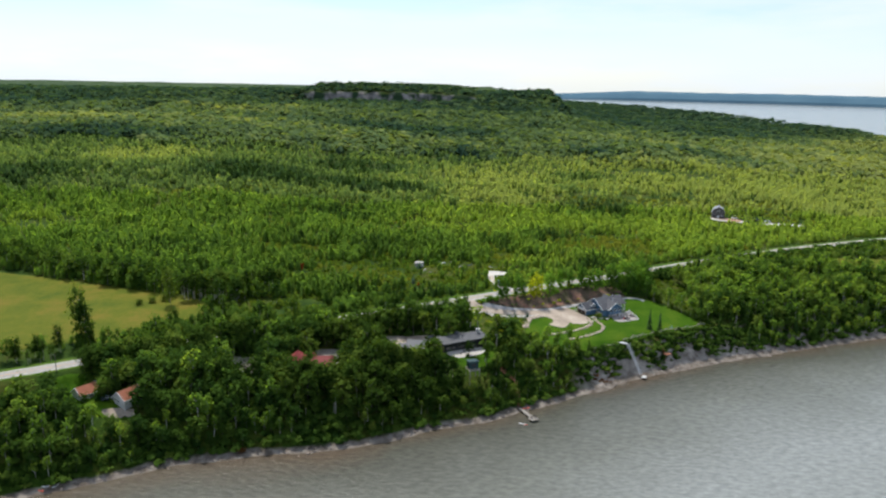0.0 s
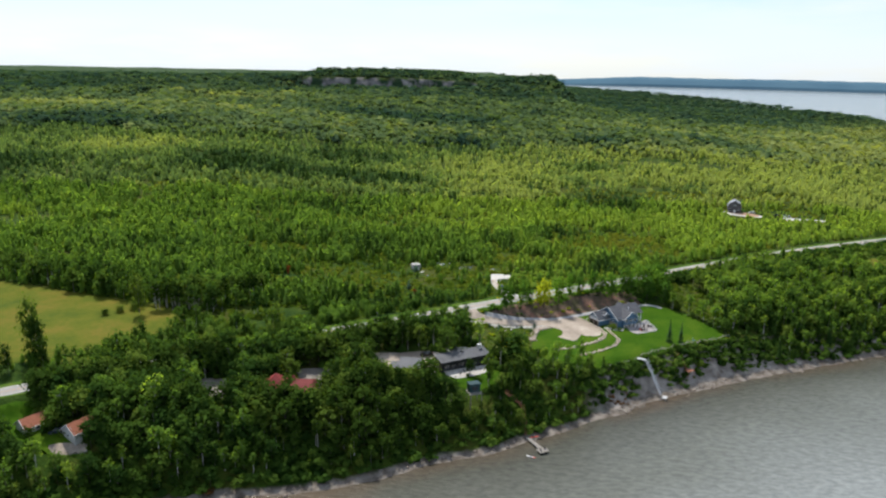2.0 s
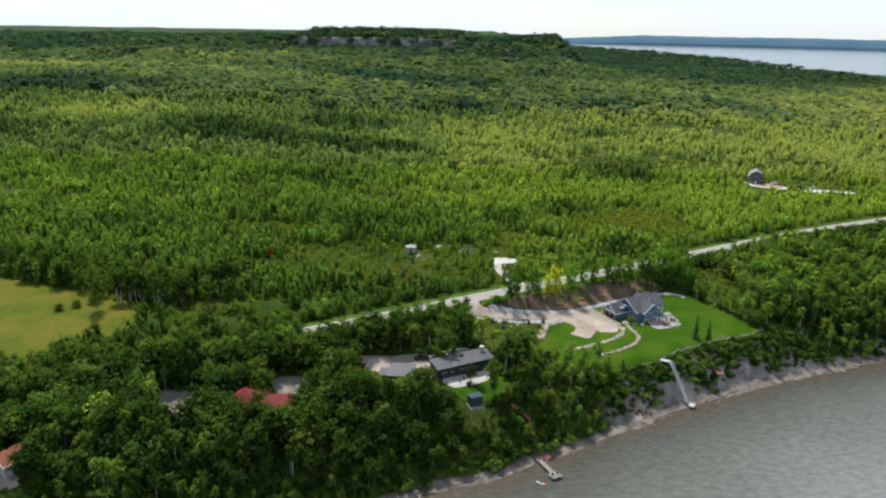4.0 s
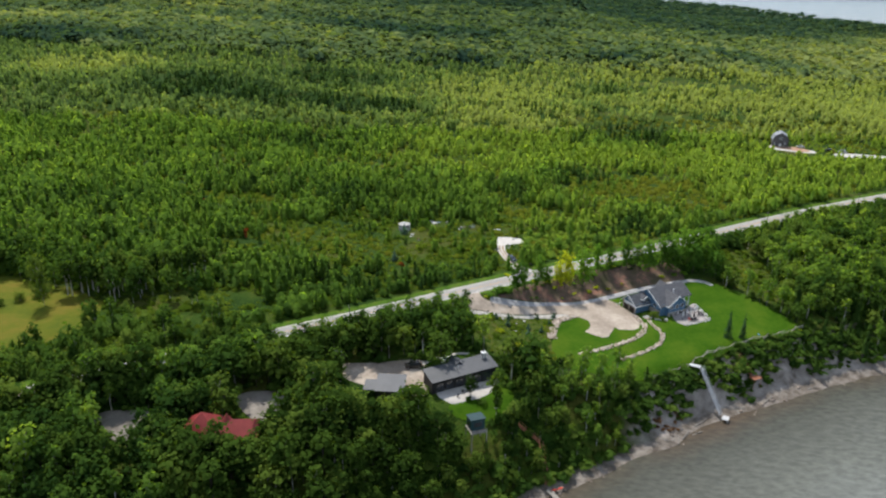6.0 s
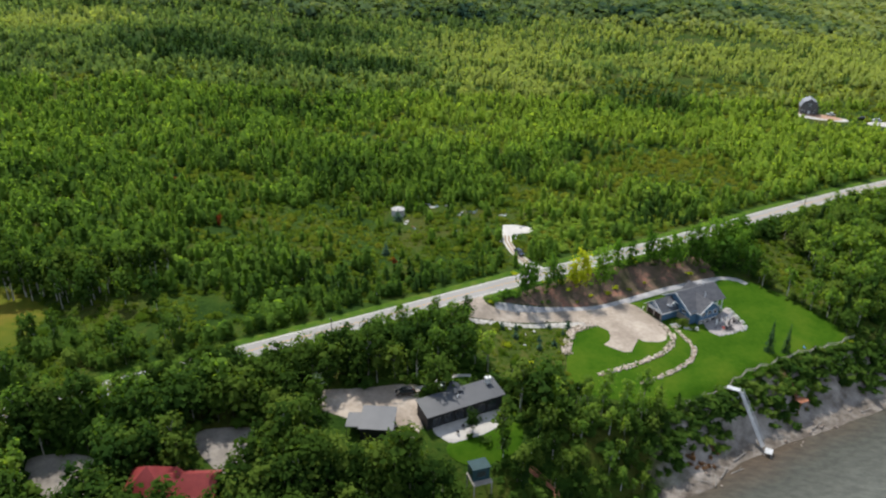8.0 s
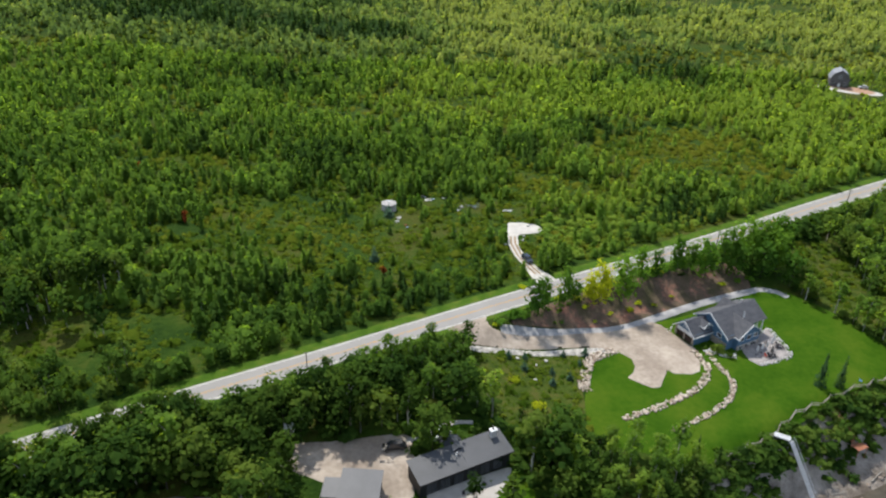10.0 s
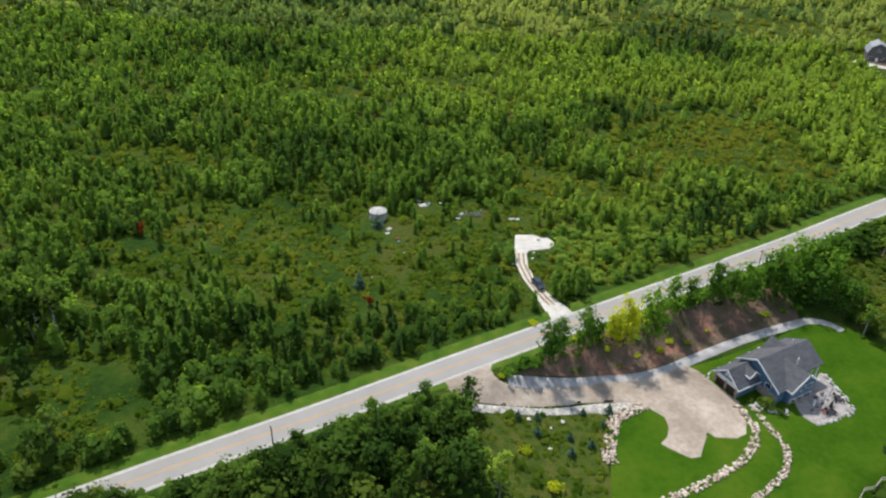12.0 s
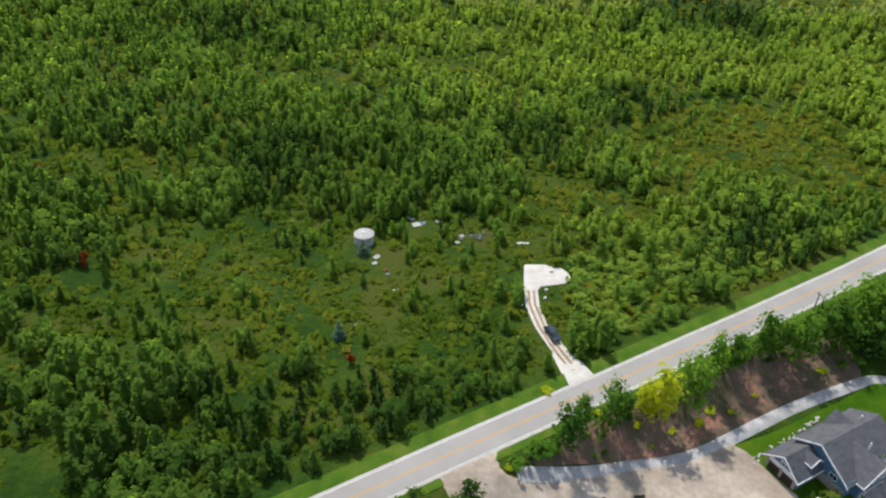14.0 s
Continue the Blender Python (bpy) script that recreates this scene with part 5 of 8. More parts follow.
TILE_ROOF = material("faded_red_shingles", [(0.27, 0.095, 0.055), (0.36, 0.14, 0.085)], 0.85, 0.9)
WHITE_WALL = material("white_clapboard", [(0.42, 0.42, 0.41), (0.56, 0.56, 0.55)], 0.7, 0.6)
BROWN_WALL = material("brown_log_wall", [(0.10, 0.055, 0.035), (0.17, 0.10, 0.065)], 0.8, 1.0)
BARN = material("weathered_grey_boards", [(0.085, 0.08, 0.085), (0.14, 0.13, 0.135)], 0.85, 0.8, stretch=(4, 4, 0.4))
BARN_ROOF = material("pale_grey_barn_roof", [(0.20, 0.21, 0.24), (0.28, 0.29, 0.32)], 0.6, 0.5)
TEAL = material("dark_teal_boards", [(0.010, 0.036, 0.042), (0.018, 0.055, 0.062)], 0.6, 1.0)
CEDARWOOD = material("red_cedar_boards", [(0.26, 0.10, 0.055), (0.38, 0.17, 0.10)], 0.8, 1.5)
GREYWOOD = material("weathered_grey_wood", [(0.19, 0.175, 0.155), (0.31, 0.29, 0.265)], 0.85, 1.5)
ALU = material("pale_aluminium", [(0.50, 0.51, 0.52), (0.62, 0.63, 0.64)], 0.45, 1.0, metal=0.3)
ROCK = material("pink_grey_fieldstone", [(0.28, 0.215, 0.165), (0.46, 0.38, 0.31), (0.62, 0.54, 0.46)], 0.9, 1.5, bump=0.03, own=0.5)
WHITE_ROCK = material("white_limestone_rubble", [(0.42, 0.41, 0.40), (0.60, 0.59, 0.57)], 0.9, 1.2, bump=0.03, own=0.3)
SHORE_ROCK = material("brown_shore_boulder", [(0.10, 0.075, 0.06), (0.22, 0.18, 0.15), (0.33, 0.29, 0.26)], 0.85, 1.2, bump=0.03)
RUBBER = material("black_rubber", [(0.012, 0.012, 0.012), (0.022, 0.022, 0.022)], 0.8, 3.0)
STEEL = material("grey_wheel_rim", [(0.25, 0.25, 0.26), (0.34, 0.34, 0.35)], 0.4, 2.0, metal=0.6)
CAR_BLACK = material("black_car_paint", [(0.010, 0.010, 0.012), (0.016, 0.016, 0.018)], 0.25, 0.5, spec=0.6)
CAR_BLUE = material("dark_blue_car_paint", [(0.016, 0.026, 0.048), (0.024, 0.036, 0.062)], 0.25, 0.5, spec=0.6)
CAR_WHITE = material("white_car_paint", [(0.62, 0.63, 0.64), (0.70, 0.71, 0.72)], 0.3, 0.5, spec=0.5)
PALE_PLASTIC = material("white_plastic", [(0.55, 0.56, 0.57), (0.70, 0.71, 0.72)], 0.5, 1.0)
BLUE_PLASTIC = material("blue_plastic", [(0.10, 0.24, 0.52), (0.14, 0.30, 0.6)], 0.4, 1.0)
RED_PLASTIC = material("red_plastic", [(0.48, 0.05, 0.03), (0.58, 0.08, 0.05)], 0.45, 1.0)
TEAL_PLASTIC = material("turquoise_plastic", [(0.02, 0.36, 0.32), (0.03, 0.44, 0.40)], 0.45, 1.0)
YELLOW_PLASTIC = material("yellow_plastic", [(0.55, 0.33, 0.03), (0.66, 0.42, 0.05)], 0.5, 1.0)
BLUE_SHEET = material("blue_grey_sheet", [(0.20, 0.29, 0.36), (0.30, 0.39, 0.46)], 0.6, 1.0)
TANKSKIN = material("galvanised_tank_steel", [(0.24, 0.235, 0.235), (0.36, 0.35, 0.345), (0.45, 0.44, 0.43)], 0.7, 0.8)
CANVAS = material("white_canvas", [(0.55, 0.54, 0.55), (0.68, 0.67, 0.68)], 0.8, 1.5)
DARK_CLOTH = material("dark_cloth", [(0.02, 0.02, 0.026), (0.05, 0.045, 0.05)], 0.8, 1.5)
POLEWOOD = material("tarred_pole_wood", [(0.07, 0.055, 0.045), (0.13, 0.11, 0.095)], 0.85, 2.0)
WEED_RED = foliage("leaves_sumac", (0.19, 0.045, 0.016), (0.25, 0.062, 0.022), (0.32, 0.10, 0.03), single=True)
LEAF_YELLOW = foliage("leaves_yellow_green", (0.30, 0.38, 0.022), (0.44, 0.50, 0.030), (0.52, 0.54, 0.04), single=True, glow=0.6)
NEEDLES_BLUE = foliage("blue_spruce_needles", (0.036, 0.074, 0.046), (0.056, 0.108, 0.066), (0.085, 0.145, 0.09), single=True, glow=0.12)

# ---- ground details ----
BANK_POLY = smooth([(20, 340.6), (27.6, 342.3), (36.3, 344.7), (45.1, 346.8), (51.8, 349.2), (60.5, 354.2), (74.3, 361.4), (85.4, 366.6), (92, 370.0), (90, 378), (79, 374.5), (66, 368.5), (52, 361), (40, 354.5), (29, 347.5)], n=3)
draped("red_bank", BANK_POLY, RED_EARTH, 0.16, "bare red-brown earth bank below the road", "earth bank", cell=1.5)
YARD_POLY = smooth([(4.5, 283), (15.3, 289), (17.5, 296), (21, 292), (20, 284), (12, 278.5), (6, 279)], n=3)
draped("cottage_lawn", YARD_POLY, LAWN, 0.12, "green strip of lawn below the cottage terrace", "lawn", cell=1.5)
BACK_POLY = smooth([(-3.5, 301), (1, 304), (6, 306.3), (10, 306.8), (12, 303.5), (4, 301)], n=3)
draped("cottage_back_lawn", BACK_POLY, LAWN, 0.12, "small green lawn behind the cottage", "lawn", cell=1.5)
tagged(part("cottage_path", strip(smooth([(-4.2, 300.2), (0.8, 303.9), (5.9, 306.5), (9.8, 307)], False, 6), 0.5, 0.5, 0.2), CONCRETE), "pale concrete path curving behind the cottage", "path", kind="structure")
draped("white_stone_strip", smooth([(6.7, 330.8), (16.4, 332.3), (23.2, 333.2), (28, 334.4), (34, 336), (40, 337), (46.5, 337.8), (46, 336.5), (40, 334.7), (34, 334.1), (28, 332.9), (23.2, 331.9), (16.4, 330.9), (12, 330.2), (7, 329.2)], n=3), RUBBLE, 0.17, "pale crushed stone strip along the drive", "path", cell=1.5)
draped("garden_slope", GARDEN_POLY, ROUGH_GRASS, 0.1, "rough green and olive grass on the planted slope", "ground", cell=1.5)
WEST_LAWN = smooth([(-124, 250), (-112, 246), (-112, 238), (-106, 232), (-116, 229), (-132, 236), (-138, 244)], n=3)
draped("west_lawn", WEST_LAWN, LAWN, 0.12, "bright green lawn round the red-roofed cottage", "lawn")
draped("west_patio", smooth([(-116.5, 231.5), (-108, 234.5), (-106.5, 232), (-113, 229.5)], n=3), GRAVEL, 0.2, "pale gravel patch in front of the cottage", "driveway", cell=1.5)
draped("sandy_yard", smooth([(209, 585), (214, 578), (224, 572), (231, 574), (226, 581), (216, 583)], n=3), material("sandy_soil", [(0.30, 0.17, 0.11), (0.42, 0.27, 0.19)], 0.95, 0.3), 0.22, "sandy orange yard in front of the far house", "yard", cell=3.0)


# ---- buildings ----
def window(root, m, w, h, n=2):
    """A white-framed window; m stands at its middle with y pointing out of the wall."""
    bm = bmesh.new()
    t = 0.09
    for a in ((-w / 2, w / 2, -0.02, 0.07, -h / 2, -h / 2 + t), (-w / 2, w / 2, -0.02, 0.07, h / 2 - t, h / 2), (-w / 2, -w / 2 + t, -0.02, 0.07, -h / 2 + t, h / 2 - t), (w / 2 - t, w / 2, -0.02, 0.07, -h / 2 + t, h / 2 - t)):
        box(bm, *a, m=m)
    for i in range(1, n):
        c = -w / 2 + w * i / n
        box(bm, c - 0.03, c + 0.03, -0.02, 0.06, -h / 2 + t, h / 2 - t, m=m)
    wi = part("window", bm, TRIM, root)
    for i in range(n):
        a, b = -w / 2 + t + (w - 2 * t) * i / n + 0.03, -w / 2 + t + (w - 2 * t) * (i + 1) / n - 0.03
        part("pane", boxed(a, b, -0.01, 0.025, -h / 2 + t, h / 2 - t, m=m), GLASS, wi, "dark glass pane")
    return wi


def facing(u, v, z, deg):
    """A place on a wall; deg turns its outward side from +y."""
    return pose(u, v, z, 0, 0, deg)


def gable_roof(root, name, a0, a1, c, half, ze, zr, over, along="u", mat=None, rake=True, trim=TRIM, ends=(True, True), gutters=(-1, 1)):
    """Two slopes and the trim along their edges. The ridge runs along u (or v) from a0 to a1 at c."""
    sw = (lambda p: p) if along == "u" else (lambda p: (p[1], p[0], p[2]))
    k = (zr - ze) / half
    hw = half + over
    zl = ze - over * k
    roof = None
    for s in (-1, 1):
        pts = [sw(q) for q in ((a0, c, zr), (a1, c, zr), (a1, c + s * hw, zl), (a0, c + s * hw, zl))]
        if (s > 0) == (along == "u"):
            pts = pts[::-1]
        bm = bmesh.new()
        slab(bm, pts, 0.18)
        bmesh.ops.recalc_face_normals(bm, faces=bm.faces[:])
        roof = part(name, bm, mat or SHINGLE, root)
        bm = bmesh.new()
        e = [sw(q) for q in ((a0, c + s * (hw + 0.02), zl + 0.03), (a1, c + s * (hw + 0.02), zl + 0.03))]
        slab(bm, [e[0], e[1], tuple(Vector(e[1]) + Vector(sw((0, s * 0.12, 0)))), tuple(Vector(e[0]) + Vector(sw((0, s * 0.12, 0))))], 0.22)
        bmesh.ops.recalc_face_normals(bm, faces=bm.faces[:])
        part("gutter", bm, trim if s in gutters else mat or SHINGLE, root)
        for end, a, w in ((ends[0], a0, -0.14), (ends[1], a1, 0.14)):
            if not (rake and end):
                continue
            bm = bmesh.new()
            q = [sw(p) for p in ((a, c, zr + 0.05), (a, c + s * (hw + 0.1), zl + 0.03), (a + w, c + s * (hw + 0.1), zl + 0.03), (a + w, c, zr + 0.05))]
            slab(bm, q, 0.3)
            bmesh.ops.recalc_face_normals(bm, faces=bm.faces[:])
            part("rake_board", bm, trim, root)
    return roof


def gable_wall(root, name, a, c, half, ze, zr, along, mat, t=0.2):
    """The triangle of wall under a gable."""
    bm = bmesh.new()
    tri = [(c - half, ze), (c + half, ze), (c, zr)]
    for s in (0, t):
        for q, z in tri:
            bm.verts.new((a + s, q, z) if along == "u" else (q, a + s, z))
    v = list(bm.verts)
    bm.faces.new(v[:3])
    bm.faces.new(v[3:][::-1])
    for i in range(3):
        bm.faces.new((v[i], v[3 + i], v[3 + (i + 1) % 3], v[(i + 1) % 3]))
    bmesh.ops.recalc_face_normals(bm, faces=bm.faces[:])
    return part(name, bm, mat, root)


def blue_house():
    r = empty("house", pose(67.0, 340.3, 13.9, 0, 0, 29), "blue-sided house with white trim and dark shingle roofs", "house")
    # garage wing
    part("garage_wall", boxed(0.02, 7.0, 0, 0.22, -1.2, 3.6), SIDING, r)
    part("garage_wall", boxed(0.02, 12.8, 6.28, 6.5, -1.2, 3.6), SIDING, r)
    bm = boxed(0.0, 0.3, 0.0, 0.6, -1.2, 3.6)
    box(bm, 0.0, 0.3, 3.0, 3.5, -1.2, 2.9)
    box(bm, 0.0, 0.3, 5.9, 6.5, -1.2, 3.6)
    part("garage_pier", bm, STONE, r, "tan stone piers between the doors")
    part("garage_lintel", boxed(0.02, 0.28, 0.6, 5.9, 2.55, 3.6), TRIM, r)
    for v in (0.6, 3.5):
        d = part("garage_door", boxed(0.14, 0.22, v, v + 2.4, 0.1, 2.55), BROWN_DOOR, r, "dark brown panelled garage door")
        for i in range(4):
            bm = bmesh.new()
            for j in range(4):
                box(bm, 0.09, 0.15, v + 0.10 + j * 0.57, v + 0.59 + j * 0.57, 0.2 + i * 0.59, 0.66 + i * 0.59)
            part("door_panel", bm, BROWN_DOOR, d)
    gable_wall(r, "garage_gable", 0.02, 3.25, 3.25, 3.55, 6.15, "u", SIDING)
    bm = bmesh.new()
    for w in (-0.45, 0.45):
        box(bm, -0.12, 0.0, 3.25 + w - 0.08, 3.25 + w + 0.08, 4.0, 5.1)
    box(bm, -0.12, 0.0, 2.65, 3.85, 4.45, 4.62)
    box(bm, -0.12, 0.0, 2.8, 3.7, 5.0, 5.16)
    part("gable_bracket", bm, TRIM, r, "white timber bracket in the gable")
    gable_roof(r, "garage_roof", -0.5, 13.0, 3.25, 3.25, 3.55, 6.15, 0.55, ends=(True, False), gutters=(-1,))
    # dormer over the garage
    part("dormer_wall", boxed(3.6, 6.0, 0.55, 3.0, 3.6, 5.0), SIDING, r)
    gable_wall(r, "dormer_gable", 0.55, 4.8, 1.2, 5.0, 5.9, "v", SIDING, 0.12)
    gable_roof(r, "dormer_roof", 0.15, 3.6, 4.8, 1.2, 5.0, 5.95, 0.35, along="v", ends=(True, False))
    window(r, facing(4.8, 0.53, 4.45, 180), 1.5, 0.9, 2)
    # main block
    part("main_wall", boxed(6.4, 6.65, -4.0, 5.6, -1.4, 4.7), SIDING, r)
    part("main_wall", boxed(6.4, 6.65, -5.0, -4.0, -1.4, 4.1), SIDING, r)
    part("main_wall", boxed(21.1, 21.35, -1.0, 5.6, -1.4, 5.3), SIDING, r)
    part("main_wall", boxed(12.8, 21.1, 5.35, 5.6, -1.4, 5.3), SIDING, r)
    part("main_wall", boxed(16.5, 21.1, -1.25, -1.0, -1.4, 4.3), SIDING, r)
    part("stone_wall", boxed(6.3, 6.42, -5.02, 0.0, -1.4, 2.2), STONE, r, "tan stone facing of the lower wall")
    gable_wall(r, "main_gable", 6.4, 1.3, 5.3, 4.69, 7.95, "u", SIDING)
    gable_wall(r, "main_gable", 21.15, 1.3, 4.3, 5.3, 7.95, "u", SIDING)
    gable_roof(r, "main_roof", 5.9, 21.9, 1.3, 4.6, 5.2, 8.05, 0.5, ends=(True, False), gutters=())
    # the slope runs on down over the western corner
    bm = slab(bmesh.new(), [(5.9, -5.6, 3.86), (9.6, -5.6, 3.86), (9.6, -2.8, 5.66), (5.9, -2.8, 5.66)], 0.18)
    bmesh.ops.recalc_face_normals(bm, faces=bm.faces[:])
    part("lower_roof", bm, SHINGLE, r)
    bm = slab(bmesh.new(), [(5.76, -5.7, 3.85), (5.9, -5.7, 3.85), (5.9, -3.3, 5.40), (5.76, -3.3, 5.40)], 0.3)
    bmesh.ops.recalc_face_normals(bm, faces=bm.faces[:])
    part("rake_board", bm, TRIM, r)
    # lake-side cross gable
    part("front_wall", boxed(8.9, 16.7, -6.3, -6.05, -1.6, 4.3), SIDING, r)
    part("front_wall", boxed(8.9, 9.15, -6.05, -4.9, -1.6, 4.3), SIDING, r)
    part("front_wall", boxed(16.45, 16.7, -6.05, -1.0, -1.6, 4.3), SIDING, r)
    part("main_front_wall", boxed(6.65, 8.9, -5.0, -4.78, -1.6, 4.3), SIDING, r)
    part("stone_wall", boxed(8.85, 16.75, -6.42, -6.3, -1.6, 1.4), STONE, r, "tan stone facing of the lower wall")
    gable_wall(r, "front_gable", -6.3, 12.8, 3.9, 4.3, 7.15, "v", SIDING)
    gable_roof(r, "front_roof", -6.9, 2.0, 12.8, 3.9, 4.3, 7.2, 0.55, along="v", ends=(True, False))
    for u in (10.3, 12.8, 15.2):
        window(r, facing(u, -6.32, 3.2, 180), 1.5, 1.4, 2)
    for u in (10.2, 12.4):
        window(r, facing(u, -6.44, 0.7, 180), 1.4, 1.2, 2)
    window(r, facing(14.8, -6.44, 0.2, 180), 2.2, 2.2, 2)
    # road-side peak
    gable_wall(r, "back_gable", 5.7, 16.2, 3.2, 4.6, 7.5, "v", SIDING)
    part("back_wall", boxed(13.0, 19.4, 5.6, 5.9, -1.0, 4.6), SIDING, r)
    gable_roof(r, "back_roof", 1.6, 6.3, 16.2, 3.2, 4.6, 7.6, 0.4, along="v", ends=(False, False), gutters=())
    # porch on the lake side
    part("porch_floor", boxed(16.7, 21.4, -3.6, -1.25, 0.6, 0.85), GREYWOOD, r)
    for u in (17.0, 19.1, 21.2):
        part("porch_post", boxed(u - 0.16, u + 0.16, -3.5, -3.18, -1.5, 4.9, 0.03), TRIM, r)
    part("porch_rail", boxed(16.7, 21.4, -3.55, -3.47, 1.55, 1.68), TRIM, r)
    part("patio_door", boxed(17.2, 20.4, -1.32, -1.24, 0.85, 3.0), GLASS, r, "wide dark glass patio doors")
    for u, v in ((18.6, 2.6), (14.2, -2.5)):
        bm = tube(bmesh.new(), (u, v, 6.4), (u, v, 8.1), 0.16, 0.14, 10)
        part("roof_vent", bm, PALE_PLASTIC, r, "small white roof vent")
    window(r, facing(6.38, -2.4, 3.3, 90), 1.6, 1.2, 2)
    return r


blue_house()
draped("patio", [(79.6, 340.4), (80.3, 335.5), (82.4, 333.4), (86.4, 335.2), (91.0, 337.8), (91.2, 341.5), (90.0, 345.0), (89.6, 349.5), (86, 345.5)], PAVING, 0.3, "pale stone patio beside the blue house", "patio", cell=1.0)


def parasol(x, y, turn):
    z = ground(x, y) + 0.3
    r = empty("closed_parasol", pose(x, y, z, 0, 0, turn), "closed white parasol standing on the patio", "parasol", "parasols on the patio")
    bm = bmesh.new()
    for a, b, q0, q1 in ((1.0, 1.5, 0.14, 0.30), (1.5, 2.5, 0.30, 0.20), (2.5, 2.95, 0.20, 0.03)):
        tube(bm, (0, 0, a), (0, 0, b), q0, q1, 8)
    part("canopy", bm, CANVAS, r, "folded white canvas canopy")
    part("pole", tube(bmesh.new(), (0, 0, 0.1), (0, 0, 1.05), 0.03), ALU, r)
    part("base", tube(bmesh.new(), (0, 0, 0), (0, 0, 0.1), 0.28, 0.22, 12), RUBBER, r)
    return r


for i, (x, y) in enumerate(((82.6, 337.6), (84.2, 338.6), (85.8, 339.6), (87.3, 340.7), (88.6, 342.4))):
    parasol(x, y, i * 40)


def patio_table(x, y, turn, w=1.7):
    z = ground(x, y) + 0.3
    r = empty("patio_table", pose(x, y, z, 0, 0, turn), "dark patio table on the stone paving", "table", "tables on the patio")
    part("tabletop", boxed(-w / 2, w / 2, -0.5, 0.5, 0.70, 0.75, 0.02), DARK_CLOTH, r)
    for a in (-1, 1):
        for b in (-1, 1):
            part("leg", boxed(a * (w / 2 - 0.1) - 0.04, a * (w / 2 - 0.1) + 0.04, b * 0.4 - 0.04, b * 0.4 + 0.04, 0, 0.70), DARK_CLOTH, r)
    return r


def patio_chair(x, y, turn, mat=None, label="dark patio chair on the stone paving"):
    z = ground(x, y) + 0.3
    mat = mat or DARK_CLOTH
    r = empty("patio_chair", pose(x, y, z, 0, 0, turn), label, "chair", "chairs on the patio")
    part("seat", boxed(-0.3, 0.3, -0.3, 0.3, 0.40, 0.48, 0.03), mat, r)
    part("backrest", boxed(-0.3, 0.3, 0.24, 0.32, 0.48, 0.98, 0.03), mat, r)
    for a in (-0.25, 0.25):
        for b in (-0.25, 0.25):
            part("leg", boxed(a - 0.03, a + 0.03, b - 0.03, b + 0.03, 0, 0.40), mat, r)
    return r


patio_table(86.2, 336.9, 20)
patio_table(89.6, 341.0, 60, 1.4)
for i, (x, y) in enumerate(((85.2, 336.0), (87.2, 336.5), (85.4, 337.6), (87.0, 337.9), (88.6, 340.2), (90.4, 340.2), (89.4, 342.2), (84.6, 341.0), (86.5, 342.2))):
    patio_chair(x, y, i * 77)
patio_chair(105.1, 328.9, 60, BLUE_PLASTIC, "bright blue garden chair beside the fence")
patio_chair(84.6, 336.8, 30, RED_PLASTIC, "red patio chair on the stone paving")
r = empty("cantilever_umbrella", pose(86.2, 337.4, ground(86.2, 337.4) + 0.3), "folded dark umbrella beside the patio table", "umbrella")
part("canopy", tube(bmesh.new(), (0, 0, 1.2), (0, 0, 3.0), 0.42, 0.06, 8), DARK_CLOTH, r)
part("pole", tube(bmesh.new(), (0, 0, 0.08), (0, 0, 1.25), 0.04), DARK_CLOTH, r)
part("base", boxed(-0.4, 0.4, -0.4, 0.4, 0, 0.08, 0.02), RUBBER, r)


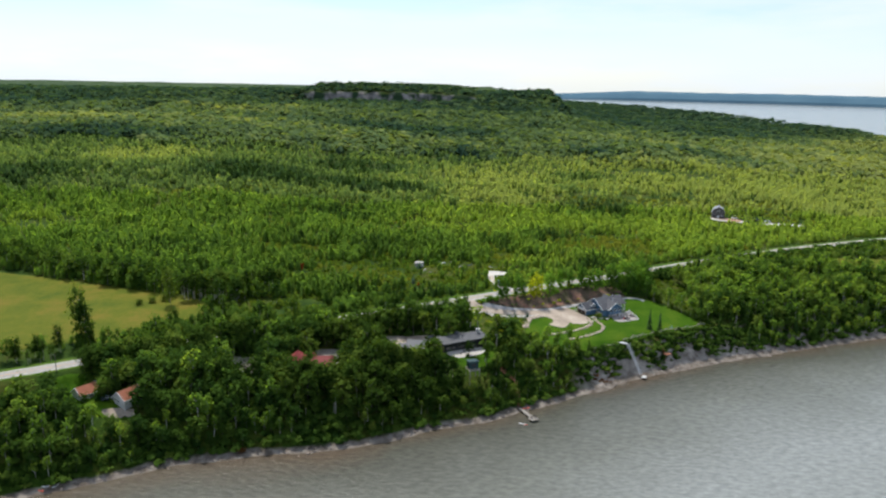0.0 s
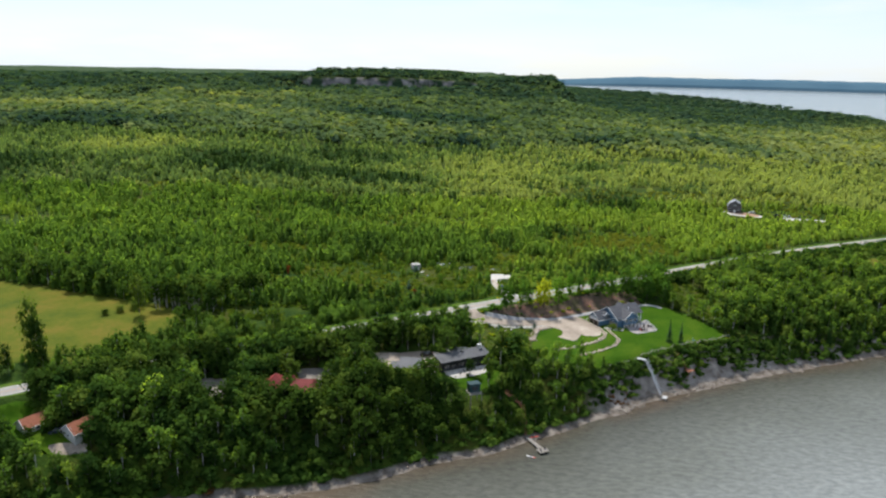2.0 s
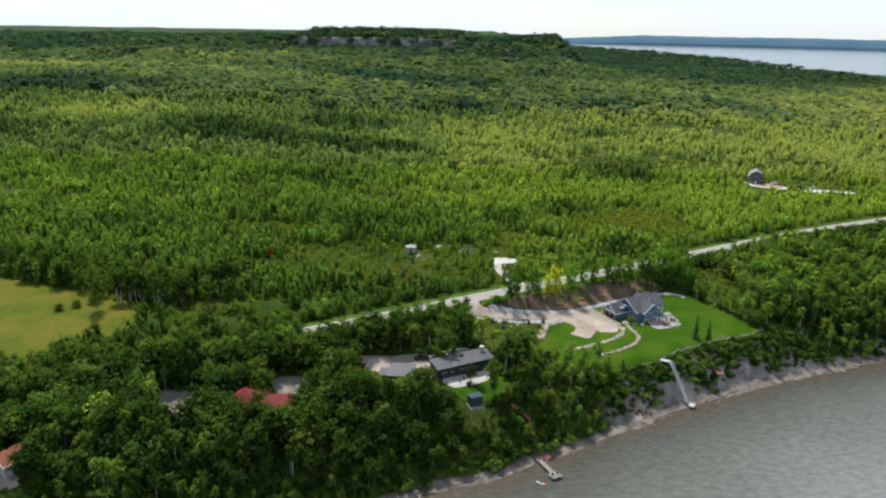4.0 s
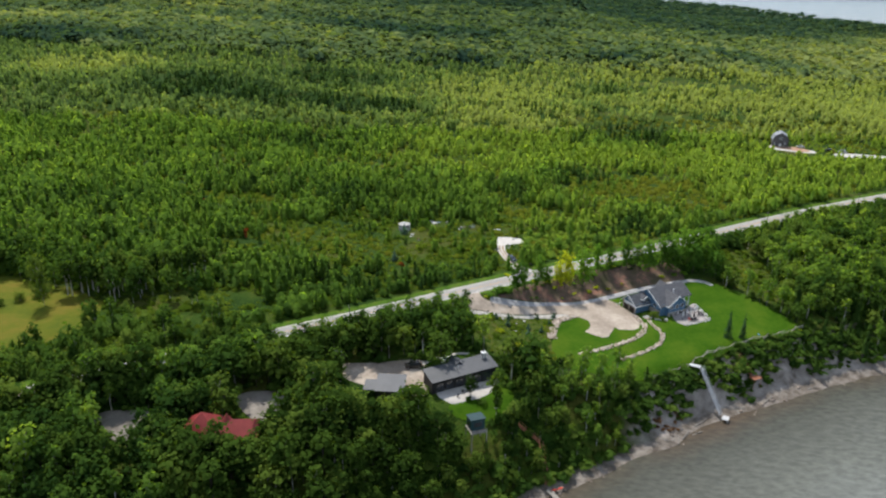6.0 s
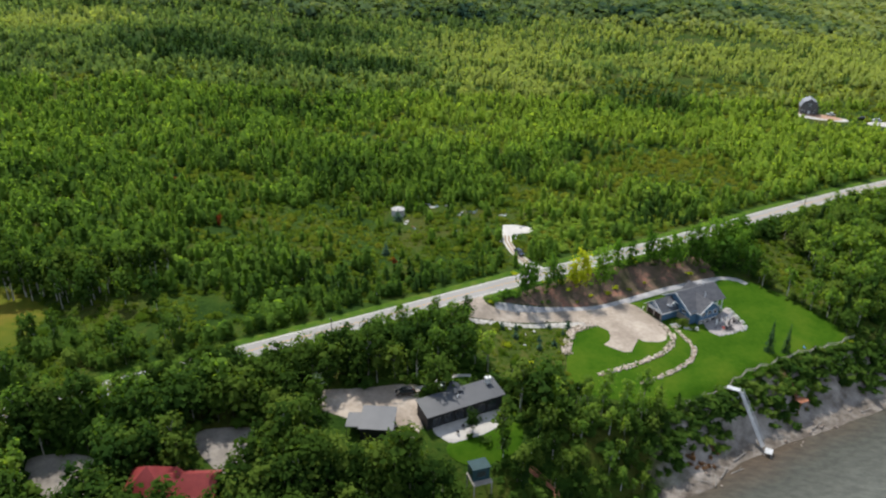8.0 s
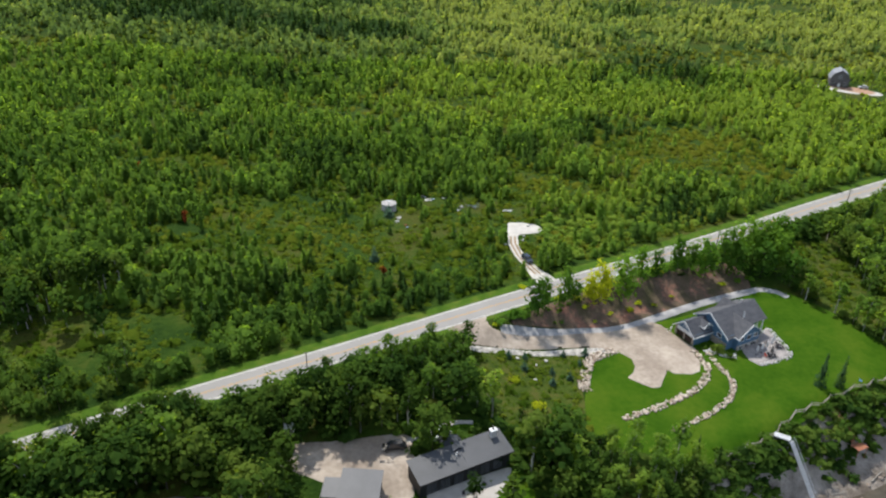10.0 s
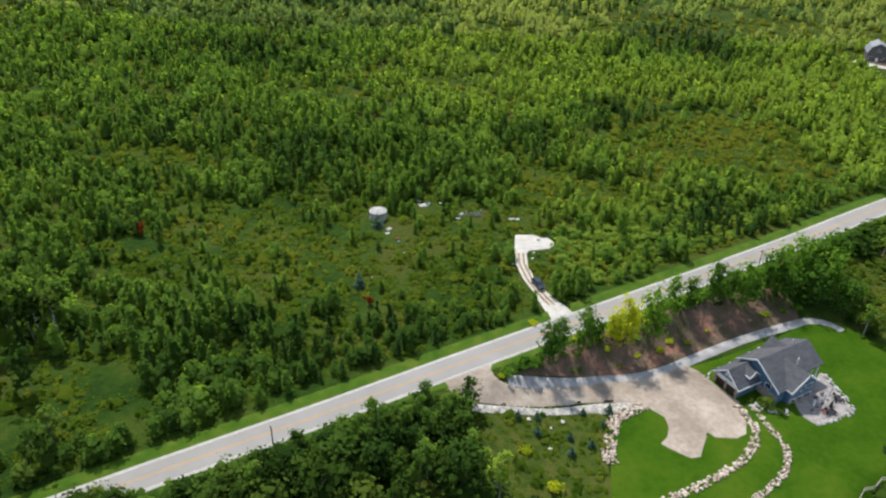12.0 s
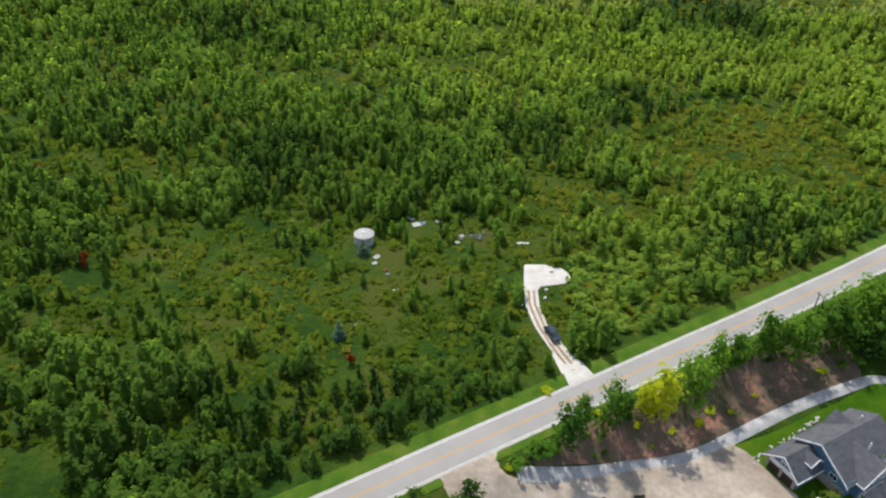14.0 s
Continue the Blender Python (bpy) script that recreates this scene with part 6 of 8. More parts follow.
def cottage():
    r = empty("cottage", pose(-0.9, 286.0, 14.3, 0, 0, 28.6), "long low black cottage with a charcoal metal roof", "house")
    part("front_wall", boxed(0.3, 20.6, 0.5, 0.75, -0.8, 4.0), BLACK_CLAD, r)
    part("back_wall", boxed(0.3, 20.6, 5.6, 5.85, -0.8, 5.0), BLACK_CLAD, r)
    for u in (0.3, 20.35):
        bm = bmesh.new()
        prism(bm, [(u, 0.75), (u + 0.25, 0.75), (u + 0.25, 5.6), (u, 5.6)], -0.8, 4.1)
        part("end_wall", bm, BLACK_CLAD, r)
        bm = bmesh.new()
        for du in (0, 0.25):
            for q in ((0.75, 4.1), (5.6, 4.1), (5.6, 4.95)):
                bm.verts.new((u + du, *q))
        v = list(bm.verts)
        bm.faces.new(v[:3]), bm.faces.new(v[3:][::-1])
        for i in range(3):
            bm.faces.new((v[i], v[3 + i], v[3 + (i + 1) % 3], v[(i + 1) % 3]))
        bmesh.ops.recalc_face_normals(bm, faces=bm.faces[:])
        part("end_wall_top", bm, BLACK_CLAD, r)
    bm = slab(bmesh.new(), [(0, -0.1, 4.05), (21.2, -0.1, 4.05), (21.2, 6.2, 5.25), (0, 6.2, 5.25)], 0.2)
    part("roof", bm, METAL_ROOF, r)
    for i in range(26):
        u = 0.5 + i * 0.8
        bm = slab(bmesh.new(), [(u, -0.1, 4.09), (u + 0.05, -0.1, 4.09), (u + 0.05, 6.2, 5.29), (u, 6.2, 5.29)], 0.04)
        part("roof_seam", bm, METAL_ROOF, r)
    part("fascia", boxed(-0.02, 21.22, -0.16, -0.1, 3.78, 4.07), BLACK_CLAD, r)
    bm = slab(bmesh.new(), [(9.2, 5.5, 5.35), (12.4, 5.5, 5.35), (10.8, 5.5, 6.0)], 0.1)
    part("rear_gable", boxed(9.2, 12.4, 5.9, 8.2, -0.8, 4.7), BLACK_CLAD, r)
    bm.free()
    gable_roof(r, "rear_gable_roof", 4.4, 8.7, 10.8, 1.7, 4.7, 5.7, 0.3, along="v", mat=GREY_ROOF, trim=BLACK_CLAD, ends=(False, True))
    for u in np.arange(1.6, 19.5, 3.0):
        wi = part("window", boxed(u, u + 2.3, 0.42, 0.5, 0.4, 3.0), BLACK_CLAD, r)
        for k in range(2):
            part("pane", boxed(u + 0.1 + k * 1.1, u + 1.1 + k * 1.1, 0.39, 0.45, 0.5, 2.9), GLASS, wi, "tall dark window pane")
    ch = part("chimney", boxed(18.4, 19.7, 4.3, 5.3, 4.6, 6.6, 0.05), WHITE_ROCK, r, "pale stone chimney")
    part("chimney_cap", boxed(18.3, 19.8, 4.2, 5.4, 6.6, 6.72, 0.02), TRIM, ch)
    part("flue", tube(bmesh.new(), (19.05, 4.8, 6.7), (19.05, 4.8, 7.1), 0.18), RUBBER, ch)
    for u in (9.6, 10.1):
        part("roof_vent", tube(bmesh.new(), (u, 3.2 + (u - 9.6), 4.6), (u, 3.2 + (u - 9.6), 5.3), 0.12), PALE_PLASTIC, r)
    return r


cottage()
draped("terrace", [(0.6, 287.4), (1.6, 285.6), (5.1, 283.2), (12, 286.5), (15.3, 289.2), (17.4, 295.6), (16.4, 295.4)], CONCRETE, 0.22, "pale concrete terrace in front of the cottage", "patio", cell=1.2)
for x, y, a in ((7.6, 287.8, 30), (9.0, 289.0, 120), (6.2, 286.0, 200), (11.8, 290.6, 60)):
    c = patio_chair(x, y, a, None, "dark garden chair on the cottage terrace")
    c["group"] = "chairs on the terrace"


def detached_garage():
    r = empty("detached_garage", pose(-16.4, 281.9, 15.0, 0, 0, -3), "grey-roofed detached garage beside the gravel court", "garage")
    part("wall", boxed(0.3, 7.7, 0.5, 0.7, -1, 3.0), BLACK_CLAD, r)
    part("wall", boxed(0.3, 7.7, 6.9, 7.1, -1, 3.9), BLACK_CLAD, r)
    part("wall", boxed(0.3, 0.5, 0.7, 6.9, -1, 3.1), BLACK_CLAD, r)
    part("wall", boxed(7.5, 7.7, 0.7, 6.9, -1, 3.1), BLACK_CLAD, r)
    part("roof", slab(bmesh.new(), [(0, 0, 3.2), (8, 0, 3.2), (8, 7.7, 4.1), (0, 7.7, 4.1)], 0.18), GREY_ROOF, r)
    part("lean_to_roof", slab(bmesh.new(), [(-3.2, 1.2, 2.7), (0, 1.2, 2.8), (0, 6.0, 3.2), (-3.2, 6.0, 3.1)], 0.15), GREY_ROOF, r)
    for v in (1.4, 5.8):
        part("post", boxed(-3.1, -2.95, v - 0.08, v + 0.08, -1, 2.75), BLACK_CLAD, r)
    part("door", boxed(7.68, 7.76, 1.6, 4.6, 0, 2.4), GLASS, r)


detached_garage()


def red_house():
    r = empty("red_roofed_house", pose(-52.0, 261.5, 15.2, 0, 0, 4), "log house with deep red metal roofs among dark trees", "house")
    part("wall", boxed(-7.5, 0.5, -3.8, 4.2, -1.5, 4.6), BROWN_WALL, r)
    bm = bmesh.new()
    e = [(-8.2, -4.5, 4.5), (1.2, -4.5, 4.5), (1.2, 4.9, 4.5), (-8.2, 4.9, 4.5)]
    v = [bm.verts.new(q) for q in e]
    lo = [bm.verts.new((q[0], q[1], q[2] - 0.2)) for q in e]
    top = bm.verts.new((-3.5, 0.2, 9.0))
    for i in range(4):
        bm.faces.new((v[i], v[(i + 1) % 4], top))
        bm.faces.new((lo[i], lo[(i + 1) % 4], v[(i + 1) % 4], v[i]))
    bm.faces.new(lo[::-1])
    part("hip_roof", bm, RED_ROOF, r)
    part("wing_wall", boxed(0.5, 9.5, -3.2, 3.6, -1.5, 4.4), BROWN_WALL, r)
    gable_wall(r, "wing_gable", 9.3, 0.2, 3.4, 4.4, 6.8, "u", BROWN_WALL)
    gable_roof(r, "wing_roof", 0.3, 10.0, 0.2, 3.4, 4.4, 6.8, 0.5, mat=RED_ROOF, trim=RED_ROOF)
    t = part("turret", tube(bmesh.new(), (2.2, 0.6, 3.0), (2.2, 0.6, 6.4), 0.9, 0.9, 14), BROWN_WALL, r)
    part("turret_roof", tube(bmesh.new(), (2.2, 0.6, 6.3), (2.2, 0.6, 8.2), 1.25, 0.05, 14), RED_ROOF, t)
    for u in (-5.5, -2.0):
        window(r, facing(u, -3.82, 2.4, 180), 1.4, 1.3, 2)


red_house()


def small_cottage(x, y, turn, w, l, h, zr, label, wall, z0):
    r = empty("cottage", pose(x, y, z0, 0, 0, turn), label, "house")
    part("wall", boxed(0, l, 0, 0.2, -1.5, h), wall, r)
    part("wall", boxed(0, l, w - 0.2, w, -1.5, h), wall, r)
    part("wall", boxed(0, 0.2, 0.2, w - 0.2, -1.5, h), wall, r)
    part("wall", boxed(l - 0.2, l, 0.2, w - 0.2, -1.5, h), wall, r)
    gable_wall(r, "gable", 0.0, w / 2, w / 2, h, zr, "u", wall)
    gable_wall(r, "gable", l - 0.2, w / 2, w / 2, h, zr, "u", wall)
    gable_roof(r, "roof", -0.4, l + 0.4, w / 2, w / 2, h, zr, 0.4, mat=TILE_ROOF)
    window(r, facing(-0.02, w / 2, h - 1.2, 90), 1.2, 1.0, 2)
    window(r, facing(l / 2, -0.02, h - 1.2, 180), 1.6, 1.0, 2)
    return r


small_cottage(-109.5, 233.0, 62, 6.0, 7.5, 2.6, 5.0, "white cottage with a faded red shingle roof", WHITE_WALL, 13.2)
small_cottage(-125.0, 234.5, 58, 5.5, 7.0, 2.5, 4.6, "small cottage with a faded red roof behind a round tree", WHITE_WALL, 14.0)


def barn_house():
    r = empty("barn_house", pose(210.0, 583.5, 18.8, 0, 0, -18), "grey gambrel-roofed barn house in a sandy clearing", "house")
    w, l = 9.6, 9.0
    prof = [(0, 0), (w, 0), (w, 4.6), (w * 0.86, 7.2), (w / 2, 9.0), (w * 0.14, 7.2), (0, 4.6)]
    bm = bmesh.new()
    a = [bm.verts.new((x, 0, z)) for x, z in prof]
    b = [bm.verts.new((x, l, z)) for x, z in prof]
    bm.faces.new(a), bm.faces.new(b[::-1])
    for i in range(len(prof)):
        bm.faces.new((a[i], b[i], b[(i + 1) % 7], a[(i + 1) % 7]))
    bmesh.ops.recalc_face_normals(bm, faces=bm.faces[:])
    part("wall", bm, BARN, r)
    up = [(w + 0.3, 4.3), (w * 0.87, 7.3), (w / 2, 9.15), (w * 0.13, 7.3), (-0.3, 4.3)]
    for (x0, z0), (x1, z1) in zip(up[:-1], up[1:]):
        bm = slab(bmesh.new(), [(x0, -0.5, z0), (x1, -0.5, z1), (x1, l + 0.5, z1), (x0, l + 0.5, z0)], 0.15)
        bmesh.ops.recalc_face_normals(bm, faces=bm.faces[:])
        part("roof", bm, BARN_ROOF, r)
    window(r, facing(w / 2, -0.02, 5.6, 180), 1.6, 1.4, 2)
    for u in (1.8, 7.6):
        window(r, facing(u, -0.02, 2.0, 180), 1.4, 1.3, 2)
    part("door", boxed(4.2, 5.4, -0.08, 0.0, 0, 2.1), TRIM, r)


barn_house()


def tree_house():
    r = empty("tree_house", pose(9.4, 270.0, 10.8, 0, 0, 20), "dark teal cabin on stilts with a pale flat roof", "cabin")
    part("cabin_wall", boxed(0, 3.8, 0, 3.0, 3.4, 6.4), TEAL, r)
    part("roof", slab(bmesh.new(), [(-0.2, -0.3, 6.75), (4.0, -0.3, 6.75), (4.0, 3.2, 6.5), (-0.2, 3.2, 6.5)], 0.16), TEAL, r, "dark teal flat roof")
    part("deck", boxed(-0.3, 4.1, -1.3, 3.2, 3.2, 3.4), GREYWOOD, r)
    for u in (-0.1, 3.9):
        for v in (-1.1, 3.0):
            part("stilt", boxed(u - 0.12, u + 0.12, v - 0.12, v + 0.12, -2.5, 3.2), GREYWOOD, r)
    part("rail", boxed(-0.3, 4.1, -1.32, -1.24, 4.2, 4.3), GREYWOOD, r)
    part("window_pane", boxed(0.9, 2.9, -0.05, 0.01, 4.4, 5.7), GLASS, r, "wide dark window")
    part("window_pane", boxed(-0.05, 0.01, 0.9, 2.1, 4.5, 5.6), GLASS, r, "dark side window")


tree_house()


# ---- vehicles ----
def car(x, y, turn, paint, label, l=4.7, h=1.7, lift=0.2):
    z = ground(x, y) + lift
    r = empty("car", pose(x, y, z, 0, 0, turn), label, "car", "parked cars")
    w = 0.92
    prof = [(-l / 2, 0.45), (-l / 2 + 0.05, 0.95), (-l / 2 + 1.0, 1.02), (l / 2 - 0.5, 1.06), (l / 2, 0.9), (l / 2, 0.45), (l / 2 - 0.2, 0.3), (-l / 2 + 0.2, 0.3)]
    bm = bmesh.new()
    a = [bm.verts.new((q, -w, z)) for q, z in prof]
    b = [bm.verts.new((q, w, z)) for q, z in prof]
    bm.faces.new(a), bm.faces.new(b[::-1])
    for i in range(len(prof)):
        bm.faces.new((a[i], b[i], b[(i + 1) % 8], a[(i + 1) % 8]))
    bmesh.ops.recalc_face_normals(bm, faces=bm.faces[:])
    bmesh.ops.bevel(bm, geom=bm.edges[:], offset=0.06, segments=2, affect="EDGES")
    body = part("body", bm, paint, r)
    bm = bmesh.new()
    lo = [(-l / 2 + 1.05, 1.0), (l / 2 - 0.45, 1.03)]
    hi = [(-l / 2 + 1.75, h), (l / 2 - 0.85, h)]
    v = [bm.verts.new((q, s * (w - 0.05), z)) for q, z in lo for s in (-1, 1)] + [bm.verts.new((q, s * (w - 0.22), z - 0.05)) for q, z in hi for s in (-1, 1)]
    for f in ((0, 1, 3, 2), (4, 6, 7, 5), (0, 2, 6, 4), (1, 5, 7, 3), (0, 4, 5, 1), (2, 3, 7, 6)):
        bm.faces.new([v[i] for i in f])
    bmesh.ops.recalc_face_normals(bm, faces=bm.faces[:])
    part("glass_cabin", bm, GLASS, r, "dark car windows")
    part("roof", boxed(-l / 2 + 1.8, l / 2 - 0.9, -w + 0.22, w - 0.22, h - 0.06, h, 0.02), paint, r)
    for s in (-1, 1):
        part("headlight", boxed(-l / 2 - 0.01, -l / 2 + 0.1, s * 0.68 - 0.16, s * 0.68 + 0.16, 0.68, 0.84, 0.02), PALE_PLASTIC, r)
        part("tail_light", boxed(l / 2 - 0.06, l / 2 + 0.01, s * 0.72 - 0.1, s * 0.72 + 0.1, 0.68, 0.9, 0.02), RED_PLASTIC, r)
        for q in (-l / 2 + 0.9, l / 2 - 0.95):
            t = part("wheel", tube(bmesh.new(), (q, s * 0.72, 0.34), (q, s * 0.94, 0.34), 0.34, 0.34, 14), RUBBER, r)
            part("rim", tube(bmesh.new(), (q, s * 0.93, 0.34), (q, s * 0.955, 0.34), 0.2, 0.2, 10), STEEL, t)
    return r


car(-6.7, 298.3, 12, CAR_BLACK, "black sport utility car on the gravel court", 5.0, 1.8)
car(3.0, 302.3, 28, CAR_WHITE, "white car parked behind the black cottage", 4.6, 1.6)
car(27.0, 373.9, 111, CAR_BLUE, "dark blue car parked on the gravel track", 4.9, 1.6)
car(227.5, 581.0, -10, CAR_WHITE, "white car beside the far barn house", 4.7, 1.7)
car(243.0, 575.0, -14, CAR_BLACK, "dark car on the far gravel drive", 4.8, 1.7)
car(250.0, 572.0, -14, CAR_WHITE, "pale car on the far gravel drive", 4.7, 1.7)
car(-117.0, 236.8, 20, CAR_BLUE, "dark blue car between the two cottages", 4.5, 1.6)


def shed(x, y, turn):
    z = ground(x, y)
    r = empty("shed", pose(x, y, z, 0, 0, turn), "small white utility shed at the wood's edge", "shed")
    part("wall", boxed(-1.3, 1.3, -0.7, 0.7, 0, 1.9, 0.02), WHITE_WALL, r)
    part("roof", slab(bmesh.new(), [(-1.5, -0.9, 1.95), (1.5, -0.9, 1.95), (1.5, 0.9, 2.3), (-1.5, 0.9, 2.3)], 0.1), PALE_PLASTIC, r)
    part("door", boxed(-0.4, 0.4, -0.76, -0.7, 0.1, 1.8), GREYWOOD, r)


shed(-28.2, 300.8, 5)


# ---- stone walls ----
def stone_meshes(mat, n, seed):
    g = np.random.default_rng(seed)
    out = []
    for i in range(n):
        v, f = ball(0.5, (0, 0, 0))
        v = v * (1 + g.normal(0, 0.13, (len(v), 1))) * np.array([g.uniform(0.9, 1.25), g.uniform(0.8, 1.1), g.uniform(0.65, 0.9)])
        out.append(triangles("stone", v, f, np.zeros(len(f)), [mat]))
    return out


def stone_row(name, line, width, size, meshes, label, count, lift=0.15, group=""):
    """A bank of loose stones along a line; every stone is a part."""
    p = smooth(line, False, 8)
    seg = [math.dist(a, b) for a, b in zip(p[:-1], p[1:])]
    total = sum(seg)
    r = empty(name, pose(p[0][0], p[0][1], ground(*p[0])), label, "stone wall", group)
    for i in range(count):
        t = rng.uniform(0, total)
        k = 0
        while k < len(seg) - 1 and t > seg[k]:
            t -= seg[k]
            k += 1
        a, b = Vector(p[k]), Vector(p[k + 1])
        d = (b - a).normalized()
        q = a + d * t + Vector((-d.y, d.x)) * rng.uniform(-width / 2, width / 2)
        s = size * rng.uniform(0.65, 1.4)
        ob = new("stone", meshes[int(rng.integers(0, len(meshes)))])
        ob.parent = r
        ob.matrix_basis = Matrix.Translation(Vector((q.x, q.y, ground(q.x, q.y) + lift + s * 0.18)) - r.matrix_basis.translation) @ Euler((rng.uniform(-0.4, 0.4), rng.uniform(-0.4, 0.4), rng.uniform(0, 6.28))).to_matrix().to_4x4() @ Matrix.Diagonal((s, s, s, 1))
    return r


FIELD = stone_meshes(ROCK, 7, 51)
WHITES = stone_meshes(WHITE_ROCK, 5, 52)
stone_row("stone_wall", [(66.6, 338.0), (68.3, 333.5), (67.3, 328.5), (63.5, 323.6), (56.5, 318.6), (49.4, 314.6), (43.3, 312.0)], 1.7, 0.62, FIELD, "curving wall of pink-grey fieldstones across the lawn", 300, group="stone walls")
stone_row("stone_wall", [(70.0, 338.0), (71.4, 332.0), (73.0, 326.8), (70.0, 320.2), (61.6, 313.4), (54, 308.9)], 1.3, 0.6, FIELD, "curving wall of pale fieldstones lower on the lawn", 260, group="stone walls")
stone_row("stone_wall", [(46.4, 336.6), (42.5, 334.7), (39.2, 332.2), (37.8, 328), (36.4, 323.3), (36.9, 320.4)], 2.6, 0.58, FIELD, "broad bank of pinkish fieldstones below the drive", 300, group="stone walls")
stone_row("garden_edging", [(61.4, 346.0), (63.9, 347.6), (67.5, 350.2), (71.1, 352.6), (78.6, 357.2)], 1.0, 0.5, WHITES, "row of white limestone lumps behind the garage", 46)
stone_row("stone_edging", [(8, 330.0), (16.4, 331.4), (28, 333.5), (36, 335.3), (46, 337)], 1.8, 0.32, WHITES, "scattered white rubble along the drive's lower edge", 170)
stone_row("patio_edging", [(82.4, 333.6), (86.2, 335.0), (90.6, 337.2), (91.8, 339.4), (91.0, 344), (90.0, 349)], 1.3, 0.5, WHITES, "pale rough stones round the patio", 110)
stone_row("stone_steps", [(69.5, 338.8), (73, 337.2), (77, 336.4)], 1.4, 0.7, WHITES, "pale stones below the house wall", 34)

# shore boulders
x, y = scatter(-170, 230, 180, 375, 1.35)
d = inland(x, y)
s = (d > -1.6) & (d < 3.4) & (rng.uniform(0, 1, len(x)) < np.clip(0.10 + 0.34 * wave(x, y, 10, 41), 0.02, 0.6)) & in_view(x, y, 15)
x, y = x[s], y[s]
g = np.random.default_rng(60)
kinds = []
for i in range(5):
    v, f = ball(0.5, (0, 0, 0.15))
    kinds.append((v * (1 + g.normal(0, 0.14, (12, 1))) * np.array([1.2, 0.9, 0.7]), f, np.zeros(20, int)))
sz = rng.uniform(0.3, 1.15, len(x)) ** 1.6
wood("shore_boulders", kinds, x, y, sz, sz * 1.2, sz * 0, [SHORE_ROCK], "brown boulders and rubble along the waterline", "boulders", sink=0.05)


# ---- fence, stairs, dock ----
FENCEWOOD = material("pale_weathered_rails", [(0.24, 0.215, 0.18), (0.38, 0.35, 0.30)], 0.9, 1.5)


def fence():
    line = smooth([(58, 300.3), (62, 301.9), (70.2, 306.4), (77, 310.5), (80.5, 313.6), (86, 318), (94, 322.2), (104.4, 327.3), (117, 332.8), (123, 336.5)], False, 6)
    r = empty("split_rail_fence", pose(0, 0, 0), "weathered grey split-rail fence along the bluff's edge", "fence")
    posts, run, last = [], 0.0, line[0]
    for a, b in zip(line[:-1], line[1:]):
        run += math.dist(a, b)
        if run > 2.4:
            posts.append(b)
            run = 0.0
    for i, (x, y) in enumerate(posts):
        zig = 0.35 * (-1) ** i
        posts[i] = (x + zig * 0.5, y - zig * 0.86)
    for x, y in posts:
        z = ground(x, y)
        part("post", tube(bmesh.new(), (x, y, z - 0.3), (x, y, z + 1.4), 0.12, 0.10, 6), GREYWOOD, r)
    for (ax, ay), (bx, by) in zip(posts[:-1], posts[1:]):
        for h in (0.5, 1.05):
            part("rail", tube(bmesh.new(), (ax, ay, ground(ax, ay) + h), (bx, by, ground(bx, by) + h + rng.uniform(-0.08, 0.08)), 0.10, 0.09, 5), FENCEWOOD, r)


fence()


def stair(name, a, b, width, mat, label, steps, rails=True):
    """A straight flight between two points, with stringers, treads and handrails."""
    a, b = Vector(a), Vector(b)
    r = empty(name, Matrix.Translation(b), label, "stairs")
    d = (b - a)
    flat = Vector((d.x, d.y, 0)).normalized()
    side = Vector((-flat.y, flat.x, 0))
    for s in (-1, 1):
        o = side * s * width / 2
        bm = bmesh.new()
        tube(bm, a + o - b, o, 0.09, 0.09, 4)
        part("stringer", bm, mat, r)
        if rails:
            up = Vector((0, 0, 1.0))
            part("handrail", tube(bmesh.new(), a + o + up - b, o + up, 0.05, 0.05, 6), mat, r)
            for k in range(7):
                p = a + d * (k / 6) + o - b
                part("baluster", tube(bmesh.new(), p, p + up, 0.035, 0.035, 5), mat, r)
    yaw = math.atan2(flat.y, flat.x)
    for k in range(steps):
        p = a + d * ((k + 0.5) / steps) - b
        m = Matrix.Translation(p) @ Euler((0, 0, yaw)).to_matrix().to_4x4()
        part("tread", boxed(-0.15, 0.15, -width / 2, width / 2, 0.0, 0.05, m=m), mat, r)
    return r


def deck(name, x, y, z, w, l, turn, mat, label, foot):
    r = empty(name, pose(x, y, z, 0, 0, turn), label, "deck")
    n = max(3, int(w / 0.3))
    for i in range(n):
        part("board", boxed(-w / 2 + i * w / n + 0.01, -w / 2 + (i + 1) * w / n - 0.01, -l / 2, l / 2, -0.05, 0.0), mat, r)
    for a in (-1, 1):
        part("beam", boxed(-w / 2, w / 2, a * (l / 2 - 0.15) - 0.06, a * (l / 2 - 0.15) + 0.06, -0.2, -0.05), mat, r)
        for b in (-1, 1):
            part("post", boxed(a * (w / 2 - 0.12) - 0.06, a * (w / 2 - 0.12) + 0.06, b * (l / 2 - 0.15) - 0.05, b * (l / 2 - 0.15) + 0.05, -foot, -0.2), mat, r)
    return r


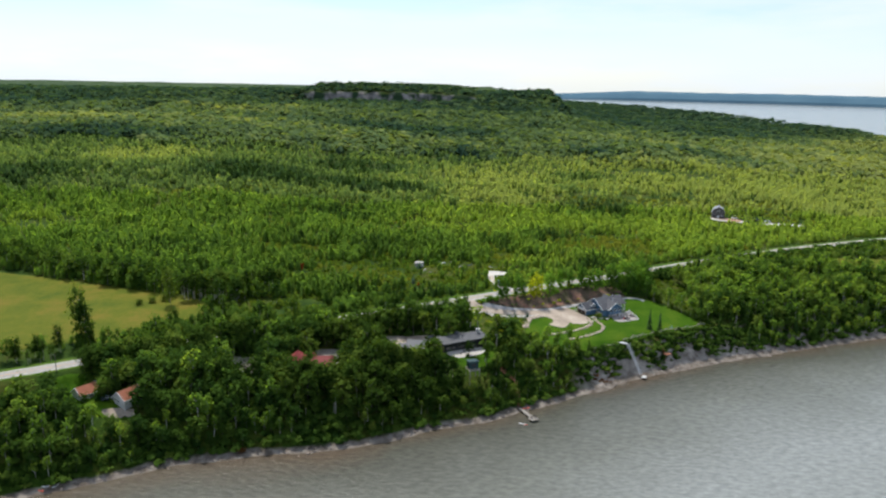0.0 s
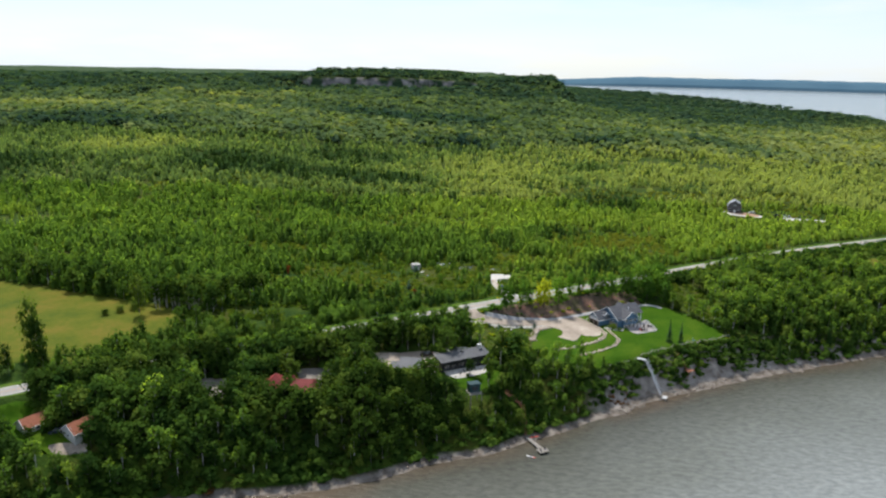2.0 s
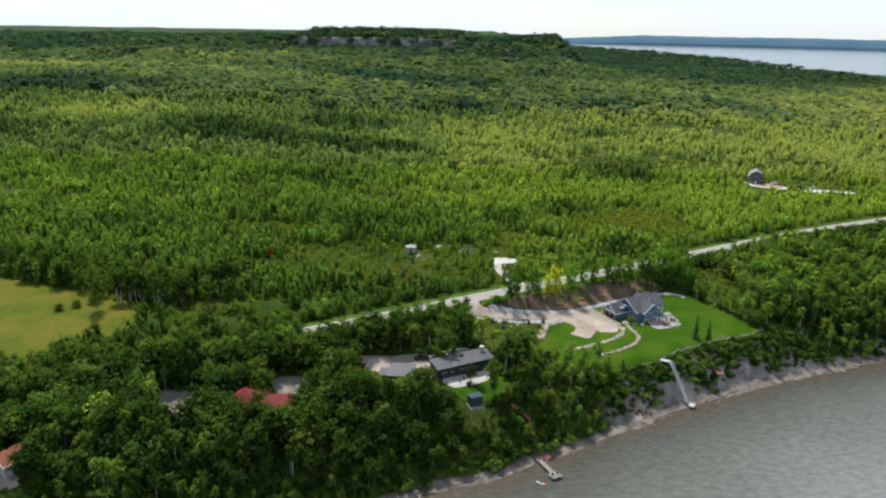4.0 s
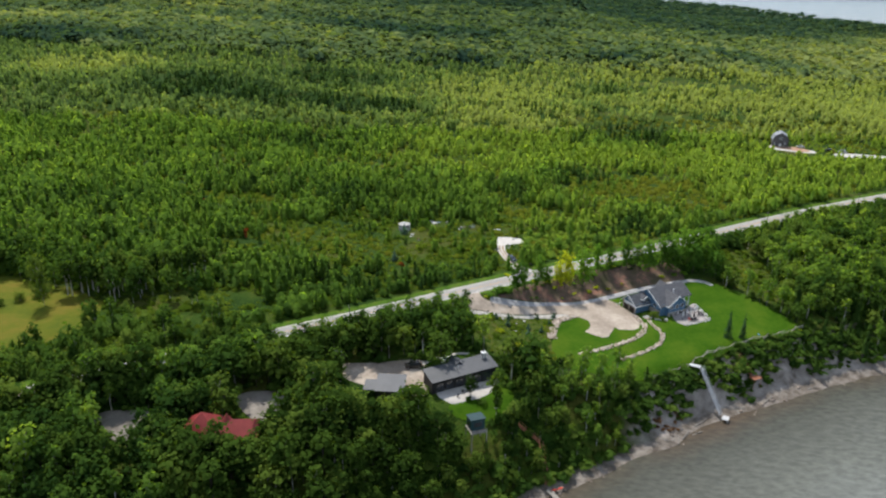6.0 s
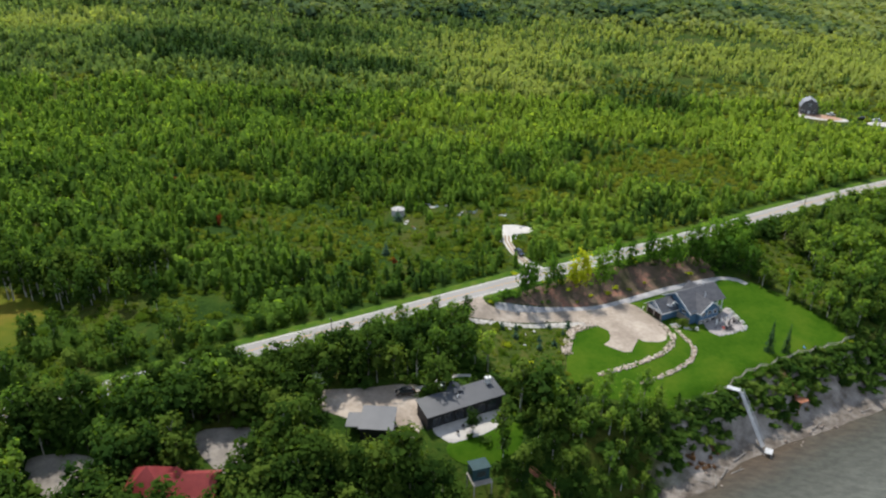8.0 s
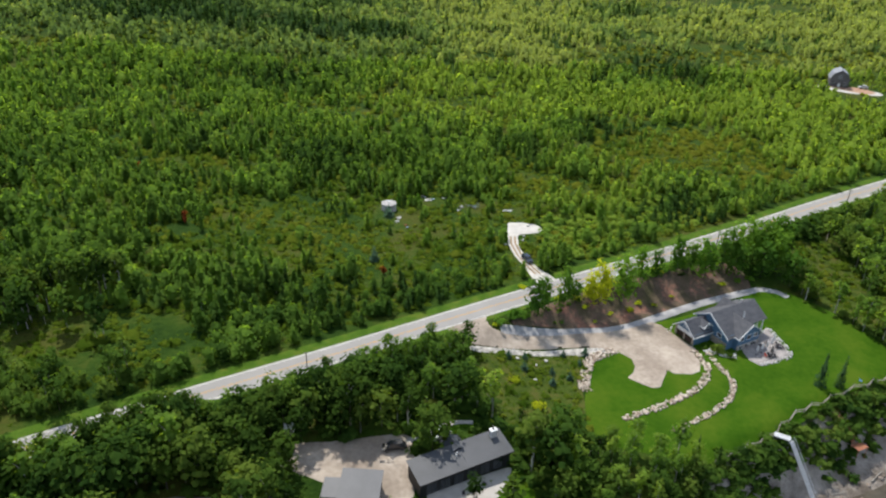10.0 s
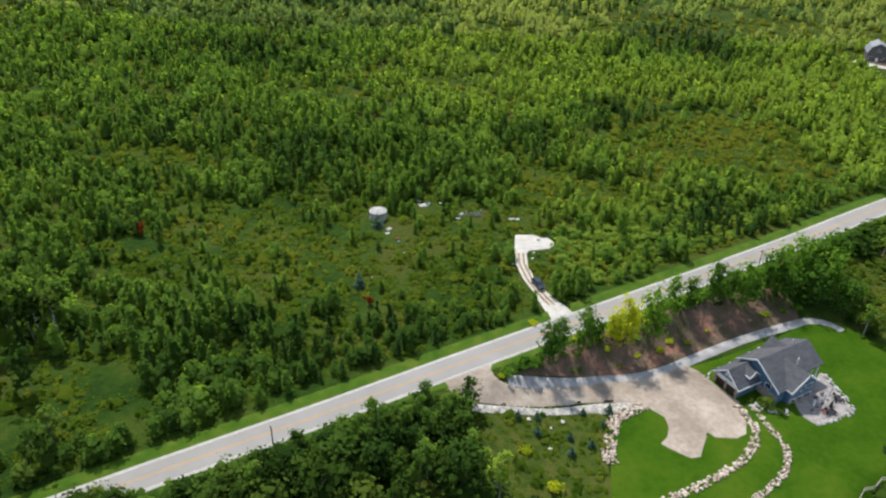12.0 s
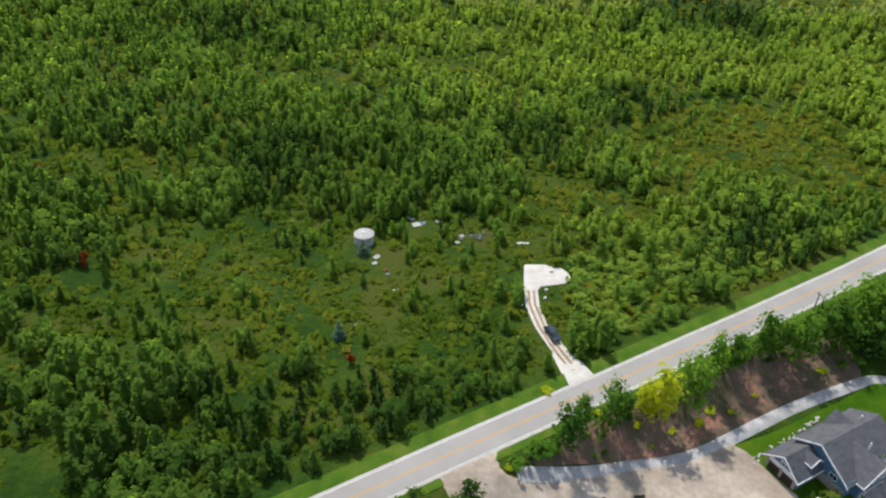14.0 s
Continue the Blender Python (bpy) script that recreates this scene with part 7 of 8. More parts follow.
stair("shore_stairs", (80.2, 308.2, 11.9), (84.6, 299.6, 1.2), 1.1, ALU, "long pale aluminium stairs down the clay bluff", 46)
deck("stair_landing", 78.6, 309.4, 12.2, 3.4, 1.6, -28, ALU, "pale landing at the head of the shore stairs", 2.4)
deck("shore_landing", 85.6, 298.2, 1.1, 2.4, 1.8, 60, ALU, "pale landing at the foot of the shore stairs", 1.6)
deck("bluff_deck", 99.6, 313.8, 5.9, 3.2, 2.2, 25, CEDARWOOD, "small red cedar deck on the bluff", 3.4)
stair("bluff_stairs", (95.4, 318.6, 10.4), (98.6, 314.6, 6.0), 0.9, CEDARWOOD, "red-brown wooden steps down to the bluff deck", 18)
stair("cedar_stairs", (22.4, 277.6, 11.2), (28.0, 275.4, 7.6), 1.0, CEDARWOOD, "red cedar steps through the trees", 18)
stair("cedar_stairs", (28.2, 274.6, 7.4), (29.2, 266.0, 1.2), 1.0, CEDARWOOD, "red cedar steps down to the dock", 26)
for x, y, w in ((23.6, 281.6, 1.9),):
    r = empty("picnic_table", pose(x, y, ground(x, y), 0, 0, 15), "pale picnic table on bare ground among trees", "table")
    part("tabletop", boxed(-w / 2, w / 2, -0.45, 0.45, 0.7, 0.76), PALE_PLASTIC, r)
    for b in (-1, 1):
        part("bench", boxed(-w / 2, w / 2, b * 0.75 - 0.14, b * 0.75 + 0.14, 0.42, 0.47), PALE_PLASTIC, r)
        part("leg", boxed(b * 0.7 - 0.05, b * 0.7 + 0.05, -0.75, 0.75, 0.0, 0.7), GREYWOOD, r)


def dock():
    a, b = Vector((29.4, 265.0, 0.85)), Vector((33.0, 257.6, 0.85))
    d = (b - a).normalized()
    yaw = math.degrees(math.atan2(d.y, d.x))
    l = (b - a).length
    r = empty("dock", pose(*a, 0, 0, yaw), "weathered grey dock with a wider end over the water", "dock")
    n = int((l + 3.0) / 0.25)
    for i in range(n):
        u = i * 0.25
        w = 0.75 if u < l - 0.2 else 1.7
        part("board", boxed(u + 0.01, u + 0.24, -w, w, -0.06, 0.0), GREYWOOD, r)
    for s in (-0.65, 0.65):
        part("beam", boxed(0, l + 3.0, s - 0.06, s + 0.06, -0.26, -0.06), GREYWOOD, r)
    for u in (2.2, 4.6, 7.0, l + 0.4, l + 2.6):
        for s in ((-0.7, 0.7) if u < l else (-1.5, 1.5)):
            part("post", tube(bmesh.new(), (u, s, -3.2), (u, s, 0.25), 0.08, 0.08, 7), GREYWOOD, r)
    for s in (-1, 1):
        q = empty("dock_chair", pose(*(a + d * (l + 1.5) + Vector((-d.y, d.x, 0)) * s * 0.8), 0, 0, yaw + 90), "dark folding chair on the dock's end", "chair", "chairs on the dock")
        part("seat", boxed(-0.28, 0.28, -0.28, 0.28, 0.36, 0.42), DARK_CLOTH, q)
        part("backrest", boxed(-0.28, 0.28, 0.24, 0.3, 0.42, 0.9), DARK_CLOTH, q)
        for u in (-0.22, 0.22):
            part("leg", boxed(u - 0.03, u + 0.03, -0.25, 0.25, 0.0, 0.36), ALU, q)


dock()


def kayak(x, y, z, turn, hull, tip, label, roll=0.0, l=3.8):
    r = empty("kayak", pose(x, y, z, roll, 0, turn), label, "kayak", "small boats by the shore")
    def section(u0, u1, n):
        bm = bmesh.new()
        rows = []
        for i in range(n + 1):
            u = u0 + (u1 - u0) * i / n
            w = 0.36 * max(0.02, 1 - abs(2 * u / l) ** 2.2)
            rows.append([bm.verts.new((u, w * math.cos(k * math.tau / 10), 0.16 + 0.45 * w * math.sin(k * math.tau / 10) + 0.08 * abs(2 * u / l) ** 3)) for k in range(10)])
        for p, q in zip(rows[:-1], rows[1:]):
            for k in range(10):
                bm.faces.new((p[k], q[k], q[(k + 1) % 10], p[(k + 1) % 10]))
        bm.faces.new(rows[0]), bm.faces.new(rows[-1][::-1])
        bmesh.ops.recalc_face_normals(bm, faces=bm.faces[:])
        return bm
    part("hull", section(-l / 2, l * 0.22, 10), hull, r)
    part("bow", section(l * 0.22, l / 2, 5), tip, r, "bow of another colour")
    part("seat", boxed(-0.5, 0.35, -0.2, 0.2, 0.30, 0.34, 0.02), DARK_CLOTH, r)
    return r


kayak(29.4, 253.1, 0.02, -30, PALE_PLASTIC, RED_PLASTIC, "white kayak with a red bow afloat by the dock")
kayak(31.6, 265.0, 0.75, 20, RED_PLASTIC, RED_PLASTIC, "red kayak pulled up on the stones")
kayak(-120.2, 204.4, 1.2, 60, TEAL_PLASTIC, TEAL_PLASTIC, "turquoise kayak pulled up on the beach", l=3.2)
kayak(-119.0, 203.4, 0.7, 75, PALE_PLASTIC, PALE_PLASTIC, "white kayak pulled up on the beach", l=3.6)
kayak(-121.6, 203.0, 0.7, 20, PALE_PLASTIC, YELLOW_PLASTIC, "white and yellow kayak lying on the beach", l=3.4)
kayak(-122.4, 201.2, 0.3, -15, RED_PLASTIC, RED_PLASTIC, "small red kayak lying on the beach", l=2.8)

# rusty slip of dead brush at the foot of the bluff
RUST = foliage("leaves_dead_brush", (0.085, 0.045, 0.024), (0.16, 0.085, 0.045), (0.26, 0.17, 0.10), single=True)
dead = np.random.default_rng(77)
for i in range(15):
    x = dead.uniform(61, 72)
    y = 286.4 + (x - 61) * 0.62 + dead.uniform(0, 5.5)
    q = triangles("dead_shrub", *bush(dead, n=42, leaf=0.11)[:2], np.zeros(92), [RUST]) if i == 0 else q
    ob = new("dead_shrub", q)
    ob.matrix_world = pose(x, y, ground(x, y), 0, 0, dead.uniform(0, 360)) @ Matrix.Diagonal((dead.uniform(1.2, 2.6), dead.uniform(1.0, 2.0), dead.uniform(0.6, 1.6), 1))
    tagged(ob, "rust-brown dead brush slumped at the bluff's foot", "shrub", "dead brush on the bluff")
# driftwood below the bluff
for i, (x, y, a, l) in enumerate(((72, 290.5, 50, 5), (75.5, 291.5, 20, 4), (69, 287.8, 70, 4.5), (78, 296.5, 35, 6), (92, 304.2, 10, 4), (103, 309.5, 35, 5), (66, 286.8, -20, 3.5), (-33, 233.5, 30, 4), (120, 317, 20, 4))):
    z = ground(x, y) + 0.25
    bm = tube(bmesh.new(), (-l / 2, 0, 0), (l / 2, 0.3, 0.25), 0.16, 0.07, 7)
    tube(bm, (0.2 * l, 0.1, 0.12), (0.38 * l, 0.9, 0.7), 0.07, 0.03, 5)
    ob = part("driftwood_log", bm, GREYWOOD)
    ob.matrix_world = pose(x, y, z, 0, 0, a)
    tagged(ob, "bleached driftwood log on the shingle", "log", "driftwood along the shore")


# ---- poles, tank, litter of the old field ----
def utility_pole(x):
    y = float(road_y(x)) - 6.6
    z = ground(x, y)
    r = empty("utility_pole", pose(x, y, z, 0, 0, 31), "dark wooden utility pole beside the road", "pole", "poles along the road")
    part("shaft", tube(bmesh.new(), (0, 0, -0.5), (0, 0, 7.2), 0.15, 0.10, 10), POLEWOOD, r)
    arm = part("crossarm", boxed(-0.07, 0.07, -0.8, 0.8, 6.55, 6.68, 0.01), POLEWOOD, r)
    for s in (-0.75, 0.0, 0.75):
        part("insulator", tube(bmesh.new(), (0, s, 6.68), (0, s, 6.86), 0.05, 0.04, 8), PALE_PLASTIC, arm)
    return r


for i in range(-3, 7):
    utility_pole(28.8 + 56.0 * i)

r = empty("water_tank", pose(-16.3, 408.0, ground(-16.3, 408.0)), "old round galvanised tank standing in the field", "tank")
bm = tube(bmesh.new(), (0, 0, 0), (0, 0, 2.5), 2.45, 2.45, 40, caps=False)
part("shell", bm, TANKSKIN, r)
for k in range(5):
    part("hoop", tube(bmesh.new(), (0, 0, 0.2 + k * 0.52), (0, 0, 0.28 + k * 0.52), 2.49, 2.49, 40), TANKSKIN, r)
part("roof", tube(bmesh.new(), (0, 0, 2.5), (0, 0, 3.0), 2.55, 0.4, 40), TANKSKIN, r)
part("hatch", tube(bmesh.new(), (0, 0, 2.98), (0, 0, 3.15), 0.42, 0.4, 14), PALE_PLASTIC, r)


def sheet(x, y, turn, w, l, mat, label, tilt=6.0, h=0.25):
    """A bent sheet or board lying in the weeds."""
    bm = bmesh.new()
    n = 5
    top = [[bm.verts.new((-w / 2 + w * i / n, s, h + 0.10 * math.sin(i * 1.7 + x))) for i in range(n + 1)] for s in (-l / 2, l / 2)]
    for i in range(n):
        bm.faces.new((top[0][i], top[0][i + 1], top[1][i + 1], top[1][i]))
    bmesh.ops.solidify(bm, geom=bm.faces[:], thickness=0.05)
    ob = part("scrap_sheet", bm, mat)
    ob.matrix_world = pose(x, y, ground(x, y), tilt, tilt * 0.5, turn)
    return tagged(ob, label, "scrap", "scrap in the old field")


for a in ((-3.6, 416.4, 20, 2.4, 1.6, PALE_PLASTIC, "white sheet lying in the weeds"), (-1.8, 417.2, 70, 1.6, 1.0, BLUE_SHEET, "grey-blue sheet lying in the weeds"),
          (-4.8, 418.8, 10, 1.4, 0.9, PALE_PLASTIC, "small white panel in the weeds"), (2.2, 418.2, 5, 1.8, 0.9, PALE_PLASTIC, "white board lying in the weeds"),
          (-5.8, 419.8, 40, 1.2, 0.8, CANVAS, "crumpled white tarp in the weeds"), (23.4, 409.0, 8, 3.2, 0.8, PALE_PLASTIC, "stack of pale boards in the grass"),
          (37.6, 401.0, 112, 3.6, 1.0, BLUE_SHEET, "pale blue panels lying beside the gravel pad"), (8.0, 411.5, 20, 1.4, 1.0, CANVAS, "white tarp on the scrap heap"),
          (-12.6, 401.4, 60, 1.8, 1.2, CANVAS, "white tarp beside the tank"), (-12.9, 398.8, 30, 1.3, 0.9, PALE_PLASTIC, "white scrap beside the tank"),
          (-10.0, 396.2, 20, 1.3, 0.7, CEDARWOOD, "rusty red sheet in the weeds"), (-9.4, 394.6, 80, 1.2, 0.8, BLUE_SHEET, "grey scrap sheet in the weeds"),
          (-7.2, 388.2, 10, 1.3, 0.8, PALE_PLASTIC, "white scrap in the weeds"), (-14.8, 376.0, 30, 0.9, 0.7, PALE_PLASTIC, "small white box in the scrub"),
          (5.6, 393.0, 30, 1.0, 0.7, BLUE_SHEET, "grey scrap in the scrub"), (7.0, 408.6, 0, 1.2, 0.8, PALE_PLASTIC, "white plastic on the scrap heap")):
    sheet(*a)
# tangle of old fencing
for k in range(2):
    bm = bmesh.new()
    for i in range(16):
        p = Vector((rng.uniform(-2.6, 2.6), rng.uniform(-1.2, 1.2), rng.uniform(0.2, 0.9)))
        q = p + Vector((rng.uniform(-1.6, 1.6), rng.uniform(-0.9, 0.9), rng.uniform(-0.3, 0.5)))
        tube(bm, p, q, 0.07, 0.05, 5)
    ob = part("scrap_heap", bm, BLUE_SHEET if k else GREYWOOD)
    ob.matrix_world = pose(10.2 + 1.5 * k, 410.4 + 0.8 * k, ground(10.2, 410.4))
    tagged(ob, "tangled heap of grey scrap poles in the field", "scrap heap", "scrap in the old field")
for x, y in ((26.8, 386.6), (27.4, 389.6), (21.2, 384.0)):
    ob = new("boulder", WHITES[0])
    ob.matrix_world = pose(x, y, ground(x, y) + 0.3, 0, 0, x * 50) @ Matrix.Diagonal((1.1, 1.1, 1.1, 1))
    tagged(ob, "pale boulder beside the gravel track", "boulder", "boulders by the track")
ob = new("boulder", WHITES[2])
ob.matrix_world = pose(29.4, 397.2, ground(29.4, 397.2) + 0.35, 0, 0, 20) @ Matrix.Diagonal((1.3, 1.0, 0.8, 1))
tagged(ob, "grey lump on the gravel pad", "boulder", "boulders by the track")


# ---- single trees and shrubs ----
def shrub(x, y, h, w, mat, label, group="shrubs", name="shrub"):
    v = BUSH[int(rng.integers(0, 5))][0]
    key = ("shrub", id(v), mat.name)
    if key not in TREE_MESH:
        g = np.random.default_rng(int(abs(x) * 10))
        v2, f2, m2, n2 = bush(g, n=70, leaf=0.12)
        TREE_MESH[key] = triangles(name, v2, f2, m2 * 0, [mat], None, n2)
    ob = new(name, TREE_MESH[key])
    ob.matrix_world = pose(x, y, ground(x, y), 0, 0, rng.uniform(0, 360)) @ Matrix.Diagonal((w, w, h, 1))
    return tagged(ob, label, "shrub", group)


# row on the bank below the road: height, width, kind (0 green, 1 yellow-green, 2 conifer)
for x, y, h, w, k in ((26.2, 343.6, 7.0, 4.6, 0), (29.2, 347.2, 5.6, 3.6, 0), (34.6, 348.4, 7.4, 4.6, 0), (37.6, 350.6, 4.4, 3.4, 0), (44.6, 352.4, 8.0, 5.8, 1), (41.8, 352.6, 4.6, 3.4, 1), (51.4, 355.8, 8.4, 6.0, 0), (57.4, 362.4, 7.0, 4.2, 0), (62.6, 365.6, 5.6, 4.0, 0),
                      (69.6, 369.2, 7.0, 4.8, 0), (73.4, 370.6, 6.0, 4.6, 0), (78.4, 370.8, 7.4, 6.6, 0), (85.8, 376.6, 7.6, 6.4, 0), (89.0, 374.6, 6.6, 6.0, 0), (93.6, 380.4, 8.4, 7.2, 0), (98.0, 382.0, 8.2, 7.2, 0), (102.6, 384.0, 8.4, 7.4, 0),
                      (97.0, 374.4, 7.2, 6.8, 0), (102.0, 377.4, 8.2, 7.2, 0), (104.0, 371.0, 6.6, 6.0, 0), (107.0, 388.0, 7.0, 6.6, 0)):
    tree(MAPLE, int(rng.integers(0, 4)), x, y, h * 1.75, w * 1.75, rng.uniform(0, 360), LEAF_YELLOW if k == 1 else LEAF_SHADE if int(x) % 3 else LEAF_BANK, BARK, "yellow-green young maple on the bank below the road" if k else "leafy green tree on the bank below the road", group="trees on the bank")
for x, y, h, w, k in ((17.0, 339.4, 2.2, 2.8, 0), (20.5, 341.6, 4.4, 4.0, 0), (21.4, 342.2, 3.0, 3.8, 0), (23.6, 342.6, 2.8, 3.2, 0), (16.0, 338.8, 0.8, 2.0, 1), (38.6, 352.0, 2.0, 2.6, 1), (40.4, 350.6, 1.2, 2.2, 1), (47.5, 351.5, 1.0, 2.0, 1),
                      (54.0, 354.6, 1.4, 2.4, 1), (56.0, 357.0, 1.2, 2.2, 1), (55.6, 361.0, 2.6, 3.2, 0), (61.8, 366.0, 2.8, 3.6, 0), (64.4, 368.0, 2.4, 3.4, 1), (66.8, 369.6, 2.8, 3.6, 0), (72.6, 372.6, 2.4, 3.4, 0), (61.0, 357.8, 0.7, 1.6, 1),
                      (43.0, 347.9, 0.6, 1.3, 1), (33.5, 345.0, 0.8, 1.5, 0), (67.0, 362.0, 0.7, 1.5, 1), (84.0, 369.6, 1.2, 2.4, 1), (89.0, 371.6, 1.4, 2.6, 0), (93.5, 373.0, 1.8, 3.0, 0), (48.2, 359.0, 1.6, 2.4, 0), (33.0, 351.6, 1.2, 2.2, 1), (31.6, 344.2, 0.6, 1.2, 0)):
    shrub(x, y, h, w, LEAF_YELLOW if k else LEAF_BANK, "low green shrub on the earth bank", "shrubs on the bank")
for i in range(22):
    x = 30 + i * 3.0 + rng.uniform(-0.9, 0.9)
    y = float(road_y(x)) - rng.uniform(7.6, 11.0)
    shrub(x, y, rng.uniform(0.5, 1.4), rng.uniform(1.4, 2.8), LEAF_ONE if i % 3 else LEAF_BANK, "low green shrub along the top of the bank", "shrubs on the bank")
# tall trees at the hay field and the road beside it
for x, y, h, w in ((-146.5, 279.0, 23, 0.36), (-143.0, 276.0, 18, 0.40), (-139.5, 272, 12, 0.5), (-149.9, 268.3, 11, 0.45), (-154.3, 261.5, 10, 0.5), (-159.7, 256.5, 11, 0.5), (-128.6, 327, 18, 0.38), (-133, 334, 5, 1.2), (-138, 330, 3.5, 1.3), (-142.7, 326, 3, 1.3)):
    tree(MAPLE, int(rng.integers(0, 4)), x, y, h, h * w * 1.35, rng.uniform(0, 360), LEAF_ONE, PALE_BARK, "tall leafy tree at the edge of the hay field", group="trees at the hay field")
for i in range(26):
    x = -125 + i * 1.7 + rng.uniform(-0.5, 0.5)
    tree(TALL, int(rng.integers(0, 3)), x, 339 + 0.30 * (x + 117) + rng.uniform(-2.5, 2.5), rng.uniform(12, 15.5), rng.uniform(11, 14), rng.uniform(0, 360), LEAF_ONE, PALE_BARK, "tall pale-stemmed aspen in a close stand", group="aspen stand")
for x, y, h in ((-88, 252, 12), (-83.5, 250.5, 11), (-79, 251.5, 12), (-74.5, 250.5, 11.5), (-70, 252, 12), (-27, 270, 12.5), (-23, 268.5, 13), (-19, 270, 12), (-15, 268.5, 12.5), (-11, 269.5, 12), (-7, 268, 12), (-3, 269, 11.5), (-38, 262, 11.5), (-34, 266, 11)):
    tree(BIG, int(rng.integers(0, 6)), x, y, h, h * rng.uniform(0.8, 0.95), rng.uniform(0, 360), LEAF_ONE, BARK, "tall green tree in front of a gravel yard", group="trees below the yards")
for i in range(22):
    x = -128 + i * 2.2 + rng.uniform(-0.8, 0.8)
    y = float(road_y(x)) - rng.uniform(8.5, 13.5)
    h = rng.uniform(8.5, 12.5)
    tree(BIG, int(rng.integers(0, 6)), x, y, h, h * rng.uniform(0.85, 1.05), rng.uniform(0, 360), LEAF_ONE, BARK, "full-crowned green tree beside the road", group="trees along the road")
row = np.random.default_rng(77)
for i in range(17):
    x = -80 + i * 1.9 + row.uniform(-0.7, 0.7)
    y = float(road_y(x)) - row.uniform(7.5, 10.5)
    h = row.uniform(7.5, 10.5)
    tree(BIG, int(row.integers(0, 6)), x, y, h, h * row.uniform(0.8, 1.0), row.uniform(0, 360), LEAF_ONE, BARK, "full-crowned green tree beside the road", group="trees along the road")
# conifers on the lawn and along the drive
for x, y, h in ((94.4, 327.3, 10.0), (99.1, 327.1, 9.6), (57.0, 301.6, 7.0), (87.6, 384.0, 5.0)):
    tree(SPRUCE, int(rng.integers(0, 3)), x, y, h, h * 0.8, rng.uniform(0, 360), NEEDLES, BARK, "slim dark spruce standing on the lawn", group="spruces on the lawn")
for x, y, h in ((18.8, 330.0, 2.3), (22.9, 330.8, 2.4), (32.8, 333.4, 2.2), (38.4, 334.4, 2.6), (22.5, 326.6, 2.6), (36.4, 330.4, 2.2), (29.2, 326.4, 2.2), (33.3, 324.8, 2.6), (28.9, 322.4, 2.8), (80.6, 356.8, 3.0)):
    tree(SPRUCE, int(rng.integers(0, 3)), x, y, h, h * 2.1, rng.uniform(0, 360), NEEDLES_BLUE, BARK, "small planted blue spruce below the drive", group="planted spruces")
for x, y, q in ((21.1, 330.0, 0.8), (28.3, 330.7, 0.8), (24.8, 323.0, 1.0), (25.6, 328.5, 0.6)):
    ob = new("boulder", WHITES[int(q * 10) % 5])
    ob.matrix_world = pose(x, y, ground(x, y) + 0.3, 0, 0, x * 70) @ Matrix.Diagonal((q, q * 1.3, q * 0.8, 1))
    tagged(ob, "pale boulder among the young planting", "boulder", "boulders below the drive")
for x, y, h, w in ((73.4, 337.4, 3.4, 3.2), (71.8, 338.6, 2.2, 2.4), (75.4, 336.6, 1.8, 2.2), (69.6, 339.4, 1.3, 1.6)):
    shrub(x, y, h, w, LEAF_ONE, "leafy green shrub against the house wall", "shrubs by the house")
for i in range(11):
    x, y = 124 - i * 1.9, 339 + i * 2.4
    shrub(x, y, rng.uniform(0.9, 1.6), rng.uniform(1.0, 1.6), LEAF_ONE, "small round shrub along the lawn's edge", "shrubs along the lawn")
shrub(118.5, 333.0, 1.2, 3.0, LEAF_YELLOW, "yellow flowering shrub at the fence", "shrubs along the lawn")
shrub(121.0, 334.2, 1.2, 2.6, LEAF_YELLOW, "yellow flowering shrub at the fence", "shrubs along the lawn")
for x, y, h, w in ((-80.6, 394.7, 6.5, 1.8), (-14.5, 364.5, 3.8, 1.7), (-112, 440, 5.0, 1.8)):
    shrub(x, y, h, w, WEED_RED, "red-leaved sumac in the scrub", "sumac")
shrub(24.6, 357.3, 0.9, 2.4, LEAF_YELLOW, "yellow flowering weeds beside the road", "weeds by the road")
shrub(20.0, 322.0, 1.6, 2.6, LEAF_YELLOW, "yellow-green shrub in the young planting", "shrubs below the drive")
shrub(24.5, 313.5, 3.2, 3.0, LEAF_YELLOW, "yellow-green shrub in the young planting", "shrubs below the drive")
tree(BIG, 2, -118.0, 239.0, 7.0, 8.6, 40, LEAF_ONE, BARK, "round leafy green tree between the cottages", group="garden trees")
tree(BIG, 4, -122.5, 232.0, 5.0, 6.4, 140, LEAF_ONE, BARK, "round dark tree beside the cottage", group="garden trees")
tree(BIG, 1, 9.6, 287.2, 6.0, 6.2, 80, LEAF_ONE, BARK, "small round tree on the cottage terrace", group="garden trees")
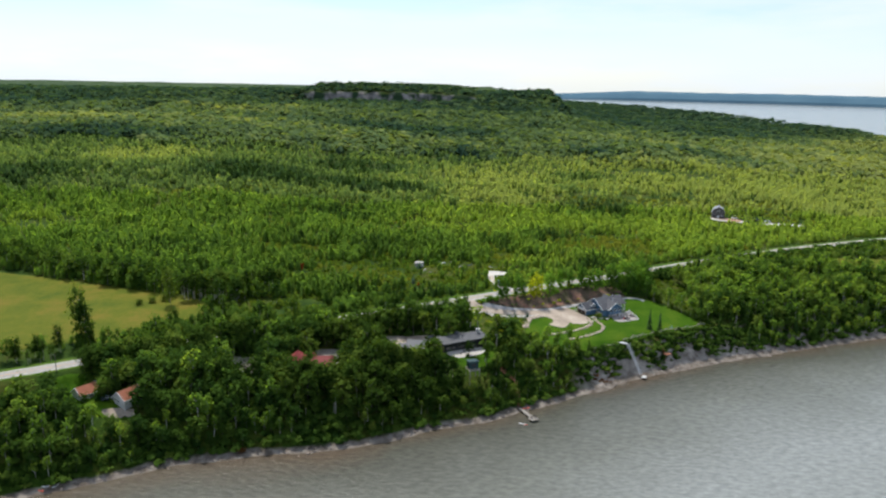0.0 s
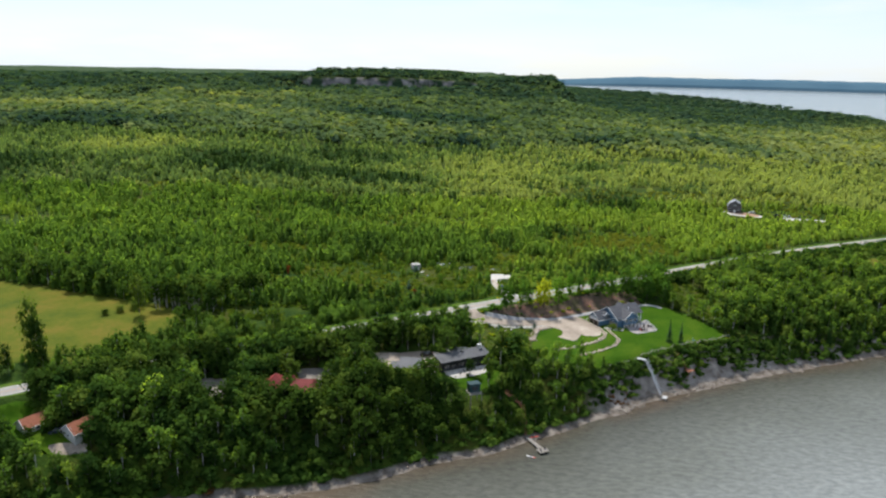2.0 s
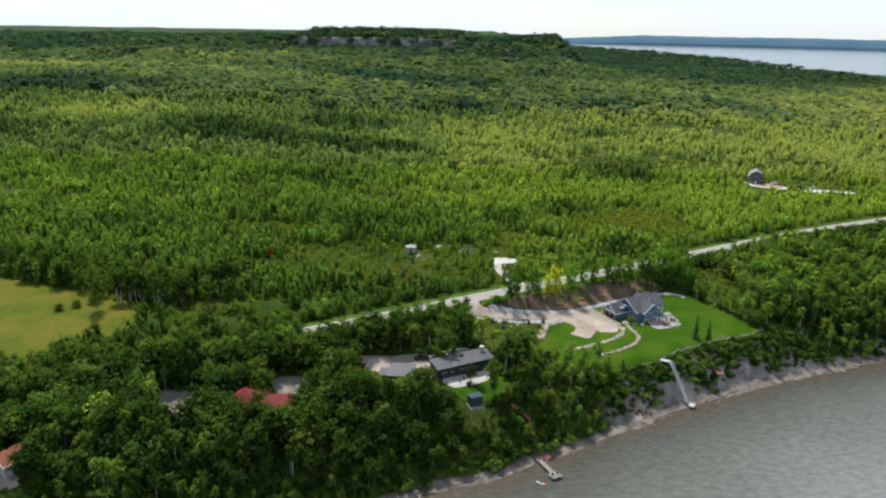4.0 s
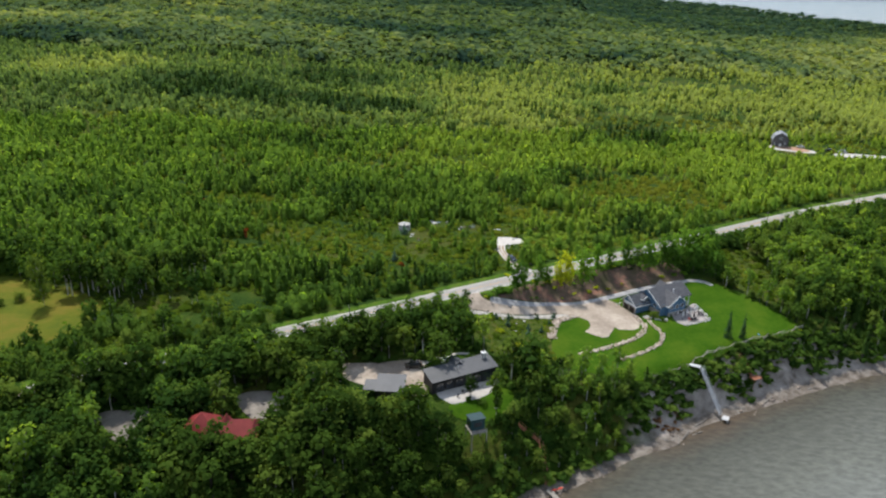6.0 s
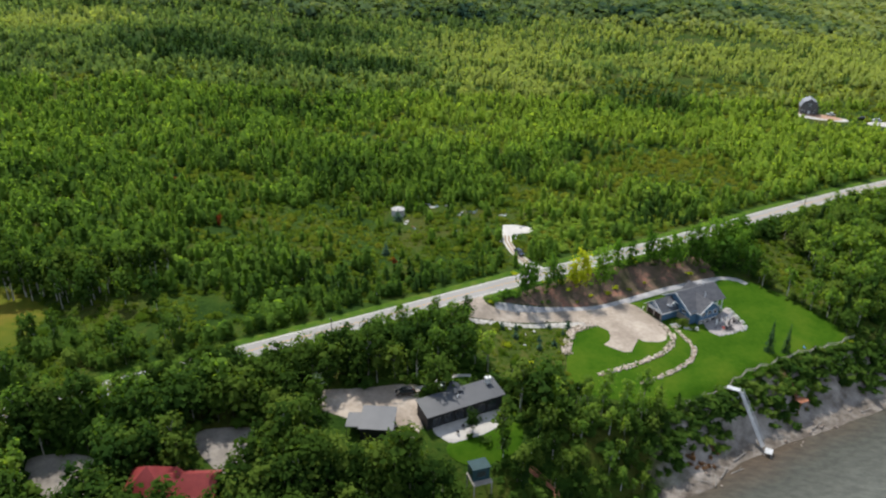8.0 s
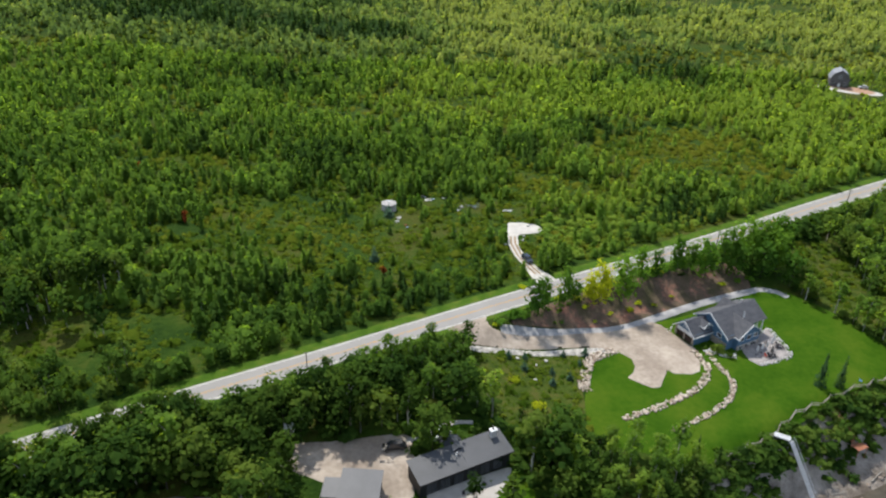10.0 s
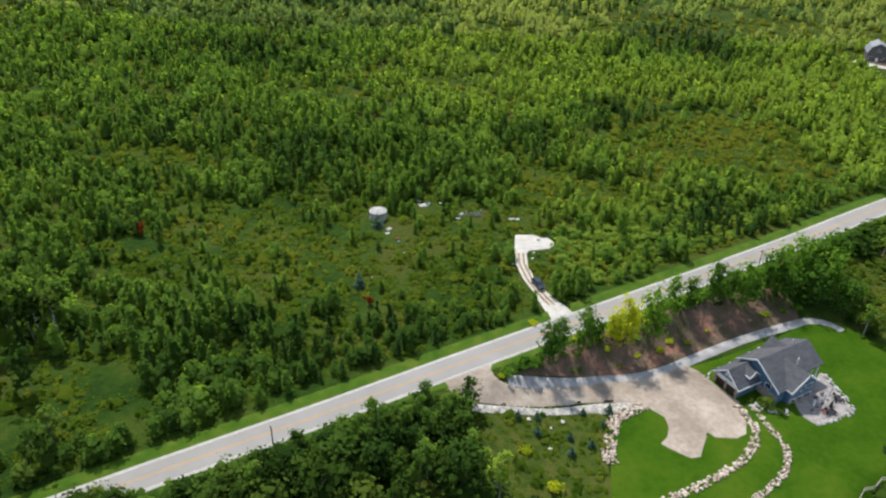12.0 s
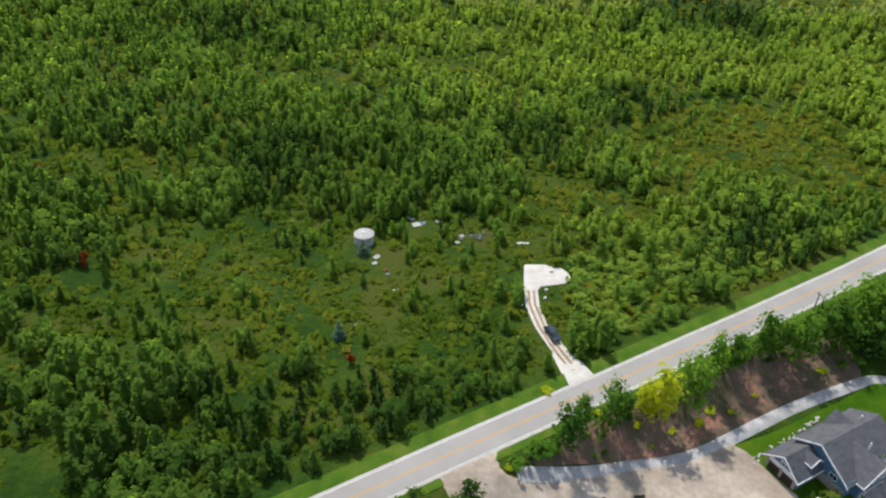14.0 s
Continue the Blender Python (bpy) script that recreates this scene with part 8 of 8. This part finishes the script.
tree(BIG, 3, 19.4, 299.5, 6.5, 6.2, 10, LEAF_ONE, BARK, "leafy tree at the end of the cottage", group="garden trees")
tree(BIG, 5, -60.0, 229.0, 4.2, 6.0, 80, LEAF_ONE, BARK, "round willow bush on the shore", group="shore bushes")
shrub(-68.0, 227.0, 2.6, 3.0, foliage("leaves_rust", (0.07, 0.035, 0.015), (0.11, 0.055, 0.022), (0.15, 0.08, 0.03), single=True), "rust-brown bush on the shore", "shore bushes")
for x, y, h in ((-60, 252.5, 12.0), (-55.5, 251.5, 12.6), (-51, 252.5, 12.4), (-46.5, 251.5, 12.2), (-42, 252.5, 12.0), (-64, 258, 11.5), (-37.5, 258, 11.5), (-62, 268, 11), (-49, 246, 12.5), (-57, 246, 12.5), (-52.5, 254.2, 10.6), (-48.6, 253.6, 11.0), (-58, 255.5, 11.5), (-49.8, 256.0, 12.4)):
    tree(BIG, int(rng.integers(0, 6)), x, y, h, h * 1.05, rng.uniform(0, 360), LEAF_ONE, BARK, "full-crowned tree close by the red-roofed house", group="garden trees")
for x, y, h in ((-9.5, 411.5, 4.4), (-6.8, 413.6, 4.0), (-13.2, 412.0, 4.6), (4.6, 413.0, 3.0)):
    tree(SLIM, int(rng.integers(0, 7)), x, y, h, h * 1.3, rng.uniform(0, 360), LEAF_BANK, PALE_BARK, "slim young aspen near the old tank", group="saplings near the tank")
for x, y, h in ((-16.0, 403.0, 4.4), (-17.8, 372.0, 4.6)):
    tree(SPRUCE, int(rng.integers(0, 3)), x, y, h, h * 2.2, rng.uniform(0, 360), NEEDLES_BLUE, BARK, "young blue-green spruce near the old tank", group="planted spruces")
for x, y, h, w in ((22, 300, 5.5, 0.9), (30, 306, 4.5, 1.0), (36, 300, 6.5, 0.9), (27, 298, 7, 0.8), (33, 296, 7.5, 0.9), (20.5, 309, 4, 1.0)):
    tree(TALL, int(rng.integers(0, 3)), x, y, h, h * 1.2 * w, rng.uniform(0, 360), LEAF_ONE, PALE_BARK, "slender young poplar on the open slope", group="trees on the slope")
